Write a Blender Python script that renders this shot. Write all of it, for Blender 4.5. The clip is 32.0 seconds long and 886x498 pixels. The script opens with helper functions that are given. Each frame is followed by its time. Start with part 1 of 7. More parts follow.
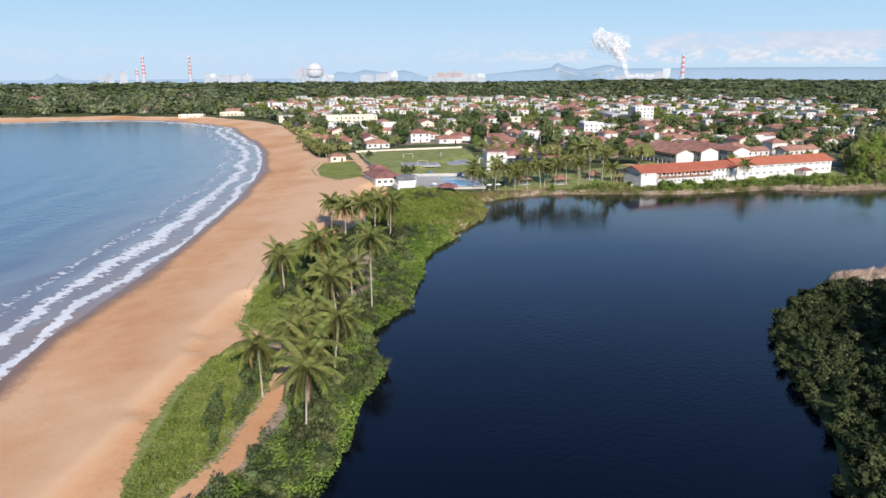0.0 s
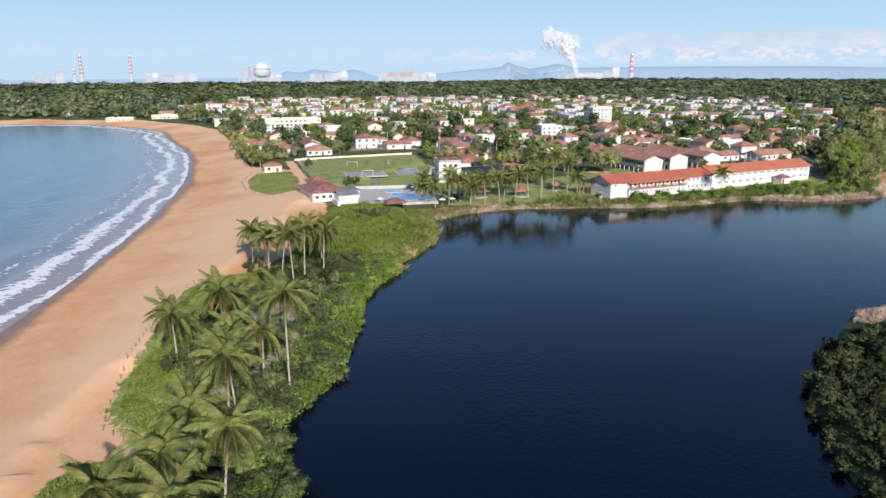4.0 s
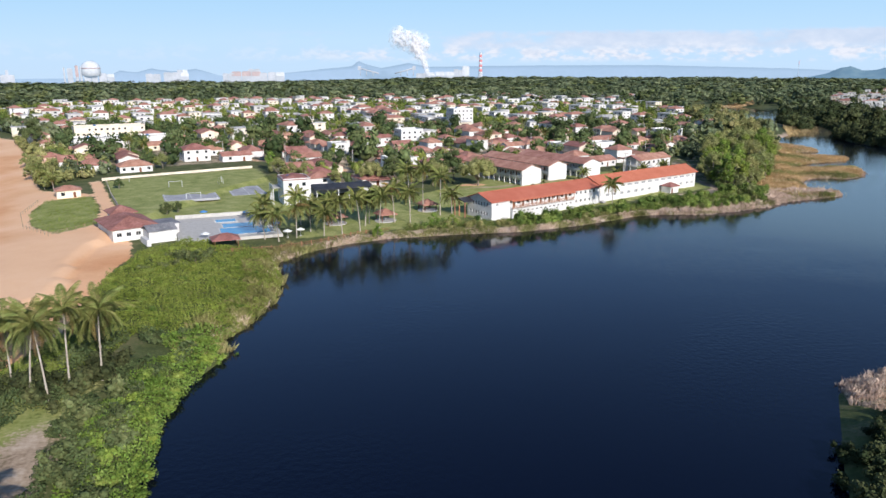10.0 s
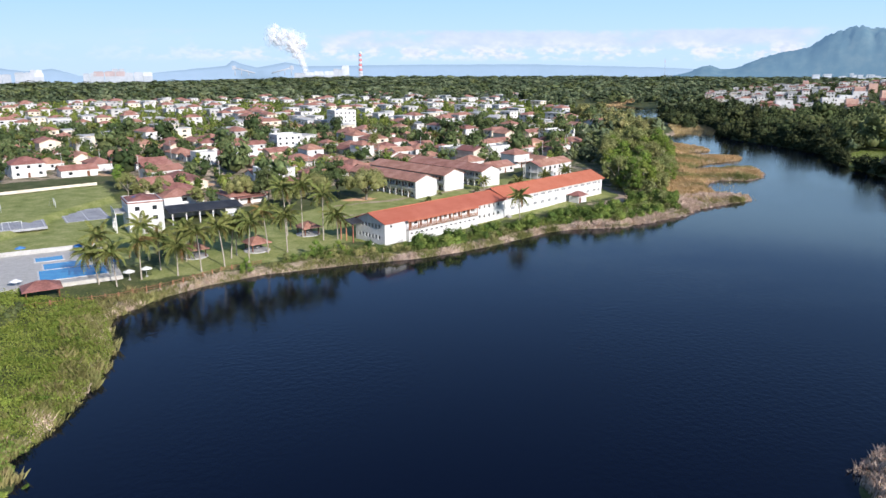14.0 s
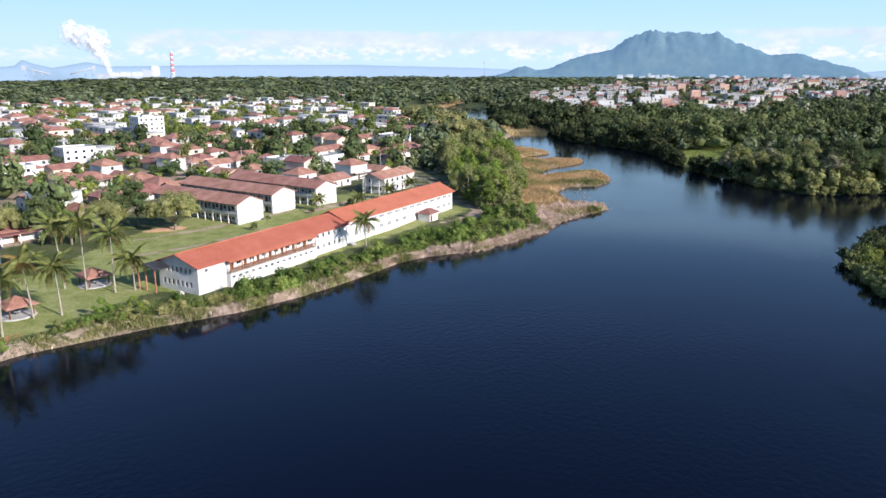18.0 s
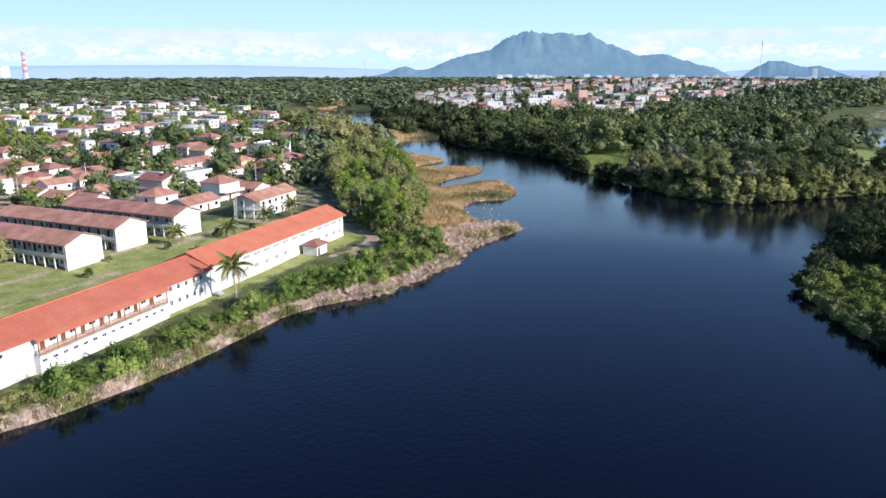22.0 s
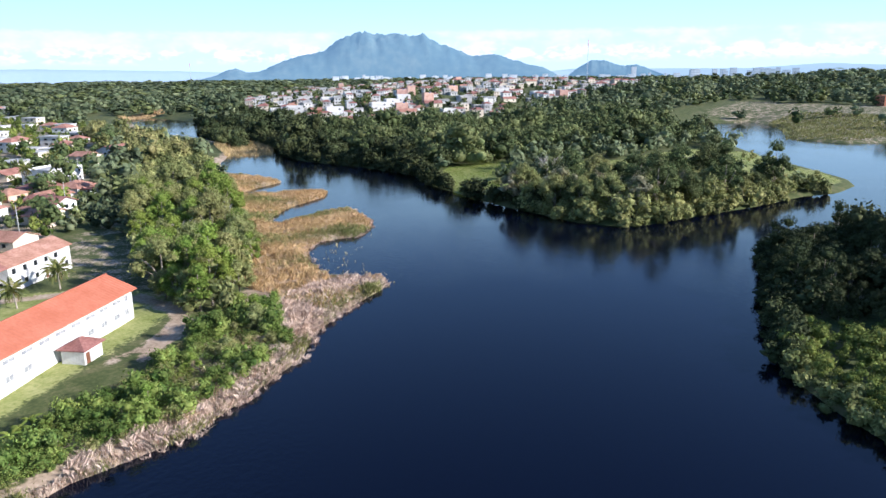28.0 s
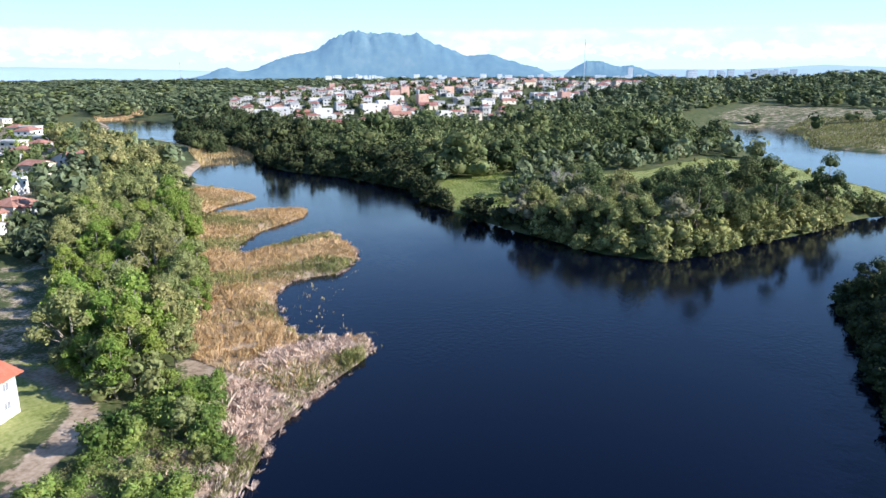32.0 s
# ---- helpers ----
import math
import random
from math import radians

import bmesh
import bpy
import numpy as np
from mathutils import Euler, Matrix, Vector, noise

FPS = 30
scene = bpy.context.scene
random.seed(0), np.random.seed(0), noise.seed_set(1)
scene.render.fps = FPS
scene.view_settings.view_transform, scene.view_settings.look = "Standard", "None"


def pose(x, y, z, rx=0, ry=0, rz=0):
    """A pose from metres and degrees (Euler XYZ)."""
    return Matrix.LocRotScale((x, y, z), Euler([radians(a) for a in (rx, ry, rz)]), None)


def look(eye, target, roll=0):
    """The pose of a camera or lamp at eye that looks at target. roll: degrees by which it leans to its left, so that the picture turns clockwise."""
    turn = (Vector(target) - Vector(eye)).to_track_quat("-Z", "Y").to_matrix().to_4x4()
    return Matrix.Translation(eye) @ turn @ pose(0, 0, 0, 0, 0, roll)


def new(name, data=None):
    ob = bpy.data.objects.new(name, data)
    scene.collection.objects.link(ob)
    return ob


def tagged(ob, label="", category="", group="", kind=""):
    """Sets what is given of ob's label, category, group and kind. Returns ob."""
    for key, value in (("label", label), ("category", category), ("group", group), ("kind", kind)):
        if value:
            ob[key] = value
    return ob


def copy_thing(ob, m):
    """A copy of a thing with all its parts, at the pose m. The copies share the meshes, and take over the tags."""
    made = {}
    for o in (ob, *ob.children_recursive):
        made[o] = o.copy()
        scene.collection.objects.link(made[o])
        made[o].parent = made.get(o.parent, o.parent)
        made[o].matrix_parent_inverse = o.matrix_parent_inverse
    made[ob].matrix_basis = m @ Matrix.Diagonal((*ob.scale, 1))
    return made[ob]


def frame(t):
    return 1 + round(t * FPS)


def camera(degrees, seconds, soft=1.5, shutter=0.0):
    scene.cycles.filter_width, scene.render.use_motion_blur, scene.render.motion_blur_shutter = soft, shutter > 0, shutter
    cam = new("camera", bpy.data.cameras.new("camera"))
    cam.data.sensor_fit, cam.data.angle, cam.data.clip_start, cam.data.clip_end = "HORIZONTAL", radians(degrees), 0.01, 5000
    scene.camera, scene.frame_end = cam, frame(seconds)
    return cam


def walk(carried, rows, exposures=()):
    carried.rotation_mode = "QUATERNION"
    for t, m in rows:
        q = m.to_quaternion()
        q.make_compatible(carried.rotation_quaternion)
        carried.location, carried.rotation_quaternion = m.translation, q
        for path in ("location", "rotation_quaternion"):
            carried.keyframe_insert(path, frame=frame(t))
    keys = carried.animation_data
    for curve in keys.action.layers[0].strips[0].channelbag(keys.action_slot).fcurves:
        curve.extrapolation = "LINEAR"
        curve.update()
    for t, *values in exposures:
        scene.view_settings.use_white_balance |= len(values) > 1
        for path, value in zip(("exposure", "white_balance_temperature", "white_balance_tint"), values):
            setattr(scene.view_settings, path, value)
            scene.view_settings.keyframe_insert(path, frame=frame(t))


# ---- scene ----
cam = camera(62.36, 32.0, 1.5)
PATH = [
    (0.0, 1.07, -41.77, 51.04, 76.082, -0.033, 5.087),
    (0.5, 0.74, -37.0, 51.03, 76.071, -0.039, 4.041),
    (1.0, 0.45, -32.22, 51.03, 76.047, 0.015, 3.699),
    (1.5, 0.23, -27.47, 51.01, 76.046, 0.04, 3.681),
    (2.0, 0.08, -22.81, 50.99, 76.04, 0.034, 3.68),
    (2.5, -0.0, -18.21, 50.98, 76.039, 0.035, 3.677),
    (4.5, 0.0, 0.0, 50.9, 76.032, -0.012, 0.003),
    (5.0, 0.03, 4.5, 50.86, 76.028, -0.016, -1.332),
    (5.5, 0.07, 8.94, 50.81, 76.029, 0.04, -2.636),
    (6.0, 0.12, 13.34, 50.75, 76.012, 0.02, -3.754),
    (6.5, 0.2, 17.74, 50.67, 76.019, 0.014, -3.873),
    (7.0, 0.32, 22.14, 50.6, 76.017, -0.014, -3.952),
    (7.5, 0.49, 26.56, 50.52, 76.028, -0.014, -4.715),
    (8.0, 0.68, 30.97, 50.45, 76.018, 0.015, -5.764),
    (8.5, 0.92, 35.39, 50.38, 76.005, 0.008, -6.811),
    (9.0, 1.23, 39.84, 50.31, 76.001, 0.019, -7.867),
    (9.5, 1.63, 44.31, 50.25, 75.998, 0.004, -8.919),
    (10.0, 2.1, 48.81, 50.19, 75.976, 0.021, -9.961),
    (10.5, 2.65, 53.33, 50.13, 75.953, 0.002, -11.0),
    (11.0, 3.31, 57.89, 50.07, 75.947, -0.012, -12.042),
    (11.5, 4.04, 62.45, 50.01, 75.941, -0.034, -13.1),
    (12.0, 4.82, 66.99, 49.94, 75.923, -0.063, -14.198),
    (12.5, 5.66, 71.49, 49.86, 75.92, -0.03, -15.302),
    (13.0, 6.62, 75.96, 49.78, 75.9, -0.022, -16.427),
    (13.5, 7.74, 80.42, 49.7, 75.937, 0.08, -17.702),
    (14.0, 8.96, 84.85, 49.63, 75.925, 0.08, -19.068),
    (14.5, 10.28, 89.3, 49.57, 75.916, 0.004, -20.532),
    (16.5, 16.12, 107.15, 49.46, 75.94, 0.094, -26.854),
    (17.0, 17.7, 111.56, 49.45, 75.948, 0.066, -28.58),
    (17.5, 19.39, 115.94, 49.46, 75.964, -0.014, -30.47),
    (18.0, 21.21, 120.29, 49.46, 75.958, -0.012, -32.505),
    (18.5, 23.2, 124.64, 49.47, 75.962, -0.075, -34.463),
    (19.0, 25.37, 128.96, 49.48, 75.955, -0.051, -36.427),
    (19.5, 27.72, 133.26, 49.49, 75.95, -0.019, -38.374),
    (20.0, 30.23, 137.5, 49.51, 75.958, -0.029, -40.295),
    (20.5, 32.86, 141.67, 49.53, 75.966, -0.033, -41.432),
    (21.0, 35.57, 145.77, 49.54, 75.975, -0.003, -41.487),
    (21.5, 38.4, 149.8, 49.54, 75.973, 0.035, -41.547),
    (22.0, 41.33, 153.77, 49.53, 75.97, 0.025, -41.61),
    (22.5, 44.37, 157.68, 49.53, 75.964, 0.066, -41.738),
    (23.0, 47.49, 161.53, 49.52, 75.965, 0.07, -41.858),
    (23.5, 50.67, 165.3, 49.53, 75.954, 0.123, -42.769),
    (24.0, 53.88, 169.03, 49.54, 75.956, 0.171, -44.835),
    (24.5, 57.14, 172.7, 49.56, 75.955, 0.246, -46.418),
    (25.0, 60.46, 176.31, 49.59, 75.946, 0.198, -46.541),
    (25.5, 63.83, 179.84, 49.63, 75.949, 0.199, -47.868),
    (26.0, 67.22, 183.3, 49.67, 75.933, 0.362, -52.292),
    (26.5, 70.7, 186.69, 49.71, 75.912, 0.496, -53.842),
    (28.5, 85.3, 199.88, 49.83, 75.999, 0.559, -54.13),
    (29.0, 89.12, 203.13, 49.83, 76.021, 0.56, -54.16),
    (29.5, 93.08, 206.36, 49.82, 76.026, 0.512, -54.232),
    (30.0, 97.14, 209.62, 49.79, 76.014, 0.468, -54.276),
    (30.5, 101.27, 212.85, 49.79, 76.012, 0.527, -54.369),
    (31.0, 105.45, 216.0, 49.79, 76.015, 0.426, -54.45),
    (31.5, 109.65, 219.07, 49.79, 75.991, 0.293, -54.528),
    (32.0, 113.85, 222.09, 49.79, 75.971, 0.258, -54.587),
]
EXPOSURE = [(0.0, 0.60, 6450, 14), (10.0, 0.66, 6250, 14), (20.0, 0.92, 6150, 16), (26.0, 1.08, 6050, 16), (32.0, 1.30, 5950, 14)]
walk(cam, [(r[0], pose(*r[1:])) for r in PATH], EXPOSURE)

# ---- light ----
SUN_FROM = Vector((0.33, -0.944, 0.0)).normalized()
SUN_UP = radians(25.0)
sun = new("sun", bpy.data.lights.new("sun", "SUN"))
sun.data.energy, sun.data.angle, sun.data.color = 3.9, radians(0.53), (1.0, 0.945, 0.86)
sun.matrix_world = look((0, 0, 300), Vector((0, 0, 300)) - (SUN_FROM * math.cos(SUN_UP) + Vector((0, 0, math.sin(SUN_UP)))))
world = bpy.data.worlds.new("world")
scene.world = world
world.use_nodes = True
wn = world.node_tree
wn.nodes.clear()
w_out, w_bg, w_sky = (wn.nodes.new(k) for k in ("ShaderNodeOutputWorld", "ShaderNodeBackground", "ShaderNodeTexSky"))
w_sky.sky_type, w_sky.sun_disc = "NISHITA", False
w_sky.sun_elevation, w_sky.sun_rotation = SUN_UP, math.atan2(SUN_FROM.x, SUN_FROM.y)
w_sky.air_density, w_sky.dust_density, w_sky.ozone_density = 1.0, 0.1, 5.0
w_bg.inputs["Strength"].default_value = 0.085
wn.links.new(w_sky.outputs[0], w_bg.inputs["Color"])
wn.links.new(w_bg.outputs[0], w_out.inputs["Surface"])


# ---- materials ----
def mat(name, colours, scale=1.0, rough=0.8, bump=0.0, bump_scale=None, detail=4.0, metal=0.0, spec=0.3, random_tint=0.0, island=False, coat=None):
    """A procedural surface: a colour ramp over noise at two scales, with relief from the finer one."""
    m = bpy.data.materials.new(name)
    m.use_nodes = True
    nt = m.node_tree
    b = nt.nodes["Principled BSDF"]
    b.inputs["Roughness"].default_value, b.inputs["Metallic"].default_value = rough, metal
    b.inputs["Specular IOR Level"].default_value = spec
    tc = nt.nodes.new("ShaderNodeTexCoord")
    n1, n2 = nt.nodes.new("ShaderNodeTexNoise"), nt.nodes.new("ShaderNodeTexNoise")
    n1.inputs["Scale"].default_value, n1.inputs["Detail"].default_value = scale, detail
    n2.inputs["Scale"].default_value, n2.inputs["Detail"].default_value = scale * 7.3, 3.0
    for n in (n1, n2):
        nt.links.new(tc.outputs["Object"], n.inputs["Vector"])
    add = nt.nodes.new("ShaderNodeMath")
    add.operation = "MULTIPLY_ADD"
    add.inputs[1].default_value = 0.45
    nt.links.new(n2.outputs[0], add.inputs[0])
    half = nt.nodes.new("ShaderNodeMath")
    half.operation = "MULTIPLY"
    half.inputs[1].default_value = 0.55
    nt.links.new(n1.outputs[0], half.inputs[0])
    nt.links.new(half.outputs[0], add.inputs[2])
    ramp = nt.nodes.new("ShaderNodeValToRGB")
    els = ramp.color_ramp.elements
    k = len(colours)
    for i, c in enumerate(colours):
        pos = 0.36 + 0.28 * i / max(1, k - 1)
        e = els[i] if i < 2 else els.new(pos)
        e.position, e.color = pos, (*c, 1.0)
    nt.links.new(add.outputs[0], ramp.inputs[0])
    last = ramp.outputs[0]
    if random_tint:
        src = nt.nodes.new("ShaderNodeNewGeometry" if island else "ShaderNodeObjectInfo")
        hsv = nt.nodes.new("ShaderNodeHueSaturation")
        mr = nt.nodes.new("ShaderNodeMapRange")
        mr.inputs["To Min"].default_value, mr.inputs["To Max"].default_value = 1.0 - random_tint, 1.0 + random_tint
        nt.links.new(src.outputs["Random Per Island" if island else "Random"], mr.inputs["Value"])
        nt.links.new(mr.outputs[0], hsv.inputs["Value"])
        mh = nt.nodes.new("ShaderNodeMapRange")
        mh.inputs["To Min"].default_value, mh.inputs["To Max"].default_value = 0.5 - random_tint * 0.06, 0.5 + random_tint * 0.06
        nt.links.new(src.outputs["Random Per Island" if island else "Random"], mh.inputs["Value"])
        nt.links.new(mh.outputs[0], hsv.inputs["Hue"])
        nt.links.new(last, hsv.inputs["Color"])
        last = hsv.outputs[0]
    nt.links.new(last, b.inputs["Base Color"])
    if bump:
        bp = nt.nodes.new("ShaderNodeBump")
        bp.inputs["Strength"].default_value, bp.inputs["Distance"].default_value = bump, 0.3 if bump_scale is None else bump_scale
        nt.links.new(add.outputs[0], bp.inputs["Height"])
        nt.links.new(bp.outputs[0], b.inputs["Normal"])
    return m


def leafy(name, colours, scale=0.5, tint=0.25, glow=0.4):
    """Foliage: a thin leaf that lets some light through."""
    m = mat(name, colours, scale, 0.7, 0.0, spec=0.08, random_tint=tint, island=True)
    nt = m.node_tree
    b = nt.nodes["Principled BSDF"]
    tr = nt.nodes.new("ShaderNodeBsdfTranslucent")
    tree_to_tree = nt.nodes.new("ShaderNodeHueSaturation")
    per_object = nt.nodes.new("ShaderNodeObjectInfo")
    wide = nt.nodes.new("ShaderNodeTexNoise")
    wide.inputs["Scale"].default_value, wide.inputs["Detail"].default_value = 0.07, 2.0
    geo = nt.nodes.new("ShaderNodeNewGeometry")
    nt.links.new(geo.outputs["Position"], wide.inputs["Vector"])
    for src, sock, lo, hi in ((per_object.outputs["Random"], "Hue", 0.478, 0.512), (wide.outputs[0], "Value", 0.62, 1.38)):
        mr = nt.nodes.new("ShaderNodeMapRange")
        mr.inputs["To Min"].default_value, mr.inputs["To Max"].default_value = lo, hi
        nt.links.new(src, mr.inputs["Value"])
        tone = nt.nodes.new("ShaderNodeAttribute")
        tone.attribute_name = "tone"
        each = nt.nodes.new("ShaderNodeMath")
        each.operation = "MULTIPLY_ADD"
        each.inputs[1].default_value = 1.0 if sock == "Value" else -0.045
        nt.links.new(tone.outputs["Fac"], each.inputs[0])
        nt.links.new(mr.outputs[0], each.inputs[2])
        nt.links.new(each.outputs[0], tree_to_tree.inputs[sock])
    nt.links.new(b.inputs["Base Color"].links[0].from_socket, tree_to_tree.inputs["Color"])
    nt.links.new(tree_to_tree.outputs[0], b.inputs["Base Color"])
    mix = nt.nodes.new("ShaderNodeMixShader")
    mix.inputs[0].default_value = glow
    nt.links.new(b.inputs["Base Color"].links[0].from_socket, tr.inputs["Color"])
    nt.links.new(b.outputs[0], mix.inputs[1])
    nt.links.new(tr.outputs[0], mix.inputs[2])
    nt.links.new(mix.outputs[0], nt.nodes["Material Output"].inputs["Surface"])
    return m


M = {}
M["white_wall"] = mat("white_wall", [(0.50, 0.485, 0.45), (0.63, 0.62, 0.595), (0.69, 0.68, 0.66)], 0.35, 0.85, 0.05, random_tint=0.05)
M["cream_wall"] = mat("cream_wall", [(0.52, 0.44, 0.33), (0.66, 0.58, 0.46), (0.72, 0.65, 0.53)], 0.35, 0.85, 0.05, random_tint=0.12)
M["pink_wall"] = mat("pink_wall", [(0.46, 0.26, 0.20), (0.58, 0.36, 0.28), (0.63, 0.43, 0.34)], 0.35, 0.85, 0.05, random_tint=0.15)
M["grey_wall"] = mat("grey_wall", [(0.34, 0.33, 0.31), (0.45, 0.44, 0.42), (0.52, 0.51, 0.49)], 0.35, 0.85, 0.05, random_tint=0.12)
M["brick_wall"] = mat("brick_wall", [(0.30, 0.12, 0.07), (0.40, 0.17, 0.10), (0.46, 0.22, 0.14)], 0.6, 0.9, 0.1, random_tint=0.15)
M["roof_new"] = mat("roof_new", [(0.40, 0.118, 0.064), (0.44, 0.138, 0.080), (0.48, 0.165, 0.100)], 0.25, 0.8, 0.1, random_tint=0.05)
M["roof_old"] = mat("roof_old", [(0.22, 0.102, 0.074), (0.34, 0.162, 0.120), (0.43, 0.235, 0.185)], 0.3, 0.85, 0.15, random_tint=0.22)
M["roof_grey"] = mat("roof_grey", [(0.10, 0.10, 0.11), (0.17, 0.17, 0.18), (0.24, 0.24, 0.24)], 0.3, 0.7, 0.1, random_tint=0.15)
M["roof_black"] = mat("roof_black", [(0.02, 0.02, 0.022), (0.035, 0.035, 0.04), (0.06, 0.06, 0.06)], 0.3, 0.6, 0.05)
M["glass_dark"] = mat("glass_dark", [(0.015, 0.018, 0.02), (0.03, 0.035, 0.04)], 0.5, 0.12, 0.0, spec=0.6)
M["glass_pale"] = mat("glass_pale", [(0.16, 0.17, 0.18), (0.26, 0.27, 0.28), (0.36, 0.36, 0.36)], 0.9, 0.25, 0.0, spec=0.5)
M["wood_dark"] = mat("wood_dark", [(0.10, 0.04, 0.02), (0.20, 0.085, 0.045)], 1.5, 0.7, 0.1)
M["wood_rail"] = mat("wood_rail", [(0.24, 0.11, 0.06), (0.36, 0.18, 0.10)], 1.5, 0.7, 0.1)
M["concrete"] = mat("concrete", [(0.30, 0.29, 0.27), (0.42, 0.41, 0.38), (0.48, 0.47, 0.44)], 0.4, 0.85, 0.1)
M["trunk"] = mat("trunk", [(0.14, 0.11, 0.08), (0.26, 0.22, 0.17), (0.34, 0.30, 0.25)], 1.5, 0.9, 0.4)
M["palm_trunk"] = mat("palm_trunk", [(0.26, 0.22, 0.17), (0.38, 0.33, 0.27), (0.45, 0.41, 0.35)], 1.2, 0.9, 0.4)
M["leaf"] = leafy("leaf", [(0.150, 0.168, 0.058), (0.238, 0.252, 0.092), (0.335, 0.335, 0.140)], 0.30, 0.25, 0.22)
M["leaf_dark"] = leafy("leaf_dark", [(0.056, 0.078, 0.030), (0.094, 0.120, 0.046), (0.150, 0.176, 0.074)], 0.30, 0.25, 0.17)
# shaded copy of the leaf colour, for foliage that lies in shade
M["leaf_shade"] = leafy("leaf_shade", [(0.028, 0.038, 0.016), (0.048, 0.062, 0.025), (0.082, 0.094, 0.038)], 0.30, 0.25, 0.06)
# far foliage, greyed and blued: distance haze put into the colour
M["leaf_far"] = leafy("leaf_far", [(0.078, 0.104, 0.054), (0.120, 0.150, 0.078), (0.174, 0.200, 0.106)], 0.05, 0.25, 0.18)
M["leaf_bright"] = leafy("leaf_bright", [(0.105, 0.160, 0.026), (0.175, 0.245, 0.046), (0.255, 0.310, 0.078)], 0.30, 0.22, 0.22)
M["leaf_bank"] = leafy("leaf_bank", [(0.090, 0.128, 0.028), (0.150, 0.200, 0.046), (0.235, 0.275, 0.078)], 0.30, 0.24, 0.20)
M["leaf_grey"] = leafy("leaf_grey", [(0.150, 0.145, 0.080), (0.225, 0.215, 0.125), (0.310, 0.290, 0.190)], 0.30, 0.2, 0.15)
M["palm_leaf"] = leafy("palm_leaf", [(0.100, 0.126, 0.034), (0.178, 0.205, 0.060), (0.290, 0.285, 0.105)], 0.8, 0.25, 0.22)
M["palm_dry"] = leafy("palm_dry", [(0.20, 0.13, 0.06), (0.30, 0.20, 0.08), (0.38, 0.28, 0.10)], 0.8, 0.2)
M["reed"] = leafy("reed", [(0.38, 0.280, 0.120), (0.54, 0.398, 0.188), (0.66, 0.510, 0.280)], 0.10, 0.18, 0.15)
M["reed_dead"] = leafy("reed_dead", [(0.46, 0.34, 0.26), (0.60, 0.46, 0.36), (0.70, 0.56, 0.46)], 0.15, 0.12, 0.15)
M["reed_green"] = leafy("reed_green", [(0.150, 0.165, 0.055), (0.235, 0.238, 0.085), (0.345, 0.315, 0.130)], 0.15, 0.25, 0.2)
M["dead_twig"] = mat("dead_twig", [(0.22, 0.20, 0.18), (0.34, 0.31, 0.29)], 1.0, 0.9)


# ---- plan: shores and covers ----
SEA_SHORE = [(-55, -500), (-64, -200), (-74, -60), (-80, 20), (-84, 66), (-88, 85), (-90, 115), (-93, 146), (-100, 196), (-108, 242), (-118, 290), (-133, 345),
             (-155, 410), (-178, 460), (-205, 510), (-240, 580), (-285, 625), (-330, 655), (-380, 660), (-430, 645), (-470, 612), (-560, 598), (-900, 640), (-5200, 900)]
LAGOON_WEST = [(-30, -500), (-26, -100), (-23, 0), (-22, 36), (-21, 49), (-22, 61), (-20, 74), (-25, 86), (-26, 94), (-23, 100), (-21, 112), (-21, 140), (-22, 150),
               (-20, 163), (-14, 177), (-18, 183), (-14, 188), (-8, 207), (-7, 220), (-10, 238), (0, 250), (10, 257), (24, 262), (46, 264), (63, 264), (77, 267)]
LAGOON_NORTH = [(86, 270), (98, 275), (111, 281), (120, 282), (136, 280), (150, 284), (164, 288), (174, 295), (188, 300), (203, 303), (211, 308), (204, 318), (205, 323),
                (211, 334), (220, 345), (230, 350), (241, 345), (253, 350), (261, 357), (273, 378), (264, 379), (250, 379), (237, 377), (246, 389), (262, 398), (285, 403), (295, 411),
                (292, 417), (280, 424), (266, 434), (283, 443), (304, 447), (307, 477), (312, 500), (330, 525), (350, 545), (375, 570), (405, 625), (420, 680), (418, 725), (440, 780), (471, 835), (500, 900)]
LAGOON_EAST = [(530, 940), (535, 880), (515, 800), (470, 700), (430, 620), (400, 560), (378, 525), (371, 519), (361, 492), (362, 454), (351, 408), (333, 386), (316, 353),
               (308, 335), (300, 311), (296, 298), (298, 284), (305, 278), (328, 269), (354, 258), (389, 247), (402, 238), (425, 235), (443, 240), (474, 263), (504, 287),
               (558, 319), (620, 352), (722, 385), (760, 360), (733, 331), (680, 308), (616, 295), (605, 262), (640, 220), (760, 180), (760, 150)]
LAGOON_SOUTH = [(620, 175), (500, 172), (400, 185), (330, 212), (290, 240), (259, 232), (231, 225), (209, 219), (202, 214), (194, 207), (183, 194), (175, 184), (160, 176), (130, 163),
                (106, 152), (89, 147), (82, 143), (66, 121), (55, 103), (50, 80), (48, 57), (43, 42), (40, 0), (44, -100), (60, -500)]
LAGOON = LAGOON_WEST + LAGOON_NORTH + LAGOON_EAST + LAGOON_SOUTH
VEG_LINE = [(-30, -500), (-38, -100), (-42, 0), (-44, 31), (-49, 49), (-51, 67), (-49, 79), (-41, 81), (-37, 83), (-42, 86), (-50, 90), (-54, 102), (-57, 124), (-61, 150), (-58, 163),
            (-50, 172), (-46, 190), (-48, 225), (-46, 243), (-50, 262), (-60, 292), (-80, 340), (-104, 356), (-122, 400), (-138, 454), (-155, 491), (-191, 573), (-228, 622),
            (-300, 680), (-400, 690), (-480, 650), (-600, 620), (-5200, 950)]
SAND_PATCH = [(-64, 284), (-73, 272), (-84, 286), (-92, 307), (-94, 330), (-80, 336), (-72, 315)]
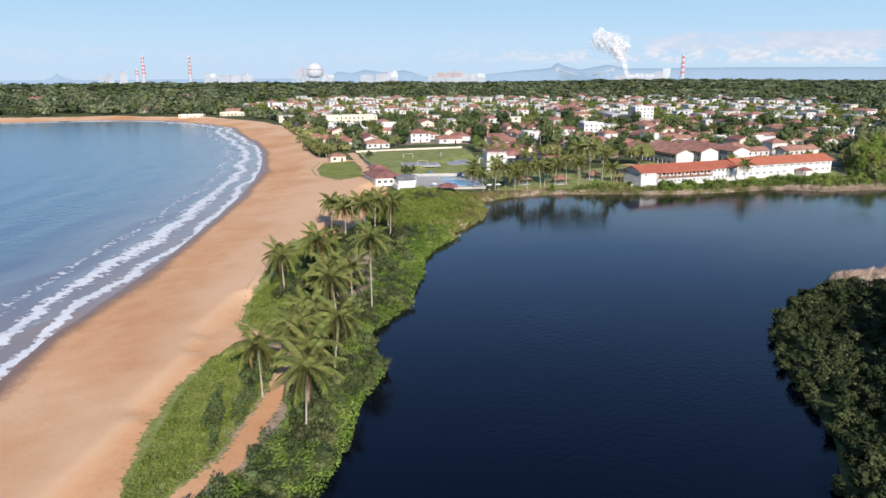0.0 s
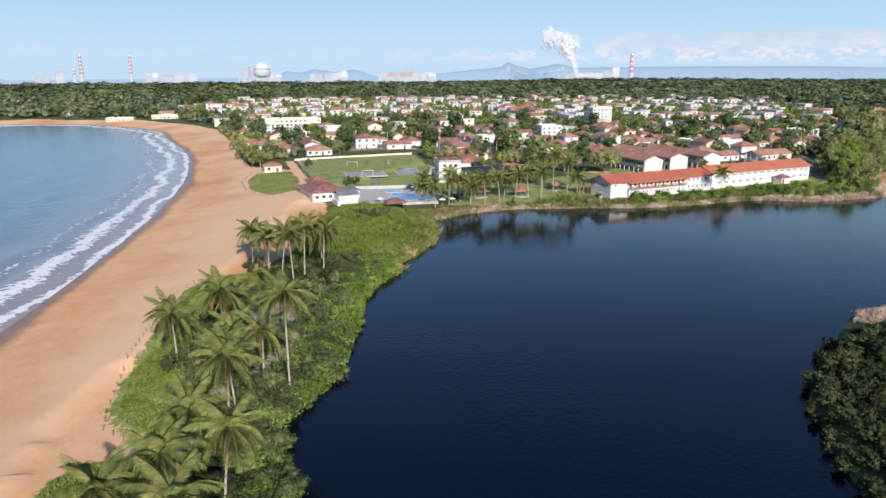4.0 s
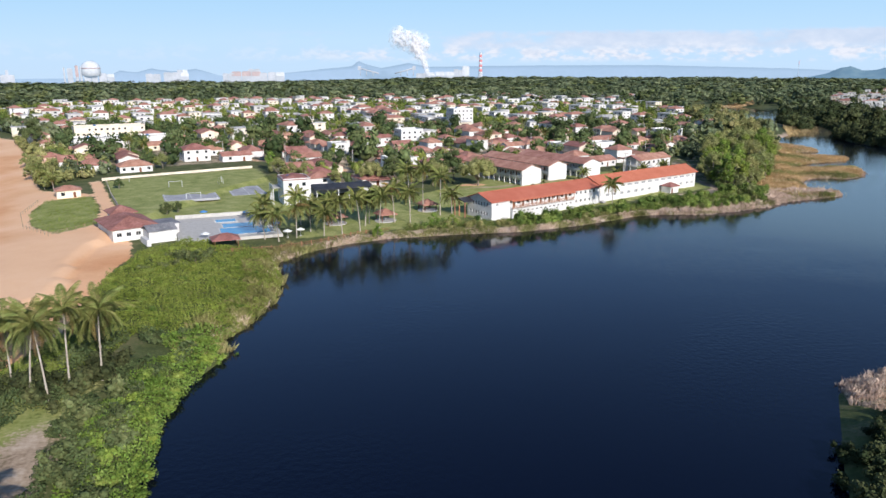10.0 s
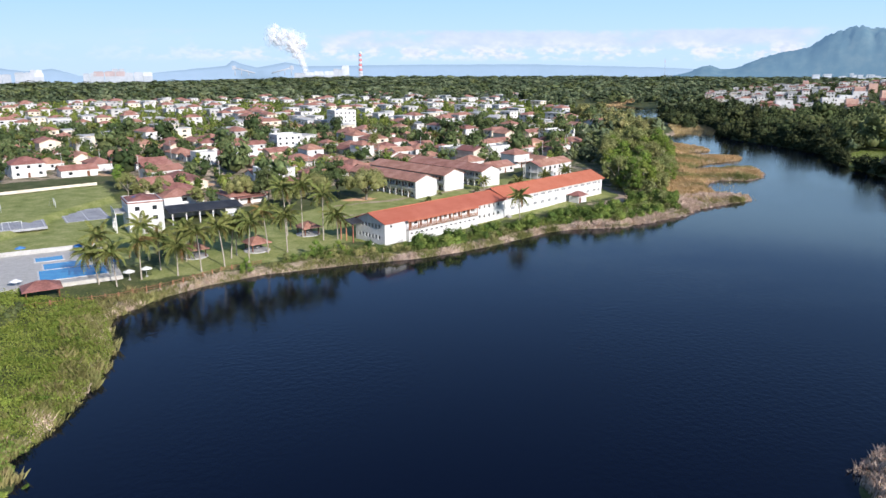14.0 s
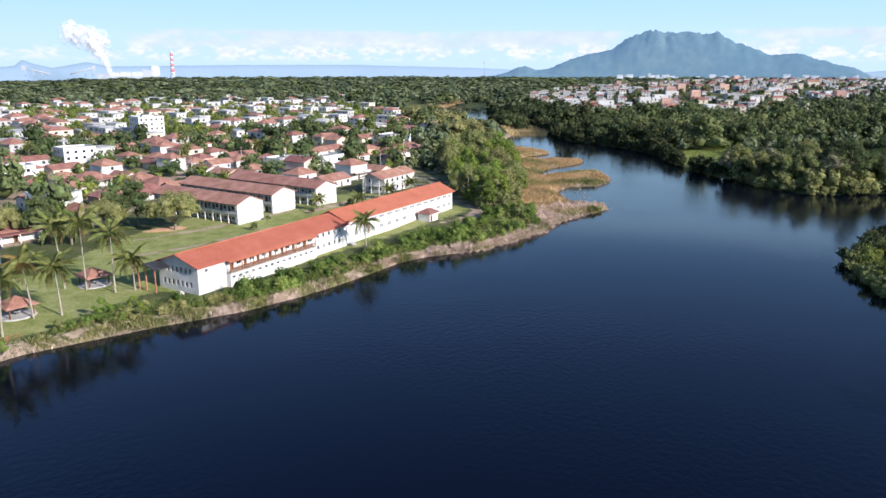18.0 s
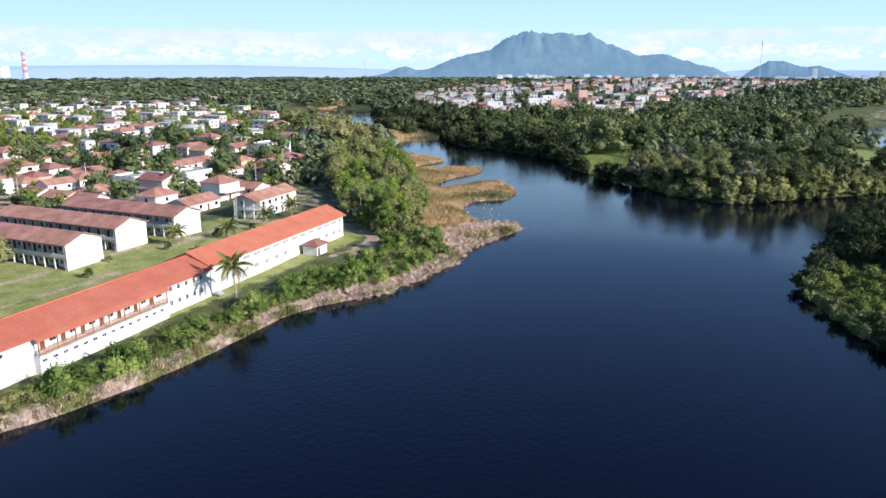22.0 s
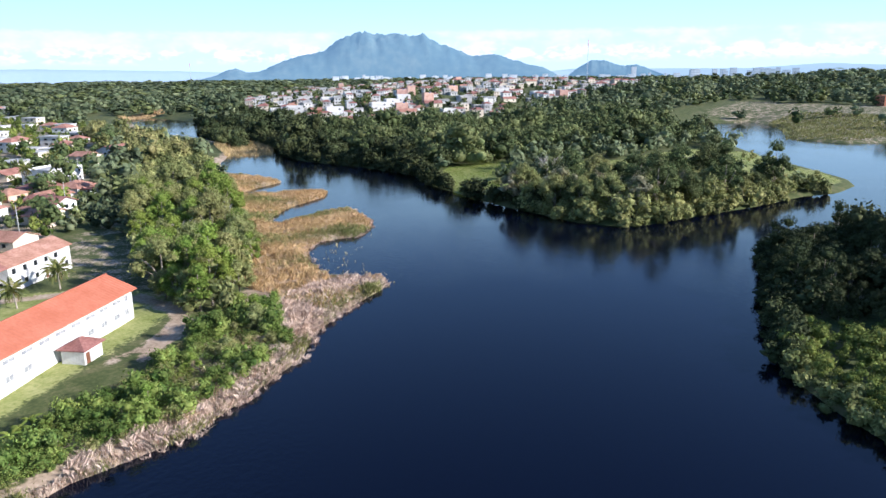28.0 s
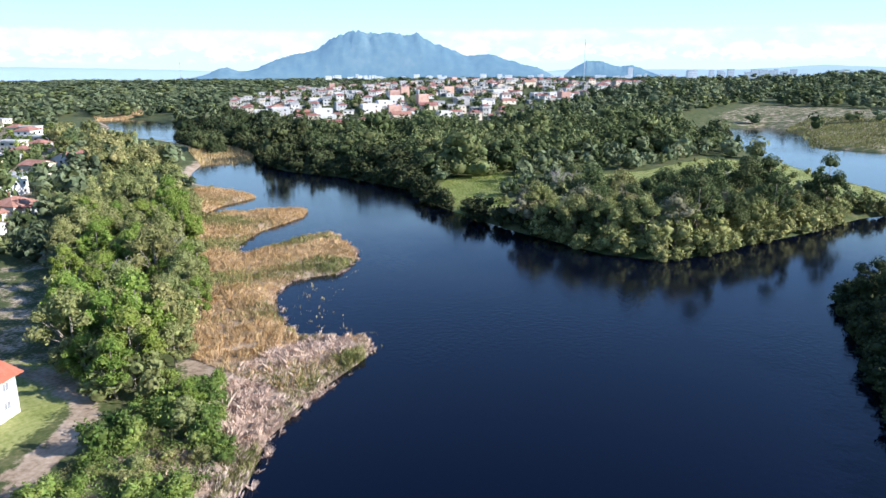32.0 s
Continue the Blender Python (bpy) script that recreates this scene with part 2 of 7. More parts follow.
LAWN_SCHOOL = [(-4, 262), (24, 268), (50, 283), (64, 278), (104, 297), (155, 320), (172, 330), (168, 345), (140, 372), (100, 372), (60, 345), (30, 312), (4, 300)]
LAWN_CLUB = [(-84, 372), (-62, 300), (-40, 280), (-6, 276), (2, 300), (-12, 345), (-26, 404)]
MEADOW_A = [(320, 362), (334, 380), (368, 404), (404, 402), (396, 380), (352, 364), (336, 352)]
MEADOW_B = [(320, 342), (342, 362), (364, 346), (400, 364), (440, 340), (505, 332), (520, 296), (470, 270), (446, 248), (426, 240), (410, 244), (412, 268), (384, 294), (356, 316), (334, 332)]
MARSH = [(120, 282), (136, 280), (150, 284), (174, 295), (211, 308), (261, 357), (273, 380), (295, 411), (302, 445), (307, 477), (285, 480), (262, 430), (232, 392), (206, 356), (180, 322), (150, 300), (120, 292)]


def inside(poly, x, y):
    p = np.array(poly, float)
    q = np.roll(p, -1, 0)
    r = np.zeros(x.shape, bool)
    for (ax, ay), (bx, by) in zip(p, q):
        if ay != by:
            r ^= ((ay > y) != (by > y)) & (x < (bx - ax) * (y - ay) / (by - ay) + ax)
    return r


def reach(line, x, y, closed=False):
    """The distance from points to a line of segments."""
    p = np.array(line, float)
    q = np.roll(p, -1, 0)
    if not closed:
        p, q = p[:-1], q[:-1]
    best = np.full(x.shape, 1e9)
    for (ax, ay), (bx, by) in zip(p, q):
        dx, dy = bx - ax, by - ay
        u = np.clip(((x - ax) * dx + (y - ay) * dy) / (dx * dx + dy * dy), 0, 1)
        best = np.minimum(best, (x - ax - u * dx) ** 2 + (y - ay - u * dy) ** 2)
    return np.sqrt(best)


def signed(poly, x, y):
    d = reach(poly, x, y, True)
    return np.where(inside(poly, x, y), d, -d)


SEA_POLY = SEA_SHORE + [(-5200, -500)]
VEG_POLY = VEG_LINE + [(-5200, -500)]


def wave_noise(x, y, size, seed):
    """Smooth noise from -1 to 1 as a sum of turned sines."""
    r = np.random.RandomState(seed)
    out = np.zeros(np.shape(x))
    for k in range(7):
        a, f, ph = r.uniform(0, 6.28), r.uniform(0.5, 1.8) / size, r.uniform(0, 6.28)
        out += np.sin((x * math.cos(a) + y * math.sin(a)) * f * 6.28 + ph)
    return out / 3.2


def land_height(x, y):
    sea = -signed(SEA_POLY, x, y)
    lag = -signed(LAGOON, x, y)
    d = np.minimum(sea, lag)
    h = np.where(lag < sea, np.clip(lag * 0.35, -2.0, 1.1), np.clip(sea * 0.07, -2.0, 2.4))
    inner = np.clip(d - 6, 0, 60) / 60
    h = h + inner * 1.2
    # the knoll that carries the woods and the far town
    hill = np.exp(-(((x - 660) / 110) ** 2 + ((y - 650) / 110) ** 2)) * 10 + np.exp(-(((x - 980) / 330) ** 2 + ((y - 760) / 300) ** 2)) * 24
    hill += np.exp(-(((x - 1300) / 500) ** 2 + ((y + 50) / 320) ** 2)) * 20
    hill += np.exp(-(((x - 1400) / 380) ** 2 + ((y - 330) / 280) ** 2)) * 22
    # low rise and steep hill, largely out of view, that shade the bank
    hill += np.exp(-(((x - 345) / 150) ** 2 + ((y - 110) / 70) ** 2)) * 6 + np.exp(-(((x - 302) / 58) ** 2 + ((y - 152) / 48) ** 2)) * 24
    far = np.hypot(x - 60, y - 100)
    west = np.clip((18 - np.degrees(np.arctan2(x - 60, y - 100))) / 25, 0.35, 1)
    hill -= np.clip(far - 1900, 0, None) * 0.024 * west
    h = h + hill * np.clip(d / 60, 0, 1)
    return h + wave_noise(x, y, 40, 3) * 0.15 * np.clip(d / 8, 0, 1)


def spaced(*runs):
    """Coordinates with a step of its own for each run (start, stop, step)."""
    out = []
    for a, b, s in runs:
        out += list(np.arange(a, b, s))
    return np.array(out + [runs[-1][1]])


def sheet(name, xs, ys, zfun, material):
    X, Y = np.meshgrid(xs, ys)
    Z = zfun(X.ravel(), Y.ravel())
    v = np.stack([X.ravel(), Y.ravel(), Z], 1)
    nx, ny = len(xs), len(ys)
    a = (np.arange(ny - 1)[:, None] * nx + np.arange(nx - 1)[None, :]).ravel()
    f = np.stack([a, a + 1, a + nx + 1, a + nx], 1)
    me = bpy.data.meshes.new(name)
    me.vertices.add(len(v))
    me.vertices.foreach_set("co", v.ravel())
    me.loops.add(f.size)
    me.loops.foreach_set("vertex_index", f.ravel())
    me.polygons.add(len(f))
    me.polygons.foreach_set("loop_start", np.arange(0, f.size, 4))
    me.polygons.foreach_set("use_smooth", np.ones(len(f), bool))
    me.update()
    me.materials.append(material)
    return new(name, me), v


def nodes_of(m):
    m.use_nodes = True
    return m.node_tree, m.node_tree.nodes["Principled BSDF"]


def noise_node(nt, scale, detail=4.0, vec=None):
    n = nt.nodes.new("ShaderNodeTexNoise")
    n.inputs["Scale"].default_value, n.inputs["Detail"].default_value = scale, detail
    if vec:
        nt.links.new(vec, n.inputs["Vector"])
    return n.outputs[0]


def math_node(nt, op, a, b=None, c=None):
    n = nt.nodes.new("ShaderNodeMath")
    n.operation = op
    for i, v in enumerate((a, b, c)):
        if v is None:
            continue
        if isinstance(v, (int, float)):
            n.inputs[i].default_value = v
        else:
            nt.links.new(v, n.inputs[i])
    return n.outputs[0]


def ramp_node(nt, fac, stops):
    r = nt.nodes.new("ShaderNodeValToRGB")
    els = r.color_ramp.elements
    for i, (p, c) in enumerate(stops):
        e = els[i] if i < 2 else els.new(p)
        e.position, e.color = p, (*c, 1.0) if len(c) == 3 else c
    nt.links.new(fac, r.inputs[0])
    return r.outputs[0]


def mix_node(nt, fac, a, b):
    n = nt.nodes.new("ShaderNodeMix")
    n.data_type = "RGBA"
    nt.links.new(fac, n.inputs["Factor"])
    nt.links.new(a, n.inputs["A"])
    nt.links.new(b, n.inputs["B"])
    return n.outputs["Result"]


def smooth_step(nt, v, lo, hi):
    n = nt.nodes.new("ShaderNodeMapRange")
    n.interpolation_type = "SMOOTHSTEP"
    nt.links.new(v, n.inputs["Value"])
    n.inputs["From Min"].default_value, n.inputs["From Max"].default_value = lo, hi
    return n.outputs[0]


# the ground: sand, grass, trodden earth and reed litter, told apart by a cover mask
g_mat = bpy.data.materials.new("ground")
nt, b = nodes_of(g_mat)
tc = nt.nodes.new("ShaderNodeTexCoord").outputs["Object"]
att = nt.nodes.new("ShaderNodeAttribute")
att.attribute_name = "cover"
sep = nt.nodes.new("ShaderNodeSeparateColor")
nt.links.new(att.outputs["Color"], sep.inputs[0])
fine, mid, wide = noise_node(nt, 1.6, 6, tc), noise_node(nt, 0.22, 5, tc), noise_node(nt, 0.03, 4, tc)
blend = math_node(nt, "ADD", math_node(nt, "MULTIPLY", fine, 0.45), math_node(nt, "MULTIPLY", mid, 0.55))
earth = ramp_node(nt, blend, [(0.35, (0.045, 0.062, 0.018)), (0.5, (0.080, 0.098, 0.030)), (0.62, (0.14, 0.13, 0.06))])
grass = ramp_node(nt, blend, [(0.34, (0.140, 0.170, 0.038)), (0.48, (0.235, 0.260, 0.075)), (0.64, (0.350, 0.345, 0.140))])
sandy = math_node(nt, "ADD", math_node(nt, "MULTIPLY", wide, 0.6), math_node(nt, "MULTIPLY", blend, 0.4))
sand = ramp_node(nt, sandy, [(0.36, (0.62, 0.300, 0.135)), (0.5, (0.71, 0.388, 0.198)), (0.62, (0.77, 0.470, 0.275))])
wet = ramp_node(nt, blend, [(0.35, (0.22, 0.11, 0.06)), (0.65, (0.30, 0.16, 0.09))])
litter = ramp_node(nt, blend, [(0.36, (0.23, 0.165, 0.108)), (0.5, (0.37, 0.28, 0.195)), (0.64, (0.50, 0.40, 0.30))])
edge = math_node(nt, "MULTIPLY_ADD", math_node(nt, "SUBTRACT", blend, 0.5), 1.6, 0.0)
k_sand = smooth_step(nt, math_node(nt, "ADD", sep.outputs[0], edge), 0.42, 0.58)
k_lawn = smooth_step(nt, math_node(nt, "ADD", sep.outputs[1], edge), 0.35, 0.65)
k_lit = smooth_step(nt, math_node(nt, "ADD", sep.outputs[2], edge), 0.35, 0.65)
col = mix_node(nt, k_lawn, earth, grass)
col = mix_node(nt, k_lit, col, litter)
geo_n = nt.nodes.new("ShaderNodeNewGeometry")
sxyz = nt.nodes.new("ShaderNodeSeparateXYZ")
nt.links.new(geo_n.outputs["Position"], sxyz.inputs[0])
k_wet = smooth_step(nt, math_node(nt, "ADD", sxyz.outputs[2], math_node(nt, "MULTIPLY", edge, 0.2)), 0.46, 0.14)
pale = nt.nodes.new("ShaderNodeRGB")
pale.outputs[0].default_value = (0.80, 0.54, 0.34, 1)
k_dry = smooth_step(nt, math_node(nt, "ADD", sxyz.outputs[2], math_node(nt, "MULTIPLY", math_node(nt, "SUBTRACT", wide, 0.5), 3.0)), 1.3, 2.7)
sand = mix_node(nt, math_node(nt, "MULTIPLY", k_dry, 0.55), sand, pale.outputs[0])
sand = mix_node(nt, k_wet, sand, wet)
col = mix_node(nt, k_sand, col, sand)
nt.links.new(col, b.inputs["Base Color"])
b.inputs["Specular IOR Level"].default_value = 0.25
nt.links.new(math_node(nt, "SUBTRACT", 0.9, math_node(nt, "MULTIPLY", math_node(nt, "MULTIPLY", k_wet, k_sand), 0.62)), b.inputs["Roughness"])
bp = nt.nodes.new("ShaderNodeBump")
bp.inputs["Strength"].default_value, bp.inputs["Distance"].default_value = 0.35, 0.25
nt.links.new(blend, bp.inputs["Height"])
nt.links.new(bp.outputs[0], b.inputs["Normal"])

gx = spaced((-4900, -800, 160), (-800, -320, 20), (-320, -150, 5), (-150, 320, 2.0), (320, 700, 5), (700, 1300, 25), (1300, 4900, 150))
gy = spaced((-600, -40, 20), (-40, 420, 2.0), (420, 720, 4), (720, 1300, 20), (1300, 4900, 150))
ground, gv = sheet("ground", gx, gy, land_height, g_mat)
tagged(ground, "sandy beach, grassland and earth round a lagoon", "ground", kind="structure")
px, py = gv[:, 0], gv[:, 1]
soft = lambda d, w: np.clip(0.5 + d / (2 * w), 0, 1)
c_sand = soft(signed(VEG_POLY, px, py), 2.0) * (1 - soft(signed(SAND_PATCH, px, py), 2.0))
track = [(-40, 10), (-37, 31), (-34, 41), (-34, 54), (-35, 71), (-36, 79), (-42, 83)]
c_sand = np.maximum(c_sand, soft(1.6 - reach(track, px, py), 1.2))
c_sand = np.maximum(c_sand, soft(2.2 - reach([(-60, 292), (-72, 322), (-88, 372)], px, py), 1.2))
c_lawn = np.maximum.reduce([soft(signed(p, px, py), 3.0) for p in (LAWN_SCHOOL, LAWN_CLUB, SAND_PATCH, MEADOW_A, MEADOW_B)])
near_spit = soft(15 - reach([(-45, -60), (-47, 60), (-52, 120), (-50, 160)], px, py), 8)
c_lawn = np.maximum(c_lawn, near_spit)
shade_floor = soft(signed([(160, 330), (178, 322), (206, 358), (232, 396), (262, 434), (240, 440), (196, 418), (168, 384), (160, 356)], px, py), 4.0)
c_lit = np.maximum(soft(signed(MARSH, px, py), 3.0), 0.8 * soft(5.0 - reach(LAGOON_NORTH, px, py), 3.0))
c_lit = np.maximum(c_lit, 0.7 * soft(5.0 - reach(LAGOON_WEST[19:], px, py), 3.0))
TOWN_GROUND = [(-128, 440), (-70, 412), (-24, 432), (2, 345), (30, 342), (62, 372), (84, 402), (130, 405), (178, 402), (225, 470), (300, 580), (400, 760), (420, 1000), (100, 1120), (-330, 1040), (-340, 820), (-215, 660), (-160, 580)]
c_lit = np.maximum(c_lit, 0.42 * shade_floor)
c_lit = np.maximum(c_lit, 0.44 * soft(signed([(600, 205), (880, 200), (900, 400), (760, 410), (715, 330), (610, 300)], px, py), 8.0))
spit_dry = soft(6.5 - np.hypot((px + 37) * 1.2, (py - 138) * 0.5), 4.0)
c_lit = np.maximum(c_lit, 0.8 * spit_dry)
c_lit = np.maximum(c_lit, 0.62 * soft(8 - reach([(-30, 20), (-31, 60), (-32, 100), (-36, 125)], px, py), 4.0))
c_lit = np.maximum(c_lit, 0.52 * soft(signed(TOWN_GROUND, px, py), 4.0))
c_lit = np.maximum(c_lit, soft(1.8 - reach([(112, 346), (128, 355), (142, 362), (158, 352), (165, 340), (166, 326), (161, 318), (155, 313), (147, 308)], px, py), 1.5))
c_sand = np.maximum(c_sand, 0.8 * soft(2.6 - reach([(-30, 470), (-34, 440), (-10, 420), (22, 392)], px, py), 1.5))
for line_ in ([(52, 316), (67, 318.3), (80, 323.6), (96, 331)], [(56, 334), (74, 337), (95, 346), (111, 352)], [(142, 310.7), (150, 312.5), (159, 318), (164.6, 324), (163.6, 331)]):
    c_lit = np.maximum(c_lit, 0.9 * soft(1.1 - reach(line_, px, py), 1.2))
c_sand = np.maximum(c_sand, 0.8 * soft(3.4 - np.hypot((px - 66) * 0.5, py - 343), 1.6))
cover = np.stack([c_sand, c_lawn, c_lit, np.ones_like(px)], 1).astype(np.float32)
layer = ground.data.color_attributes.new("cover", "FLOAT_COLOR", "POINT")
layer.data.foreach_set("color", cover.ravel())

# the lagoon: still dark water with fine ripples
l_mat = bpy.data.materials.new("lagoon_water")
nt, b = nodes_of(l_mat)
b.inputs["Base Color"].default_value = (0.0015, 0.0025, 0.008, 1)
b.inputs["Roughness"].default_value, b.inputs["IOR"].default_value = 0.09, 1.333
b.inputs["Specular IOR Level"].default_value = 0.39
b.inputs["Specular Tint"].default_value = (0.32, 0.58, 1.0, 1)
tc = nt.nodes.new("ShaderNodeTexCoord").outputs["Object"]
bp = nt.nodes.new("ShaderNodeBump")
bp.inputs["Strength"].default_value, bp.inputs["Distance"].default_value = 0.45, 0.10
gust = smooth_step(nt, noise_node(nt, 0.014, 3, tc), 0.42, 0.62)
rip = math_node(nt, "MULTIPLY", noise_node(nt, 0.9, 3, tc), math_node(nt, "ADD", gust, 0.25))
nt.links.new(rip, bp.inputs["Height"])
nt.links.new(bp.outputs[0], b.inputs["Normal"])
flat = lambda x, y: np.zeros_like(x)
lagoon, _ = sheet("lagoon_water", np.array([-34.0, 100.0, 300.0, 800.0]), np.array([-590.0, 0.0, 300.0, 960.0]), flat, l_mat)
tagged(lagoon, "still dark blue lagoon water with faint ripples", "water", kind="structure")

# the sea: blue over sand, with foam along the breakers
s_mat = bpy.data.materials.new("sea_water")
nt, b = nodes_of(s_mat)
tc = nt.nodes.new("ShaderNodeTexCoord").outputs["Object"]
att = nt.nodes.new("ShaderNodeAttribute")
att.attribute_name = "shore"
far_off = math_node(nt, "MULTIPLY_ADD", math_node(nt, "SUBTRACT", noise_node(nt, 0.045, 5, tc), 0.5), 16.0, att.outputs["Fac"])
deep = ramp_node(nt, math_node(nt, "DIVIDE", far_off, 120.0), [(0.0, (0.34, 0.26, 0.22)), (0.10, (0.24, 0.235, 0.25)), (0.40, (0.105, 0.170, 0.240)), (1.0, (0.045, 0.130, 0.235))])
lace = noise_node(nt, 0.55, 8, tc)
warp = math_node(nt, "MULTIPLY_ADD", math_node(nt, "SUBTRACT", noise_node(nt, 0.02, 3, tc), 0.5), 22.0, att.outputs["Fac"])


def foam_band(centre, half, cut):
    near = math_node(nt, "SUBTRACT", 1.0, math_node(nt, "DIVIDE", math_node(nt, "ABSOLUTE", math_node(nt, "SUBTRACT", warp, centre)), half))
    return smooth_step(nt, math_node(nt, "ADD", near, math_node(nt, "MULTIPLY", math_node(nt, "SUBTRACT", lace, 0.5), 2.4)), cut, cut + 0.35)


foam = math_node(nt, "MAXIMUM", foam_band(10.0, 4.6, 0.42), math_node(nt, "MAXIMUM", foam_band(1.0, 2.4, 0.28), foam_band(19.0, 6.0, 0.92)))
n = nt.nodes.new("ShaderNodeRGB")
n.outputs[0].default_value = (0.78, 0.79, 0.80, 1)
nt.links.new(mix_node(nt, foam, deep, n.outputs[0]), b.inputs["Base Color"])
nt.links.new(math_node(nt, "MULTIPLY_ADD", foam, 0.6, 0.16), b.inputs["Roughness"])
b.inputs["IOR"].default_value = 1.333
bp = nt.nodes.new("ShaderNodeBump")
bp.inputs["Strength"].default_value, bp.inputs["Distance"].default_value = 0.6, 0.35
nt.links.new(math_node(nt, "ADD", noise_node(nt, 0.25, 5, tc), math_node(nt, "MULTIPLY", foam, 0.5)), bp.inputs["Height"])
nt.links.new(bp.outputs[0], b.inputs["Normal"])


def swell(x, y):
    d = signed(SEA_POLY, x, y) + wave_noise(x, y, 60, 5) * 4
    h = 0.45 * np.exp(-((d - 10) / 2.2) ** 2) + 0.3 * np.exp(-((d - 21) / 3.5) ** 2) + 0.10 * np.sin(d / 3.2) * np.clip(d / 30, 0, 1)
    return 0.06 + np.where(d > 0, h, 0)


sx = spaced((-4900, -800, 160), (-800, -220, 12), (-220, -60, 1.6), (-60, -34, 3))
sy = spaced((-600, -20, 15), (-20, 460, 2.0), (460, 700, 4), (700, 1400, 40))
sea, sv = sheet("sea_water", sx, sy, swell, s_mat)
tagged(sea, "blue sea with white breakers rolling onto the beach", "water", kind="structure")
la = sea.data.attributes.new("shore", "FLOAT", "POINT")
la.data.foreach_set("value", signed(SEA_POLY, sv[:, 0], sv[:, 1]).astype(np.float32))


# ---- building helpers ----
def part(name, bm, material, parent=None, label=""):
    """Links a bmesh as one mesh object, under a thing or a part where one is given."""
    me = bpy.data.meshes.new(name)
    bm.to_mesh(me)
    bm.free()
    me.materials.append(material)
    ob = new(name, me)
    ob.parent = parent
    return tagged(ob, label)


def box(x0, x1, y0, y1, z0, z1, bm=None):
    bm = bm or bmesh.new()
    v = [bm.verts.new(c) for c in itertools_product((x0, x1), (y0, y1), (z0, z1))]
    for f in ((0, 1, 3, 2), (4, 6, 7, 5), (0, 4, 5, 1), (2, 3, 7, 6), (0, 2, 6, 4), (1, 5, 7, 3)):
        bm.faces.new([v[i] for i in f])
    return bm


def itertools_product(*a):
    return [(x, y, z) for x in a[0] for y in a[1] for z in a[2]]


def tube(points, radii, sides=8, bm=None, cap=True):
    """A round tapered tube through points."""
    bm = bm or bmesh.new()
    rings = []
    for i, p in enumerate(points):
        p = Vector(p)
        a, c = Vector(points[max(0, i - 1)]), Vector(points[min(len(points) - 1, i + 1)])
        d = (c - a).normalized()
        s = d.orthogonal().normalized() if abs(d.z) < 0.9 else Vector((1, 0, 0)).cross(d).normalized()
        t = d.cross(s)
        rings.append([bm.verts.new(p + (s * math.cos(k * 6.2832 / sides) + t * math.sin(k * 6.2832 / sides)) * radii[i]) for k in range(sides)])
    for a, c in zip(rings, rings[1:]):
        for k in range(sides):
            bm.faces.new((a[k], a[(k + 1) % sides], c[(k + 1) % sides], c[k])).smooth = True
    if cap:
        bm.faces.new(rings[0][::-1])
        bm.faces.new(rings[-1])
    return bm


def wall_bm(length, z0, z1, thick, holes, bm=None, place=None):
    """An upright wall along x with its outer face at y = 0, with openings (x0, x1, z0, z1) cut right through."""
    bm = bm or bmesh.new()
    xs = sorted({0.0, length, *[h[0] for h in holes], *[h[1] for h in holes]})
    zs = sorted({z0, z1, *[h[2] for h in holes], *[h[3] for h in holes]})
    solid = {}
    for i in range(len(xs) - 1):
        for k in range(len(zs) - 1):
            cx, cz = (xs[i] + xs[i + 1]) / 2, (zs[k] + zs[k + 1]) / 2
            solid[i, k] = not any(h[0] < cx < h[1] and h[2] < cz < h[3] for h in holes)
    made = []

    def quad(*c):
        made.append([bm.verts.new(p) for p in c])
        bm.faces.new(made[-1])

    for (i, k), on in solid.items():
        if not on:
            continue
        a, b_, c, d = xs[i], xs[i + 1], zs[k], zs[k + 1]
        quad((a, 0, c), (b_, 0, c), (b_, 0, d), (a, 0, d))
        quad((b_, thick, c), (a, thick, c), (a, thick, d), (b_, thick, d))
        for di, dk, q in ((-1, 0, ((a, thick, c), (a, 0, c), (a, 0, d), (a, thick, d))), (1, 0, ((b_, 0, c), (b_, thick, c), (b_, thick, d), (b_, 0, d))),
                          (0, -1, ((a, thick, c), (b_, thick, c), (b_, 0, c), (a, 0, c))), (0, 1, ((a, 0, d), (b_, 0, d), (b_, thick, d), (a, thick, d)))):
            if not solid.get((i + di, k + dk), False):
                quad(*q)
    if place is not None:
        for q in made:
            for v in q:
                v.co = place @ v.co
    return bm


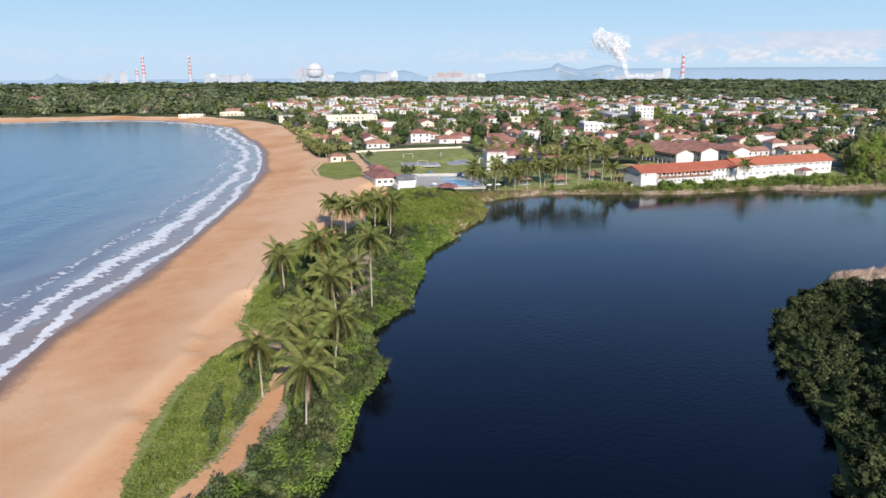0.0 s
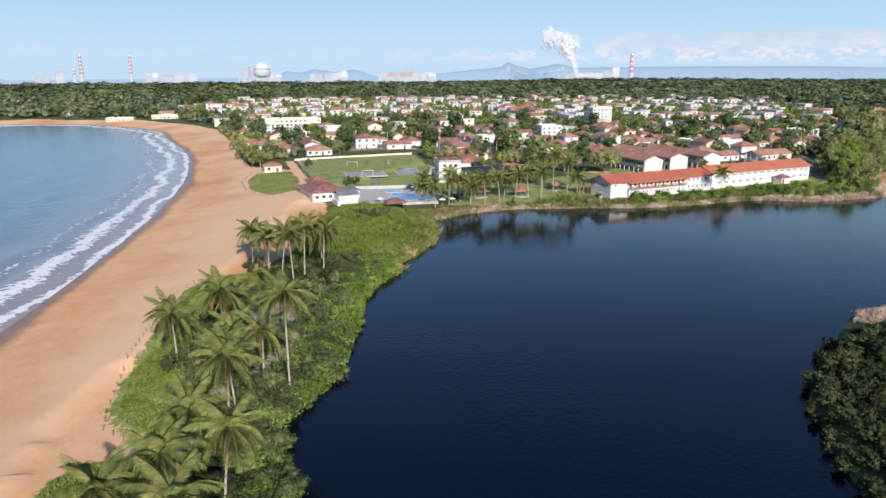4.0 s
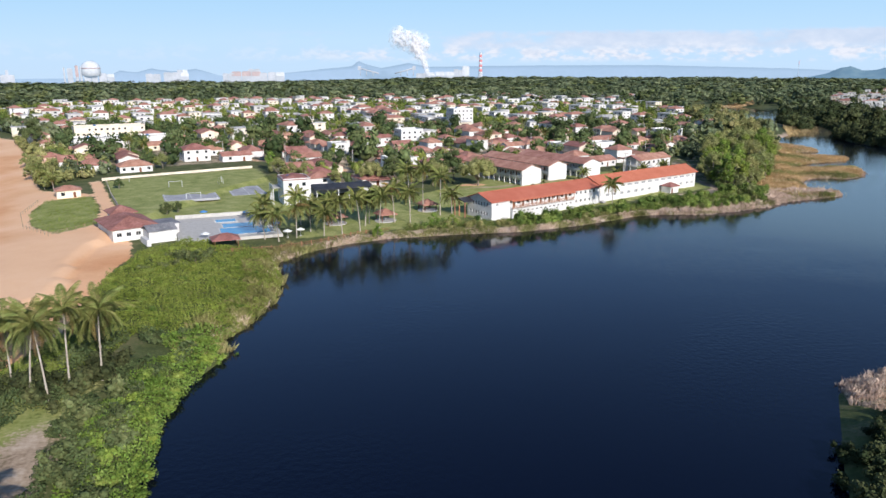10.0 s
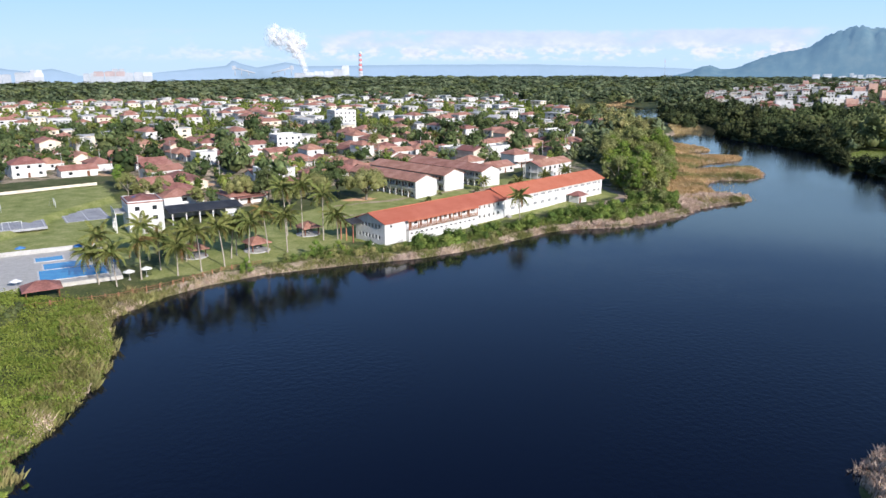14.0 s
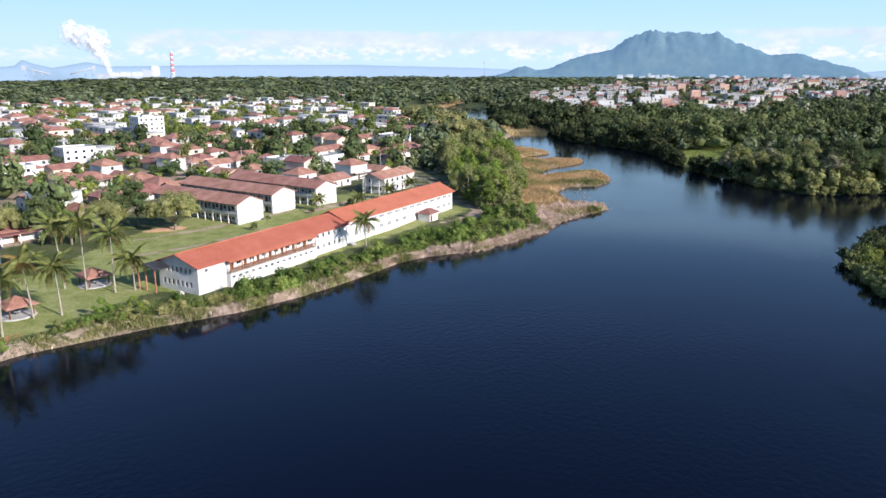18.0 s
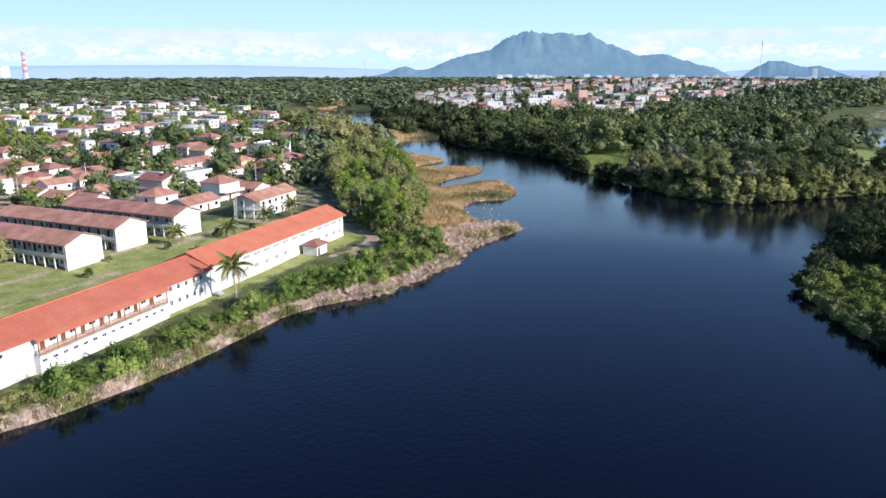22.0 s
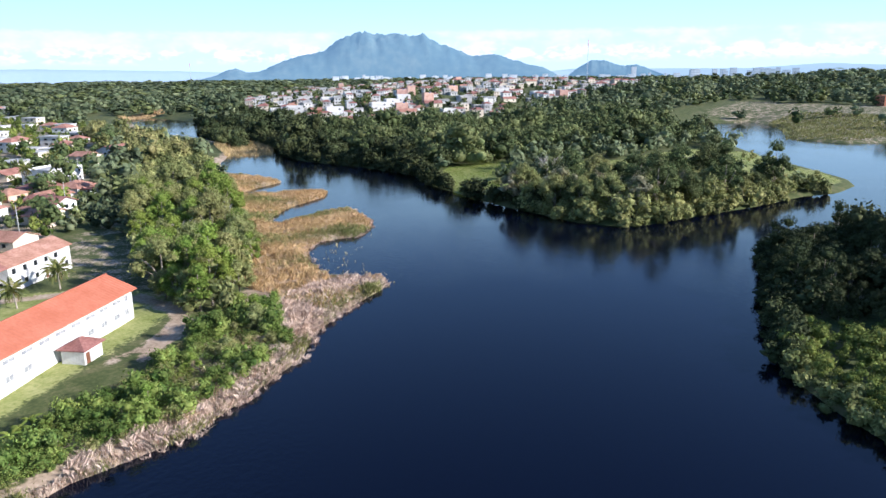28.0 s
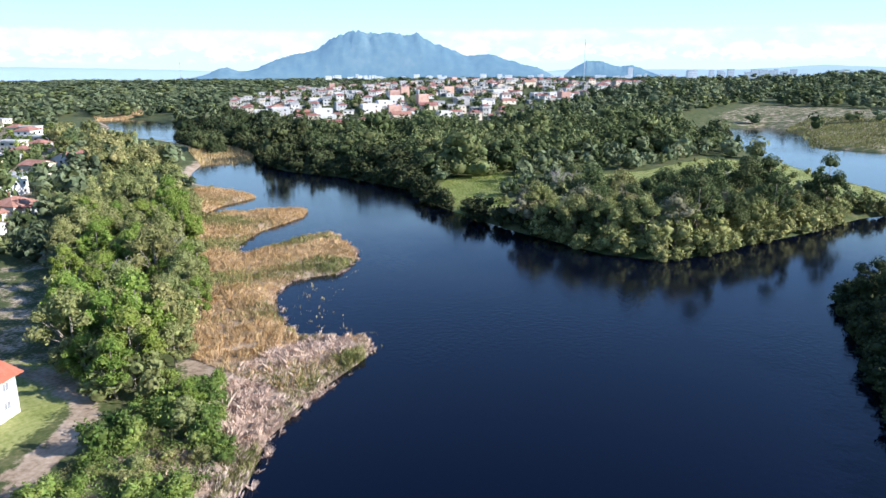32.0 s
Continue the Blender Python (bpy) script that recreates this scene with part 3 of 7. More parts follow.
def gable_roof_bm(x0, x1, y0, y1, z, rise, over=0.6, thick=0.18, ridge=None, waves=True):
    """A two-sided pitched roof with thickness, its ridge along x; eaves at y0 and y1. Rows of tiles run down it as low ribs."""
    bm = bmesh.new()
    yr = (y0 + y1) / 2 if ridge is None else ridge
    xa, xb = x0 - over, x1 + over
    n = max(2, int((xb - xa) / 0.9)) if waves else 1
    for side, ye in ((-1, y0 - over), (1, y1 + over)):
        drop = rise * over / max(0.1, abs(yr - (y0 if side < 0 else y1)))
        low, high = [], []
        for i in range(2 * n + 1):
            x = xa + (xb - xa) * i / (2 * n)
            up = 0.06 * (i % 2)
            low.append((x, ye, z - drop + up))
            high.append((x, yr, z + rise + up))
        tv = [[bm.verts.new((p[0], p[1], p[2] + thick)) for p in row] for row in (low, high)]
        bv = [[bm.verts.new((p[0], p[1], p[2] - (0.06 if k % 2 else 0.0))) for k, p in enumerate(row)] for row in (low, high)]
        for i in range(2 * n):
            bm.faces.new((tv[0][i], tv[0][i + 1], tv[1][i + 1], tv[1][i]))
            bm.faces.new((bv[0][i + 1], bv[0][i], bv[1][i], bv[1][i + 1]))
            bm.faces.new((bv[0][i], bv[0][i + 1], tv[0][i + 1], tv[0][i]))
        bm.faces.new((bv[0][0], tv[0][0], tv[1][0], bv[1][0]))
        bm.faces.new((tv[0][-1], bv[0][-1], bv[1][-1], tv[1][-1]))
    bmesh.ops.recalc_face_normals(bm, faces=bm.faces)
    return bm


def hip_roof_bm(x0, x1, y0, y1, z, rise, over=0.6, thick=0.16):
    bm = bmesh.new()
    xa, xb, ya, yb = x0 - over, x1 + over, y0 - over, y1 + over
    w, l = yb - ya, xb - xa
    if l >= w:
        r = ((xa + w / 2 * 0.98, (ya + yb) / 2), (xb - w / 2 * 0.98, (ya + yb) / 2))
    else:
        r = (((xa + xb) / 2, ya + l / 2 * 0.98), ((xa + xb) / 2, yb - l / 2 * 0.98))
    for dz, flip in ((thick, False), (0.0, True)):
        c = [bm.verts.new((*p, z - 0.15 + dz)) for p in ((xa, ya), (xb, ya), (xb, yb), (xa, yb))]
        t = [bm.verts.new((*p, z + rise + dz)) for p in r]
        fs = [(c[0], c[1], t[1], t[0]), (c[1], c[2], t[1]), (c[2], c[3], t[0], t[1]), (c[3], c[0], t[0])] if l >= w else \
             [(c[0], c[1], t[0]), (c[1], c[2], t[1], t[0]), (c[2], c[3], t[1]), (c[3], c[0], t[0], t[1])]
        for f in fs:
            bm.faces.new(f[::-1] if flip else f)
        if flip:
            for i in range(4):
                bm.faces.new((c[i], c[(i + 1) % 4], low[(i + 1) % 4], low[i]))
        low = c
    return bm


def gable_fill_bm(x, y0, y1, z, rise, thick, ridge=None):
    """The triangle of wall under a gable, across the axis."""
    bm = bmesh.new()
    yr = (y0 + y1) / 2 if ridge is None else ridge
    for xx in (x, x + thick):
        [bm.verts.new(p) for p in ((xx, y0, z), (xx, y1, z), (xx, yr, z + rise))]
    bm.verts.ensure_lookup_table()
    v = bm.verts
    for f in ((0, 2, 1), (3, 4, 5), (0, 1, 4, 3), (1, 2, 5, 4), (2, 0, 3, 5)):
        bm.faces.new([v[i] for i in f])
    return bm


def thing(name, label, category, group="", at=None):
    ob = new(name)
    ob.empty_display_size = 0.5
    tagged(ob, label, category, group)
    if at is not None:
        ob.matrix_world = at
    return ob


def spot(x, y, turn=0.0, z=None):
    """A pose on the ground."""
    if z is None:
        z = float(land_height(np.array([float(x)]), np.array([float(y)]))[0])
    return pose(x, y, z, 0, 0, turn)


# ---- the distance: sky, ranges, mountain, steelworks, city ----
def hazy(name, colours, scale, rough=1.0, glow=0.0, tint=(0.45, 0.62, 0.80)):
    """Far-off surface with the haze of kilometres of lit air put into it as tinted emission."""
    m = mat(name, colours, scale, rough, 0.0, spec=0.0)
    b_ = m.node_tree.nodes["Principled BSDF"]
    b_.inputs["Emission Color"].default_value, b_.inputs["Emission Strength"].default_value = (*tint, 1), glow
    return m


sky_mat = bpy.data.materials.new("horizon_sky")
sky_mat.use_nodes = True
nt = sky_mat.node_tree
nt.nodes.clear()
so, se = nt.nodes.new("ShaderNodeOutputMaterial"), nt.nodes.new("ShaderNodeEmission")
tcn = nt.nodes.new("ShaderNodeTexCoord")
mp = nt.nodes.new("ShaderNodeMapping")
mp.inputs["Scale"].default_value = (0.0016, 0.0016, 0.0062)
nt.links.new(tcn.outputs["Object"], mp.inputs["Vector"])
sz = nt.nodes.new("ShaderNodeSeparateXYZ")
nt.links.new(tcn.outputs["Object"], sz.inputs[0])
base = ramp_node(nt, math_node(nt, "DIVIDE", sz.outputs[2], 500.0), [(0.0, (0.50, 0.66, 0.80)), (0.40, (0.48, 0.67, 0.83)), (0.75, (0.41, 0.63, 0.81)), (1.0, (0.37, 0.60, 0.80))])
mh = nt.nodes.new("ShaderNodeMapping")
mh.inputs["Scale"].default_value = (0.0042, 0.0042, 0.0085)
nt.links.new(tcn.outputs["Object"], mh.inputs["Vector"])
puff = noise_node(nt, 1.5, 9, mh.outputs[0])
fleece = noise_node(nt, 5.0, 8, mh.outputs[0])
veil = noise_node(nt, 0.5, 5, mp.outputs[0])
body = math_node(nt, "ADD", math_node(nt, "MULTIPLY", puff, 0.72), math_node(nt, "MULTIPLY", fleece, 0.28))
east = smooth_step(nt, sz.outputs[0], -700, 1100)
# a thin lilac layer with a level top, white heaps below it
layer_z = math_node(nt, "MULTIPLY", smooth_step(nt, sz.outputs[2], 120, 190), smooth_step(nt, math_node(nt, "MULTIPLY_ADD", fleece, 40.0, sz.outputs[2]), 292, 262))
k_layer = math_node(nt, "MULTIPLY", math_node(nt, "MULTIPLY", layer_z, east), smooth_step(nt, math_node(nt, "MULTIPLY_ADD", puff, 0.4, veil), 0.58, 0.74))
col_a = mix_node(nt, math_node(nt, "MULTIPLY", k_layer, 0.75), base, ramp_node(nt, body, [(0.35, (0.53, 0.60, 0.71)), (0.65, (0.66, 0.70, 0.77))]))
heap_z = math_node(nt, "MULTIPLY", smooth_step(nt, sz.outputs[2], 60, 118), smooth_step(nt, math_node(nt, "MULTIPLY_ADD", puff, -190.0, sz.outputs[2]), 95, 20))
k_cloud = math_node(nt, "MULTIPLY", math_node(nt, "MULTIPLY", heap_z, math_node(nt, "MULTIPLY_ADD", east, 0.85, 0.15)), smooth_step(nt, body, 0.43, 0.56))
white = ramp_node(nt, fleece, [(0.36, (0.58, 0.65, 0.74)), (0.58, (0.73, 0.76, 0.80))])
nt.links.new(mix_node(nt, k_cloud, col_a, white), se.inputs["Color"])
se.inputs["Strength"].default_value = 0.74
nt.links.new(se.outputs[0], so.inputs["Surface"])


def ring(name, radius, rows, az0, az1, step, material, centre=(60.0, 100.0)):
    """An upright band round the place; rows give (height function of the azimuth in degrees, radius added)."""
    bm = bmesh.new()
    n = int((az1 - az0) / step)
    cols = []
    for i in range(n + 1):
        a = az0 + (az1 - az0) * i / n
        s, c = math.sin(radians(a)), math.cos(radians(a))
        cols.append([bm.verts.new((centre[0] + s * (radius + dr), centre[1] + c * (radius + dr), h(a))) for h, dr in rows])
    for p, q in zip(cols, cols[1:]):
        for k in range(len(rows) - 1):
            bm.faces.new((p[k], q[k], q[k + 1], p[k + 1])).smooth = True
    return part(name, bm, material)


tagged(ring("backdrop_sky", 4760, [(lambda a: -60, 0), (lambda a: 1000, 0)], -180, 180, 4, sky_mat), "pale blue horizon sky with low white cloud bank", "sky", kind="structure")


def ridge_line(stops, rough_by, seed):
    r = random.Random(seed)
    ph = [(r.uniform(0.4, 5), r.uniform(0, 6)) for _ in range(8)]
    return lambda a: float(np.interp(a, [s[0] for s in stops], [s[1] for s in stops])) + rough_by * sum(math.sin(a * f * 2 + p) / (1 + k * 0.5) for k, (f, p) in enumerate(ph)) / 3


def zero_low(a):
    return -60.0


range_far = ridge_line([(-60, -36), (-34.7, -36), (-33.8, 16), (-32.8, -36), (-15.4, -28), (-14.1, 26), (-13, 16), (-12, 38), (-10.5, 20), (-9, 36), (-6.6, -22), (-4.4, -6), (-0.1, 30), (2.4, 50), (2.9, 82), (3.4, 64), (4.6, 38), (6.7, 70), (8.3, 46), (16, 54), (25, 56), (34, 38), (36, 32), (40, 14), (60, 4), (63, 30), (75, 24), (80, 49), (84, 34), (120, -6)], 1.4, 4)
# bluish base and strong emission carry the haze of the range
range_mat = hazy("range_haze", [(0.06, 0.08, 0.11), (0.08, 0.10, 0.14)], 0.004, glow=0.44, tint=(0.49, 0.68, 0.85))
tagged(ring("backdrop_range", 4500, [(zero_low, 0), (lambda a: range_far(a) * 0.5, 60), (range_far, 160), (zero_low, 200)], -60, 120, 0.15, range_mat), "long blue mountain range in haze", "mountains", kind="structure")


def mountain(name, stops, radius, depth, material, label, seed):
    """A mountain massif as a folded sheet: a crest line by azimuth, gullies running down both sides."""
    r = random.Random(seed)
    a0, a1 = stops[0][0], stops[-1][0]
    n, k = 150, 22
    bm = bmesh.new()
    cols = []
    for i in range(n + 1):
        a = a0 + (a1 - a0) * i / n
        top = float(np.interp(a, [s[0] for s in stops], [s[1] for s in stops]))
        col = []
        for j in range(k + 1):
            u = j / k
            slope = math.sin(u * math.pi) ** 0.8 if u < 0.5 else 1.0 - (2 * u - 1) ** 1.3
            gully = noise.fractal(Vector((a * 1.1 + u * 0.8, u * 3.0, seed)), 1.0, 2.0, 5) * 0.38 * math.sin(u * math.pi)
            fine_ = noise.fractal(Vector((a * 5.0, u * 9.0, seed + 3)), 1.0, 2.0, 3) * 0.05
            z = -20 + (top + 20) * max(0.0, slope * (1 + gully * (1 - slope * 0.8)) + fine_ * slope)
            s, c = math.sin(radians(a)), math.cos(radians(a))
            rr = radius + (u - 0.5) * depth
            col.append(bm.verts.new((60 + s * rr, 100 + c * rr, z)))
        cols.append(col)
    for p, q in zip(cols, cols[1:]):
        for j in range(k):
            bm.faces.new((p[j], p[j + 1], q[j + 1], q[j])).smooth = True
    bmesh.ops.recalc_face_normals(bm, faces=bm.faces)
    return tagged(part(name, bm, material), label, "mountain", kind="structure")


# the blue of distance is put into base colour and emission
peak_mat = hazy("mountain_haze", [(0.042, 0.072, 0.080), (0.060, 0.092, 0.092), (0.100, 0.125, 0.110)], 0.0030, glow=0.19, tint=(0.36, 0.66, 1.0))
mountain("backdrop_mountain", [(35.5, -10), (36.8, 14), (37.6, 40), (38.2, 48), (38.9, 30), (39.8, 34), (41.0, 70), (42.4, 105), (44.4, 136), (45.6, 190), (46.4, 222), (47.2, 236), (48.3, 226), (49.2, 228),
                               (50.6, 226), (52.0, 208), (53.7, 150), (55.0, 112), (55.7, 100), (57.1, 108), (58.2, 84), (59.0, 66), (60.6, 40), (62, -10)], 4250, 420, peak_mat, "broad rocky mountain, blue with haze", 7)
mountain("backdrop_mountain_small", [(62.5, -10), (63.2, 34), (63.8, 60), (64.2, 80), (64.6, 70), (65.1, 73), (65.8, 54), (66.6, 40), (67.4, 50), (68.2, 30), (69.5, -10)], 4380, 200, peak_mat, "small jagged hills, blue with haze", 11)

# emission stands in for distance haze on works, stacks and city blocks
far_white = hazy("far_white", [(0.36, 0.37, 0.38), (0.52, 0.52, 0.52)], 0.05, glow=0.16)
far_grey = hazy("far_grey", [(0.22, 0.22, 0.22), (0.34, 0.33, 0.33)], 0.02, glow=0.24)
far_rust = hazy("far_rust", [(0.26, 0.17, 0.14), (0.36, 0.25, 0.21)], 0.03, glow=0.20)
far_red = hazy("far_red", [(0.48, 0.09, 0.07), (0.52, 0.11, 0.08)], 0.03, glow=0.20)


def polar(az, r):
    return 60 + math.sin(radians(az)) * r, 100 + math.cos(radians(az)) * r


def chimney(az, r, top, width, bands, label):
    x, y = polar(az, r)
    st = thing("smokestack", label, "smokestack", "steelworks stacks", pose(x, y, 0))
    step = (top - 8.0) / bands
    for i in range(bands):
        za, zb = 8 + i * step, 8 + (i + 1) * step
        w0, w1 = (width * (1.25 - 0.5 * (z - 8) / (top - 8)) for z in (za, zb))
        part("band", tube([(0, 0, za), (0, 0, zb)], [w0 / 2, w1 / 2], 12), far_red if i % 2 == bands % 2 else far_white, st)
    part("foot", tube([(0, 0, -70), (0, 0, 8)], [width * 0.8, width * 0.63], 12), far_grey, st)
    return st


chimney(-28.44, 4000, 108, 16, 11, "tall red and white banded smokestack, far off")
chimney(-25.24, 4000, 108, 14, 11, "tall red and white banded smokestack, far off")
chimney(-28.9, 3980, 42, 14, 5, "short red and white banded smokestack")
chimney(12.17, 4050, 122, 18, 9, "thick red and white banded smokestack")


def works(az, r, blocks, label):
    """A far plant of halls and towers: blocks of (offset across, depth, width, z0, z1, material)."""
    x, y = polar(az, r)
    t = thing("industrial_plant", label, "industrial plant", "steelworks", pose(x, y, 0, 0, 0, -az))
    rw = random.Random(int(az * 10))
    cut = []
    for ox, d, w, z0, z1, mt in blocks:
        n = 1 if w < 50 else 2 if w < 110 else 3
        for k in range(n):
            cut.append((ox - w / 2 + w * (k + 0.5) / n, d, w / n * rw.uniform(0.9, 1.0), z0, z0 + (z1 - z0) * (1 if n == 1 else rw.uniform(0.65, 1.0)), mt if rw.random() < 0.6 else far_grey))
    for ox, d, w, z0, z1, mt in cut:
        bm = box(ox - w / 2, ox + w / 2, -d / 2, d / 2, z0, z1)
        box(ox - w / 2 + w * 0.1, ox + w / 2 - w * 0.1, -d / 2 - 1, d / 2 + 1, z1 - 2, z1 + 2.5, bm)
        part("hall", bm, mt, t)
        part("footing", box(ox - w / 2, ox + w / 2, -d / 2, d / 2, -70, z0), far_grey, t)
    return t


for az, half in ((-16.4, 1),):
    f_ = works(az, 4000, [(-70, 30, 26, 0, 38, far_grey), (-40, 30, 14, 0, 52, far_rust), (-22, 30, 10, 0, 46, far_grey), (20, 40, 60, 0, 22, far_grey), (-95, 20, 8, 0, 44, far_grey), (90, 30, 70, 0, 16, far_white)], "steelworks blast furnace with halls, far off")
    part("furnace_dome", tube([(22, 0, 6), (22, 0, 40), (22, 0, 56), (22, 0, 68), (22, 0, 76)], [46, 44, 40, 27, 9], 16), far_white, f_)
    part("furnace_belt", tube([(22, 0, 38), (22, 0, 44)], [45.4, 44.6], 16), far_rust, f_)
works(-4.7, 4050, [(-60, 40, 150, 0, 26, far_rust), (70, 40, 130, 0, 20, far_white), (-20, 30, 60, 20, 38, far_rust), (-150, 40, 60, 0, 14, far_white)], "rust-brown steelworks hall and white sheds")
works(-10.5, 4000, [(0, 40, 120, 0, 24, far_white), (30, 30, 50, 20, 34, far_white), (-110, 40, 70, 0, 14, far_grey)], "white industrial sheds, far off")
works(9.9, 4050, [(-60, 40, 160, 0, 20, far_white), (40, 40, 50, 0, 38, far_grey), (80, 40, 40, 0, 48, far_white), (-160, 40, 60, 0, 14, far_grey)], "pale industrial hall with square towers")
works(-22.0, 4050, [(0, 40, 180, 0, 12, far_grey), (60, 20, 12, 0, 30, far_grey), (-130, 40, 60, 0, 20, far_white)], "low grey industrial sheds of the steelworks")
works(-29.8, 4000, [(0, 40, 40, 0, 28, far_rust), (-80, 40, 70, 0, 14, far_grey)], "rust-red industrial hall of the steelworks")
for az, turn in ((3.6, 1), (6.3, -1)):
    x, y = polar(az, 4020)
    t = thing("conveyor_bridge", "dark sloping conveyor bridge of the steelworks", "conveyor", "conveyors", pose(x, y, 0, 0, 0, -az))
    bm = bmesh.new()
    tube([(-52 * turn, 0, 40), (52 * turn, 0, 12)], [4, 4], 6, bm)
    part("gallery", bm, far_grey, t)
    for ox, z in ((-48, 40), (-15, 30), (20, 20)):
        part("trestle", tube([(ox * turn, 0, 0), (ox * turn, 0, z)], [3, 1.5], 6), far_grey, t)
    part("head_house", box(-52 * turn - 9, -52 * turn + 9, -8, 8, 30, 50), far_grey, t)


def puffs(name, centres, material, label, category):
    """Billows of vapour: lumpy bowls, dense in the middle and thinning out to their rims."""
    bm = bmesh.new()
    thin = bm.verts.layers.float.new("thin")
    for c, rad in centres:
        m = bmesh.ops.create_icosphere(bm, subdivisions=4, radius=rad, matrix=Matrix.Translation(c))
        bmesh.ops.delete(bm, geom=[v for v in m["verts"] if v.co.y > c[1] + rad * 0.02], context="VERTS")
        for v in m["verts"]:
            if v.is_valid:
                d = (v.co - Vector(c)) / rad
                lump = noise.fractal(v.co / 22.0, 1.0, 2.0, 5)
                v[thin] = max(0.0, min(1.0, (1.0 - d.x * d.x - d.z * d.z) * (0.85 + 0.9 * lump)))
                v.co += d * rad * 0.25 * lump
    for f in bm.faces:
        f.smooth = True
    return tagged(part(name, bm, material), label, category, kind="stuff")


# emission added so that the billows don't turn grey
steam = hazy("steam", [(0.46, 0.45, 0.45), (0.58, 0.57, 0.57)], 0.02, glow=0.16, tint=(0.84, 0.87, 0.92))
nt = steam.node_tree
mix, clear = nt.nodes.new("ShaderNodeMixShader"), nt.nodes.new("ShaderNodeBsdfTransparent")
att = nt.nodes.new("ShaderNodeAttribute")
att.attribute_name = "thin"
nt.links.new(math_node(nt, "MULTIPLY", att.outputs["Fac"], 0.55), mix.inputs[0])
nt.links.new(clear.outputs[0], mix.inputs[1])
nt.links.new(nt.nodes["Principled BSDF"].outputs[0], mix.inputs[2])
nt.links.new(mix.outputs[0], nt.nodes["Material Output"].inputs["Surface"])
x0, y0 = polar(8.15, 4100)
r = random.Random(5)
cl = []
for i in range(9):
    u = i / 8
    cl.append(((x0 - 4 - 62 * u ** 1.4, y0 + i * 6, 8 + 140 * u), 17 + 20 * u))
for i in range(15):
    a_, q_ = i * 2.4, math.sqrt((i + 0.5) / 15)
    cl.append(((x0 - 92 + 100 * q_ * math.cos(a_), y0 + 60 + i * 5, 185 + 48 * q_ * math.sin(a_) - 22 * q_ * math.cos(a_)), r.uniform(30, 52)))
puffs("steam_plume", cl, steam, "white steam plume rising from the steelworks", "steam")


def tower_block(az, r, w, d, top, z0, material, label, floors):
    x, y = polar(az, r)
    t = thing("apartment_block", label, "apartment block", "far city blocks", pose(x, y, 0, 0, 0, -az + 12))
    part("wall", box(-w / 2, w / 2, -d / 2, d / 2, z0, top), material, t)
    part("roof", box(-w / 2 - 0.4, w / 2 + 0.4, -d / 2 - 0.4, d / 2 + 0.4, top, top + 1.2), far_grey, t)
    for k in range(min(floors, 5)):
        z = z0 + (top - z0) * (1 - (k + 0.65) / floors)
        part("window_band", box(-w / 2 + 1, w / 2 - 1, -d / 2 - 0.15, -d / 2 + 0.5, z, z + (top - z0) / floors * 0.4), far_grey, t)
    return t


r = random.Random(21)
for k in range(46):
    az = r.uniform(44.5, 62) if k < 30 else r.uniform(60, 72)
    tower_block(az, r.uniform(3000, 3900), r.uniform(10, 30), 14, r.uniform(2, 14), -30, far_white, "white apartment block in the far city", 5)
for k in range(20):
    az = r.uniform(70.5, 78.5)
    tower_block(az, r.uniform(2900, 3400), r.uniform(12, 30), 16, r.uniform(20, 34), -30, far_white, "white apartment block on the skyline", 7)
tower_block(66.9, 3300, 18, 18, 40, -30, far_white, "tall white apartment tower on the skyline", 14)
for az, rr, top in ((63.0, 2300, 118), (34.9, 3400, 70)):
    x, y = polar(az, rr)
    t = thing("radio_mast", "thin steel lattice radio mast", "mast", at=pose(x, y, 0))
    for sx, sy in ((-1, -1), (1, -1), (0, 1)):
        part("leg", tube([(sx * 1.6, sy * 1.6, 0), (sx * 0.5, sy * 0.5, top)], [0.35, 0.25], 5), far_grey, t)
    for k in range(8):
        z = top * (k + 0.5) / 8
        part("brace", tube([(-1.2, -1.2, z), (1.2, -1.2, z + 4), (0, 1.2, z + 8), (-1.2, -1.2, z + 12)], [0.2] * 4, 4), far_grey, t)
    part("antenna", tube([(0, 0, top - 14), (0, 0, top + 2)], [1.3, 0.9], 6), far_red, t)


# ---- the school by the lagoon ----
def window(parent, w, h, x, y, z, turn=0.0, glass="glass_dark", deep=0.12, name="window", bars=1):
    """A framed pane set into an opening: outer face at y, looking to -y before the turn."""
    key = (round(w, 2), round(h, 2), bars, glass)
    if key not in WIN:
        f = 0.07
        bm = box(0, w, 0, f, 0, f)
        box(0, w, 0, f, h - f, h, bm)
        box(0, f, 0, f, f, h - f, bm)
        box(w - f, w, 0, f, f, h - f, bm)
        for i in range(bars):
            xx = w * (i + 1) / (bars + 1)
            box(xx - f / 2, xx + f / 2, 0.005, f - 0.005, f, h - f, bm)
        fm = bpy.data.meshes.new("frame")
        bm.to_mesh(fm)
        bm.free()
        fm.materials.append(M["white_wall"])
        bm = box(f, w - f, 0.03, 0.04, f, h - f)
        pm = bpy.data.meshes.new("pane")
        bm.to_mesh(pm)
        bm.free()
        pm.materials.append(M[glass])
        WIN[key] = fm, pm
    fm, pm = WIN[key]
    fr = new(name, fm)
    fr.parent = parent
    fr.matrix_basis = pose(x, y, z, 0, 0, turn) @ Matrix.Translation((0, deep, 0))
    pa = new("pane", pm)
    pa.parent = fr
    return fr


WIN = {}


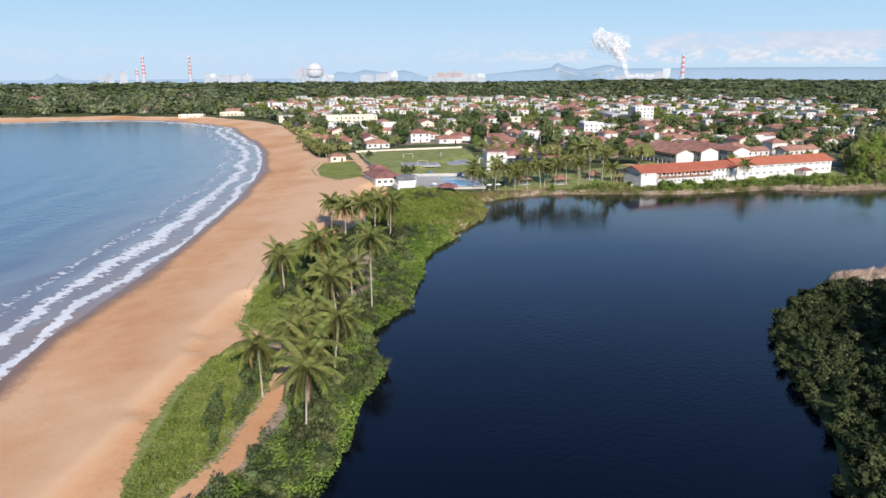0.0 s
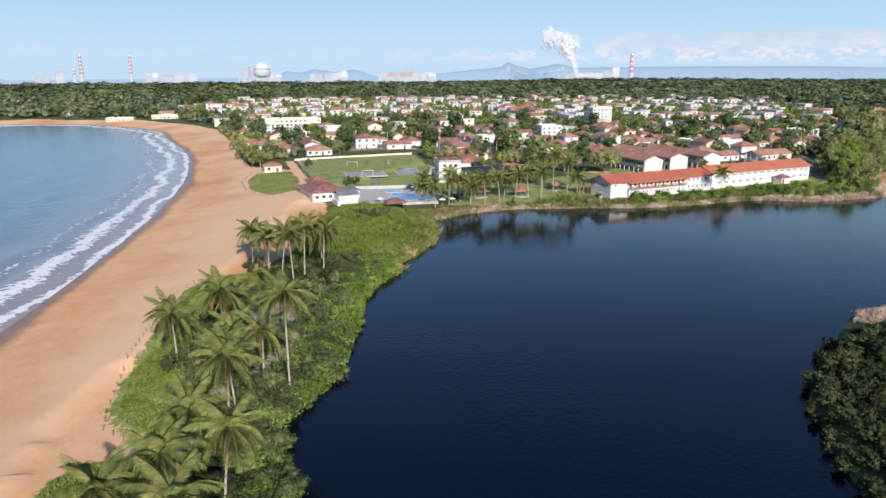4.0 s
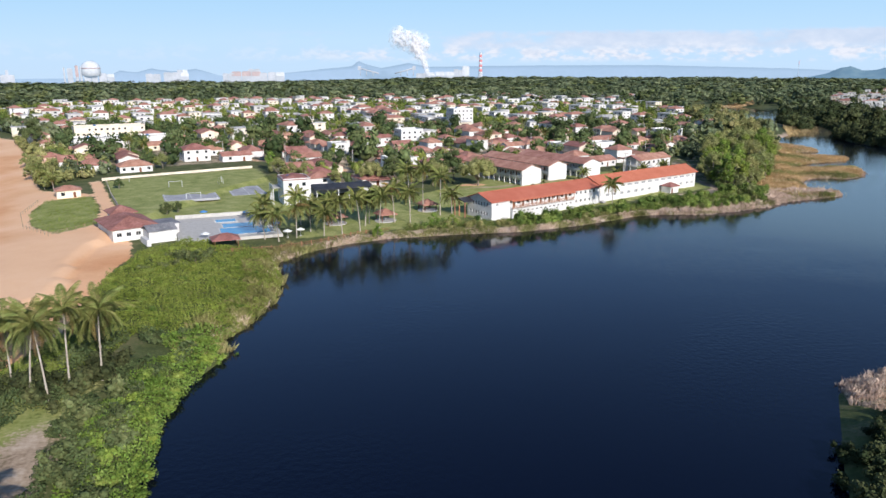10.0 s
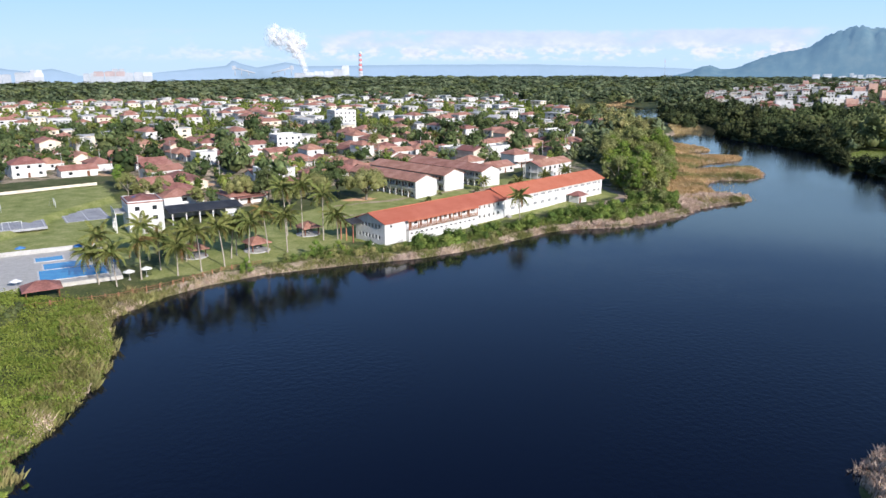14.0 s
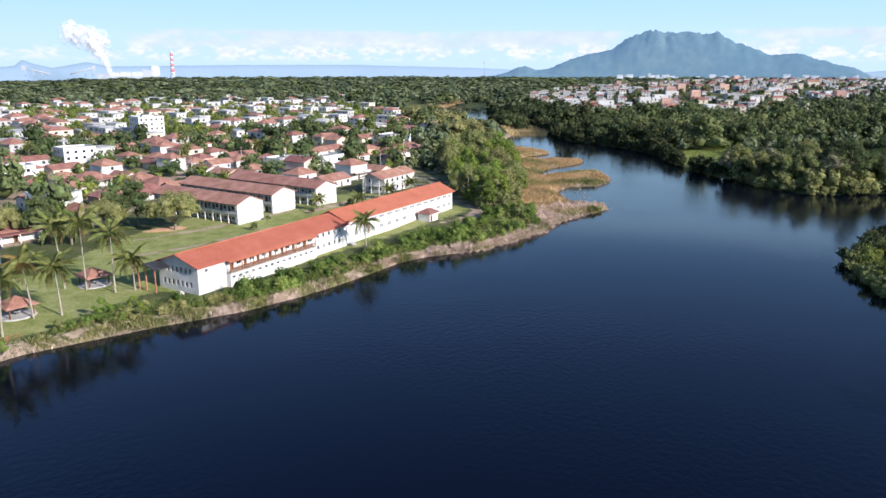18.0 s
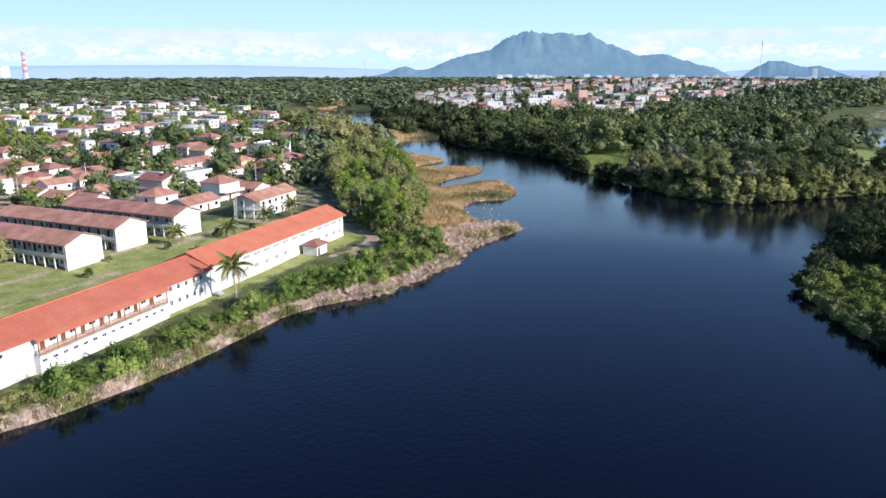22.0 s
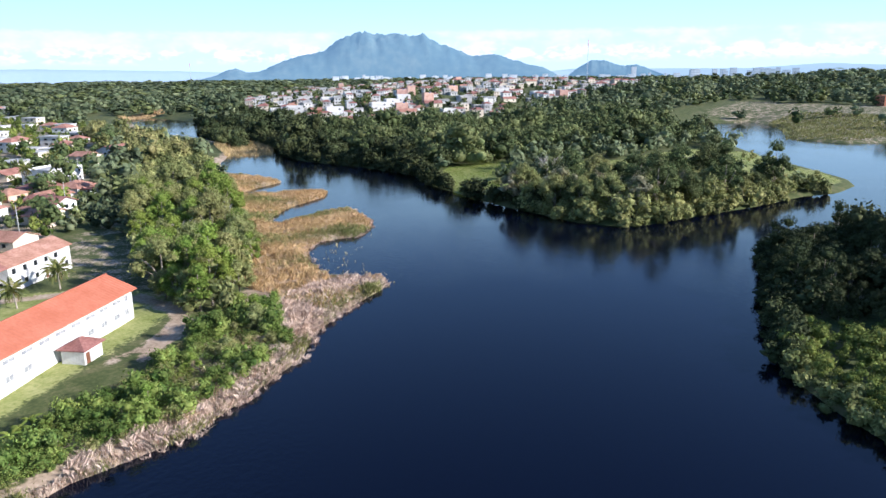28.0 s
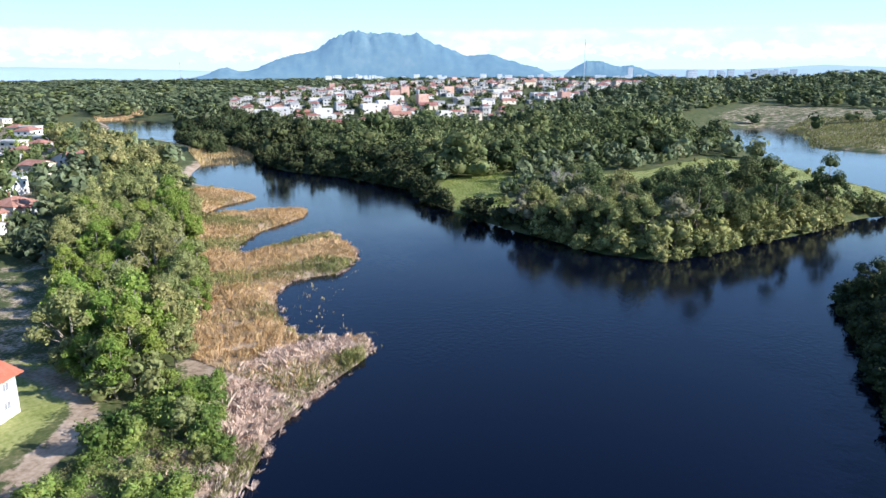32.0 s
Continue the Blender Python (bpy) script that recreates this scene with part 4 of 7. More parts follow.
def plain(name, mesh_key, make, material, parent, m):
    """A part that shares its mesh with its likes."""
    if mesh_key not in SHARED:
        bm = make()
        me = bpy.data.meshes.new(name)
        bm.to_mesh(me)
        bm.free()
        me.materials.append(material)
        SHARED[mesh_key] = me
    ob = new(name, SHARED[mesh_key])
    ob.parent = parent
    ob.matrix_basis = m
    return ob


SHARED = {}
SCHOOL_TURN = 27.3


def school_wing(at, length, depth, eave, rise, front, label, over=0.7, gable_windows=True, ridge=None, glass="glass_dark"):
    """A two-storey wing along x, its front at y = 0 towards the water; front lists (x, width, z, height) of openings."""
    t = thing("school_wing", label, "school building", "school buildings", at)
    holes = [(x, x + w, z, z + h) for x, w, z, h in front]
    part("front_wall", wall_bm(length, -1, eave, 0.25, holes), M["white_wall"], t)
    back = [(x, x + 1.4, z, z + 1.2) for x in np.arange(3, length - 3, 4.5) for z in (1.2, 4.2)]
    part("back_wall", wall_bm(length, -1, eave, 0.25, back, place=Matrix.Translation((length, depth, 0)) @ Matrix.Rotation(math.pi, 4, "Z")), M["white_wall"], t)
    ends = [(1.0 + i * 1.4, 1.8 + i * 1.4, z, z + 1.3) for i in range(int((depth - 2) / 1.4)) for z in (0.9, 3.9) if z < 3 or 0 < i < 7] if gable_windows else []
    ea = part("end_wall", wall_bm(depth - 0.5, -1, eave, 0.25, ends, place=Matrix.Translation((0, depth - 0.25, 0)) @ Matrix.Rotation(-math.pi / 2, 4, "Z")), M["white_wall"], t)
    for h in ends:
        window(t, h[1] - h[0], h[3] - h[2], 0, depth - 0.25 - h[0], h[2], -90)
    part("end_wall", wall_bm(depth - 0.5, -1, eave, 0.25, [], place=Matrix.Translation((length, 0.25, 0)) @ Matrix.Rotation(math.pi / 2, 4, "Z")), M["white_wall"], t)
    part("gable", gable_fill_bm(0, 0, depth, eave, rise, 0.25, ridge), M["white_wall"], t)
    part("gable", gable_fill_bm(length - 0.25, 0, depth, eave, rise, 0.25, ridge), M["white_wall"], t)
    part("floor_slab", box(0.25, length - 0.25, 0.25, depth - 0.25, 2.8, 3.0), M["concrete"], t)
    part("roof", gable_roof_bm(0, length, 0, depth, eave, rise, over, ridge=ridge), M["roof_new"], t, "orange-red clay tile roof")
    part("ridge_cap", tube([(-over, depth / 2 if ridge is None else ridge, eave + rise + 0.22), (length + over, depth / 2 if ridge is None else ridge, eave + rise + 0.22)], [0.14, 0.14], 6), M["roof_new"], t)
    for x, w, z, h in front:
        if h > 2:
            plain("door", "sdoor", lambda: box(0, 1.0, 0, 0.06, 0, 2.1), M["wood_dark"], t, pose(x, 0.1, z))
        else:
            window(t, w, h, x, 0, z, glass=glass)
    return t


o = Vector((58.0, 276.0, 1.7))
ux = Vector((math.cos(radians(SCHOOL_TURN)), math.sin(radians(SCHOOL_TURN)), 0))
uy = Vector((-ux.y, ux.x, 0))
near_at = Matrix.Translation(o) @ Matrix.Rotation(radians(SCHOOL_TURN), 4, "Z")
front = [(2.0, 0.9, 4.2, 0.8)]
front += [(39.5 + i * 2.3, 0.9, z, 1.1) for i in range(5) for z in (1.2, 4.1)]
front += [(9.4 + i * 4.1, 1.0, 3.0, 2.1) for i in range(7)] + [(11.3 + i * 4.1, 1.5, 3.9, 1.1) for i in range(7)]
wing = school_wing(near_at, 52, 12.4, 5.8, 2.1, front, "white two-storey school wing with orange tile roof and veranda")
for i in range(9):
    plain("veranda_post", "vpost", lambda: box(-0.08, 0.08, -0.08, 0.08, 0, 2.6), M["wood_rail"], wing, pose(8.15 + i * 3.65, -1.24, 2.752))
for k, z in enumerate((2.95, 3.22, 3.49, 3.78)):
    plain("veranda_rail", "vrail", lambda: box(0, 29.5, -0.04, 0.04, 0, 0.13), M["wood_rail"], wing, pose(8.0, -1.37, z))
lower = [(0.5 + i * 2.05, 1.5 + i * 2.05, 1.45, 2.05) for i in range(14)]
part("lower_wall", wall_bm(29.5, -1, 2.54, 0.2, lower, place=Matrix.Translation((8.0, -1.35, 0))), M["white_wall"], wing)
for h in lower:
    window(wing, 1.0, 0.6, 8.0 + h[0], -1.35, h[2])
for x in (8.0, 37.3):
    part("lower_wall", box(x, x + 0.2, -1.148, -0.003, -1, 2.54), M["white_wall"], wing)
part("veranda_floor", box(8, 37.5, -1.38, -0.003, 2.544, 2.75), M["concrete"], wing)
part("veranda_beam", box(8, 37.5, -1.33, -1.13, 5.14, 5.32), M["wood_rail"], wing)
bm = bmesh.new()
for x in (7.7, 37.9):
    for y, z in ((-0.66, 5.60), (-1.75, 5.23)):
        for dz in (0.0, 0.19):
            bm.verts.new((x, y, z + dz))
bm.verts.ensure_lookup_table()
for f in ((0, 1, 3, 2), (4, 6, 7, 5), (0, 4, 5, 1), (2, 3, 7, 6), (0, 2, 6, 4), (1, 5, 7, 3)):
    bm.faces.new([bm.verts[i] for i in f])
bmesh.ops.recalc_face_normals(bm, faces=bm.faces)
part("veranda_roof", bm, M["roof_new"], wing, "orange tile roof over the wooden veranda")
porch = part("porch_roof", gable_roof_bm(0, 4.5, 9.0, 15.0, 4.9, 0.9, 0.3), M["roof_black"], wing, "dark lean-to porch roof")
porch.location = (-4.0, 0, 0)
for y in (9.2, 12.2, 14.6):
    plain("porch_post", "ppost", lambda: box(-0.13, 0.13, -0.13, 0.13, -0.5, 5.0), M["brick_wall"], wing, pose(-3.7, y, 0))
part("back_canopy", gable_roof_bm(12, 20, 12.4, 17, 3.6, 0.8, 0.3), M["roof_new"], wing)

far_at = Matrix.Translation(o + ux * 53.0 + uy * 0.6) @ Matrix.Rotation(radians(SCHOOL_TURN), 4, "Z")
front = [(3.4 + i * 4.1, 2.7, 4.5, 0.8) for i in range(13)] + [(3.5 + i * 4.1, 1.9, 1.5, 1.1) for i in range(13) if i not in (7, 8)] + [(56.4, 1.3, 4.1, 1.3), (56.2, 1.4, 1.4, 1.2)]
wing2 = school_wing(far_at, 59, 11.0, 6.3, 2.3, front, "long white two-storey school wing with orange tile roof", over=0.8, glass="glass_pale")
for i in range(13):
    plain("shade_ledge", "ledge", lambda: box(0, 3.1, -0.3, 0.0, 0, 0.08), M["white_wall"], wing2, pose(3.2 + i * 4.1, -0.002, 5.36))
for i in range(4):
    part("link_step", box(-1.2 - 0 * i, 0.4, -3.0 + i * 0.35, -2.6 + i * 0.35, 0, 0.2 + 0.18 * i), M["concrete"], wing2)
st_at = Matrix.Translation(o + ux * 88.5 - uy * 4.6) @ Matrix.Rotation(radians(SCHOOL_TURN), 4, "Z")
shed = thing("store_shed", "small white shed with red tile roof beside the wing", "shed", at=st_at)
part("wall", wall_bm(5.0, -1, 2.7, 0.2, [(0.5, 1.6, 0.0, 2.1)]), M["white_wall"], shed)
part("wall", box(0.0, 0.2, 0.2, 4.0, -1, 2.7), M["white_wall"], shed)
part("wall", box(4.8, 5.0, 0.2, 4.0, -1, 2.7), M["white_wall"], shed)
part("wall", box(0.0, 5.0, 4.0, 4.2, -1, 2.7), M["white_wall"], shed)
part("door", box(0.52, 1.58, 0.06, 0.12, 0.0, 2.08), M["wood_dark"], shed)
part("roof", hip_roof_bm(-0.2, 5.2, -0.2, 4.4, 2.75, 1.2, 0.35), M["roof_old"], shed)


def dormitory(at, length, label):
    """A two-storey block with galleries on its long side and a blank white end."""
    t = thing("dormitory_block", label, "dormitory", "dormitory blocks", at)
    d, eave, rise = 10.5, 6.6, 1.9
    part("end_wall", wall_bm(d, -1.5, eave, 0.25, []), M["white_wall"], t)
    part("gable", gable_x(d, eave, rise), M["white_wall"], t)
    far = gable_x(d, eave, rise)
    f = part("gable", far, M["white_wall"], t)
    f.location.y = length - 0.25
    part("far_wall", box(0, d, length - 0.25, length, -1.5, eave), M["white_wall"], t)
    part("back_wall", box(d - 0.25, d, 0.25, length - 0.25, -1.5, eave), M["white_wall"], t)
    doors = []
    for k in range(int(length / 3.6)):
        y = 1.2 + k * 3.6
        doors += [(y, y + 1.0, z, z + 2.1) for z in (0.0, 3.3)] + [(y + 1.6, y + 2.8, z, z + 1.1) for z in (1.0, 4.3)]
    doors = [h for h in doors if h[1] < length - 1]
    inner = Matrix.Translation((1.7, length - 0.25, 0)) @ Matrix.Rotation(-math.pi / 2, 4, "Z")
    part("gallery_wall", wall_bm(length - 0.5, -1.5, eave, 0.2, doors, place=inner), M["white_wall"], t)
    for h in doors:
        if h[3] - h[2] > 2:
            plain("door", "ddoor", lambda: box(0, 1.0, 0, 0.06, 0, 2.1), M["wood_dark"], t, Matrix.Translation((1.75, length - 0.25 - h[0], h[2])) @ Matrix.Rotation(-math.pi / 2, 4, "Z"))
        else:
            window(t, 1.2, 1.1, 1.7, length - 0.25 - h[0], h[2], -90)
    part("gallery_floor", box(0, 1.7, 0.25, length - 0.25, 3.1, 3.3), M["concrete"], t)
    part("parapet", box(0.0, 0.12, 0.25, length - 0.25, 3.3, 4.1), M["white_wall"], t)
    for k in range(int(length / 3.6) + 1):
        y = 0.6 + k * 3.6
        if y < length:
            plain("pillar", "dpillar", lambda: box(0.0, 0.3, 0, 0.3, -1.5, 3.1), M["white_wall"], t, pose(0.01, y, 0))
            plain("upper_pillar", "dpillar2", lambda: box(0.0, 0.2, 0, 0.25, 4.1, 6.6), M["white_wall"], t, pose(0.012, y, 0))
    bm = gable_roof_bm(0, length, 0, d, eave, rise, 0.6)
    for v in bm.verts:
        v.co = Vector((v.co.y, v.co.x, v.co.z))
    bmesh.ops.recalc_face_normals(bm, faces=bm.faces)
    part("roof", bm, M["roof_old"], t, "faded red clay tile roof")
    return t


def gable_x(d, z, rise):
    bm = gable_fill_bm(0, 0, d, z, rise, 0.25)
    for v in bm.verts:
        v.co = Vector((v.co.y, v.co.x, v.co.z))
    bmesh.ops.recalc_face_normals(bm, faces=bm.faces)
    return bm


for x, y, ln, lb in ((86.0, 338.5, 40, "white dormitory block with faded red roof beside the lawn"), (101.0, 349.5, 46, "white dormitory block with balconies and faded red roof"), (118.5, 354.5, 44, "white dormitory block with shaded galleries")):
    dormitory(spot(x, y, 24.5, 2.0), ln, lb)


# ---- houses ----
def house(at, w, d, floors, roof, wall, label, name="house", seed=0, veranda=False, group="town houses", roof_mat=None, category="house", pitch=3.4, fill=0.85):
    """A house on a w by d plan, with openings cut into its four walls; roof is hip, gable or flat."""
    r = random.Random(seed)
    t = thing(name, label, category, group, at)
    eave = 2.9 * floors + 0.1
    wm = M[wall]
    sides = [("front_wall", w, Matrix.Identity(4)), ("back_wall", w, Matrix.Translation((w, d, 0)) @ Matrix.Rotation(math.pi, 4, "Z")),
             ("side_wall", d - 0.4, Matrix.Translation((0, d - 0.2, 0)) @ Matrix.Rotation(-math.pi / 2, 4, "Z")), ("side_wall", d - 0.4, Matrix.Translation((w, 0.2, 0)) @ Matrix.Rotation(math.pi / 2, 4, "Z"))]
    for nm, ln, m in sides:
        holes = []
        n = max(1, int(ln / pitch))
        for f in range(floors):
            for i in range(n):
                x = ln * (i + 0.5) / n - 0.6
                if f == 0 and i == n // 2 and nm == "front_wall":
                    holes.append((x, x + 1.0, 0.0, 2.1))
                elif r.random() < fill:
                    holes.append((x, x + 1.3, f * 2.9 + 1.0, f * 2.9 + 2.2))
        part(nm, wall_bm(ln, -1.5, eave, 0.2, holes, place=m), wm, t)
        for h in holes:
            if h[3] - h[2] > 2:
                q = plain("door", "hdoor", lambda: box(0, 1.0, 0, 0.06, 0, 2.1), M["wood_dark"], t, m @ Matrix.Translation((h[0], 0.08, 0)))
            else:
                q = plain("window", "hwin", win_small, M["glass_dark"], t, m @ Matrix.Translation((h[0], 0.08, h[2])))
    if roof == "flat":
        part("roof_slab", box(0.2, w - 0.2, 0.2, d - 0.2, eave - 0.15, eave), M["concrete"], t)
    if roof == "hip":
        part("roof", hip_roof_bm(0, w, 0, d, eave, min(w, d) * 0.22, 0.6), M[roof_mat or "roof_old"], t)
    elif roof == "gable":
        part("roof", gable_roof_bm(0, w, 0, d, eave, d * 0.2, 0.5, waves=False), M[roof_mat or "roof_old"], t)
        part("gable", gable_fill_bm(0, 0, d, eave, d * 0.2, 0.2), wm, t)
        part("gable", gable_fill_bm(w - 0.2, 0, d, eave, d * 0.2, 0.2), wm, t)
    else:
        for q in ((0, w, 0, 0.15), (0, w, d - 0.15, d), (0, 0.15, 0.15, d - 0.15), (w - 0.15, w, 0.15, d - 0.15)):
            part("parapet", box(*q, eave, eave + 0.8), wm, t)
        if r.random() < 0.7:
            part("water_tank", tube([(w * 0.3, d * 0.5, eave), (w * 0.3, d * 0.5, eave + 1.1), (w * 0.3, d * 0.5, eave + 1.4)], [0.8, 0.9, 0.4], 10), M["tank_blue"], t, "blue plastic water tank")
    if veranda:
        part("veranda_roof", box(-0.3, w + 0.3, -2.4, -0.002, 2.6, 2.78) if floors > 1 else box(w * 0.1, w * 0.9, -2.4, -0.002, 2.45, 2.63), M[roof_mat or "roof_old"], t)
        for i in range(3):
            plain("veranda_pillar", "hpil", lambda: box(-0.12, 0.12, -0.12, 0.12, -1.0, 2.5), wm, t, pose(w * (0.15 + 0.35 * i), -2.2, 0))
        if floors > 1:
            part("balcony_rail", box(0, w, -2.35, -2.25, 2.78, 3.7), wm, t)
    return t


def win_small():
    bm = box(0, 1.3, 0.03, 0.05, 0, 1.2)
    for q in ((0, 1.3, 0.0, 0.02, 0, 0.06), (0, 1.3, 0.0, 0.02, 1.14, 1.2), (0.62, 0.68, 0.0, 0.02, 0.06, 1.14)):
        box(*q, bm)
    return bm


M["tank_blue"] = mat("tank_blue", [(0.03, 0.10, 0.24), (0.04, 0.13, 0.30)], 0.8, 0.5)
M["blue_wall"] = mat("blue_wall", [(0.14, 0.26, 0.42), (0.20, 0.33, 0.48)], 0.4, 0.8, random_tint=0.1)

wh = house(spot(150.0, 363.5, 29), 22, 9, 2, "gable", "white_wall", "white two-storey house with balcony and red gable roof", veranda=False, seed=3, group="", category="house")
part("balcony_floor", box(-2.8, -0.004, 0.6, 8.4, 2.75, 2.95), M["concrete"], wh)
part("balcony_roof", gable_roof_bm(-2.6, -0.55, 0, 9, 5.9, 1.8, 0.5, waves=False), M["roof_old"], wh)
for y in (0.8, 4.4, 8.0):
    plain("balcony_column", "bcol", lambda: box(-0.14, 0.14, -0.14, 0.14, -1.2, 5.85), M["white_wall"], wh, pose(-2.6, y, 0))
for z in (3.25, 3.55, 3.85):
    plain("balcony_rail", "brail", lambda: box(-0.04, 0.04, 0.8, 8.2, 0, 0.08), M["white_wall"], wh, pose(-2.72, 0, z))
house(spot(135.0, 384, 27), 16, 9, 1, "gable", "white_wall", "low white house with red roof beside the school", seed=5, group="")

# the white tower house by the pool
tw = house(spot(-9.0, 309.0, 12), 9.6, 12, 3, "flat", "white_wall", "white three-storey house with tiled roof terrace", name="tower_house", seed=8, group="", veranda=False)
part("terrace_roof", hip_roof_bm(0.4, 9.2, 0.4, 11.6, 9.2, 1.3, 0.7), M["roof_old"], tw, "rusty red tile roof")
part("upper_terrace", box(-3.2, -0.002, 4, 12, 5.8, 6.0), M["concrete"], tw)
for y in (4.2, 8.0, 11.8):
    plain("terrace_pillar", "tpil", lambda: box(-0.15, 0.15, -0.15, 0.15, -1, 5.8), M["white_wall"], tw, pose(-3.0, y, 0))
part("terrace_rail", box(-3.2, -3.08, 4, 12, 6.0, 6.9), M["white_wall"], tw)

# black-roofed open hall behind the palms
hall = thing("open_hall", "low white hall with a broad black flat roof", "hall", at=spot(2.0, 319, 14, 2.2))
part("roof", gable_roof_bm(0, 22, 0, 13, 3.8, 0.9, 0.5, waves=False), M["roof_black"], hall)
for i in range(6):
    for y in (0.4, 12.6):
        plain("pillar", "hallp", lambda: box(-0.15, 0.15, -0.15, 0.15, -1, 3.9), M["white_wall"], hall, pose(0.6 + i * 4.1, y, 0))
part("back_wall", box(0.3, 21.7, 11.8, 12.0, -1, 3.7), M["white_wall"], hall)
part("side_room", box(17, 21.8, 0.7, 11.7, -1, 3.4), M["white_wall"], hall)

# the club house on the sand
ch = thing("club_house", "white beach club house with dark red tile roofs", "club house", at=spot(-54.5, 262.0, 27, 2.4))
hs = [(1 + i * 2.6, 2.4 + i * 2.6, 0.9, 2.1) for i in range(4)]
part("front_wall", wall_bm(12, -1.5, 3.4, 0.25, hs), M["white_wall"], ch)
for h in hs:
    window(ch, 1.4, 1.2, h[0], 0, 0.9)
part("side_wall", box(0, 0.25, 0.25, 17.75, -1.5, 3.4), M["white_wall"], ch)
part("side_wall", box(11.75, 12, 0.25, 17.75, -1.5, 3.4), M["white_wall"], ch)
part("back_wall", box(0, 12, 17.75, 18, -1.5, 3.4), M["white_wall"], ch)
part("main_roof", hip_roof_bm(0, 12, 0, 18, 3.4, 2.3, 0.9), M["roof_old"], ch)
part("upper_roof", hip_roof_bm(4, 11, 17, 25, 4.6, 1.8, 0.6), M["roof_old"], ch)
part("upper_wall", box(4.4, 10.6, 18.1, 24.6, -1, 4.6), M["white_wall"], ch)
part("annex_wall", box(8.0, 15.5, -6.5, -0.01, -1.5, 2.8), M["white_wall"], ch)
part("annex_roof", gable_roof_bm(8.0, 15.5, -6.5, -0.4, 2.8, 1.2, 0.4), M["roof_grey"], ch, "weathered grey tile roof")
part("annex_roof", box(12.2, 19.0, 0.4, 9, 2.9, 3.08), M["roof_grey"], ch, "flat grey roof")
part("annex_wall", box(12.5, 18.6, 0.8, 8.6, -1.5, 2.88), M["white_wall"], ch)
part("stair_wall", box(6.5, 7.6, -9.5, -3, -1.5, 1.2), M["white_wall"], ch)

# pool terrace
M["pool_water"] = mat("pool_water", [(0.03, 0.20, 0.42), (0.06, 0.30, 0.52)], 0.5, 0.08, 0.02, spec=0.5)
M["tile_pale"] = mat("tile_pale", [(0.40, 0.38, 0.34), (0.52, 0.50, 0.46)], 0.8, 0.7)
terrace = thing("pool_terrace", "pale paved terrace round two blue swimming pools", "terrace", at=spot(-38, 266, 11, 2.35))
part("paving", box(0, 29, -8, 25, -0.8, 0.12), M["tile_pale"], terrace)
for x0_, x1_, y0_, y1_ in ((11.9, 18.0, 15, 19.3), (12.2, 26.2, -4.2, 5.2), (13.4, 22.6, 6.1, 11.7)):
    part("pool_rim", box(x0_ - 0.4, x1_ + 0.4, y0_ - 0.4, y1_ + 0.4, 0.12, 0.20), M["white_wall"], terrace)
    part("pool_water", box(x0_, x1_, y0_, y1_, 0.2, 0.21), M["pool_water"], terrace)
part("terrace_wall", box(0, 29, 25.002, 25.2, -0.8, 1.3), M["concrete"], terrace)
for x, y, s in ((-26.0, 250.8, 5.5), (-31.0, 255.0, 0)):
    if s:
        kk = thing("pool_pavilion", "low pavilion with a red tile roof beside the pool", "pavilion", at=spot(x, y, 14))
        part("roof", hip_roof_bm(0, 7.0, 0, s, 2.5, 1.3, 0.4), M["roof_old"], kk)
        for i in range(2):
            for j in range(2):
                plain("post", "kpost", lambda: box(-0.12, 0.12, -0.12, 0.12, -1, 2.6), M["wood_dark"], kk, pose(0.4 + 6.2 * i, 0.4 + (s - 0.8) * j, 0))

# parasols round the pools
M["cloth_white"] = mat("cloth_white", [(0.62, 0.62, 0.60), (0.74, 0.74, 0.72)], 1.0, 0.9)
M["cloth_blue"] = mat("cloth_blue", [(0.05, 0.16, 0.38), (0.08, 0.24, 0.48)], 1.0, 0.9)
for i, (x, y) in enumerate(((-34.3, 293.5), (-20.6, 293.0), (-10.0, 274.9), (-6.6, 263.5), (-2.9, 265.0), (-29.5, 261.5), (-14.0, 271.0))):
    pu = thing("parasol", "blue cloth parasol beside the pool" if i in (0, 1, 2) else "white cloth parasol beside the pool", "parasol", "parasols", spot(x, y, i * 20))
    part("pole", tube([(0, 0, 0), (0, 0, 2.5)], [0.05, 0.04], 6), M["concrete"], pu)
    part("base", tube([(0, 0, -0.3), (0, 0, 0.28)], [0.32, 0.26], 10), M["concrete"], pu)
    part("canopy", tube([(0, 0, 1.95), (0, 0, 2.0), (0, 0, 2.55)], [1.42, 1.4, 0.05], 8), M["cloth_blue"] if i in (0, 1, 2) else M["cloth_white"], pu)

# kiosks on the lawn
for x, y in ((8.0, 281), (24.0, 281.5), (40.0, 296)):
    kk = thing("picnic_kiosk", "open picnic kiosk with a red tiled pyramid roof", "kiosk", "picnic kiosks", spot(x, y, 20))
    part("roof", hip_roof_bm(-2.6, 2.6, -2.6, 2.6, 2.4, 1.6, 0.5), M["roof_old"], kk)
    part("floor", tube([(0, 0, -0.4), (0, 0, 0.25)], [3.6, 3.5], 12), M["concrete"], kk)
    for a in range(4):
        plain("post", "kpost2", lambda: box(-0.12, 0.12, -0.12, 0.12, 0.2, 2.5), M["wood_dark"], kk, pose(2.2 * (1 if a % 2 else -1), 2.2 * (1 if a > 1 else -1), 0))
    part("table", tube([(0, 0, 0.25), (0, 0, 0.9), (0, 0, 0.91), (0, 0, 1.0)], [0.25, 0.25, 0.8, 0.8], 10), M["concrete"], kk)

# courts, goals and the club wall
M["court"] = mat("court", [(0.24, 0.24, 0.25), (0.34, 0.34, 0.35), (0.42, 0.42, 0.43)], 0.25, 0.8)
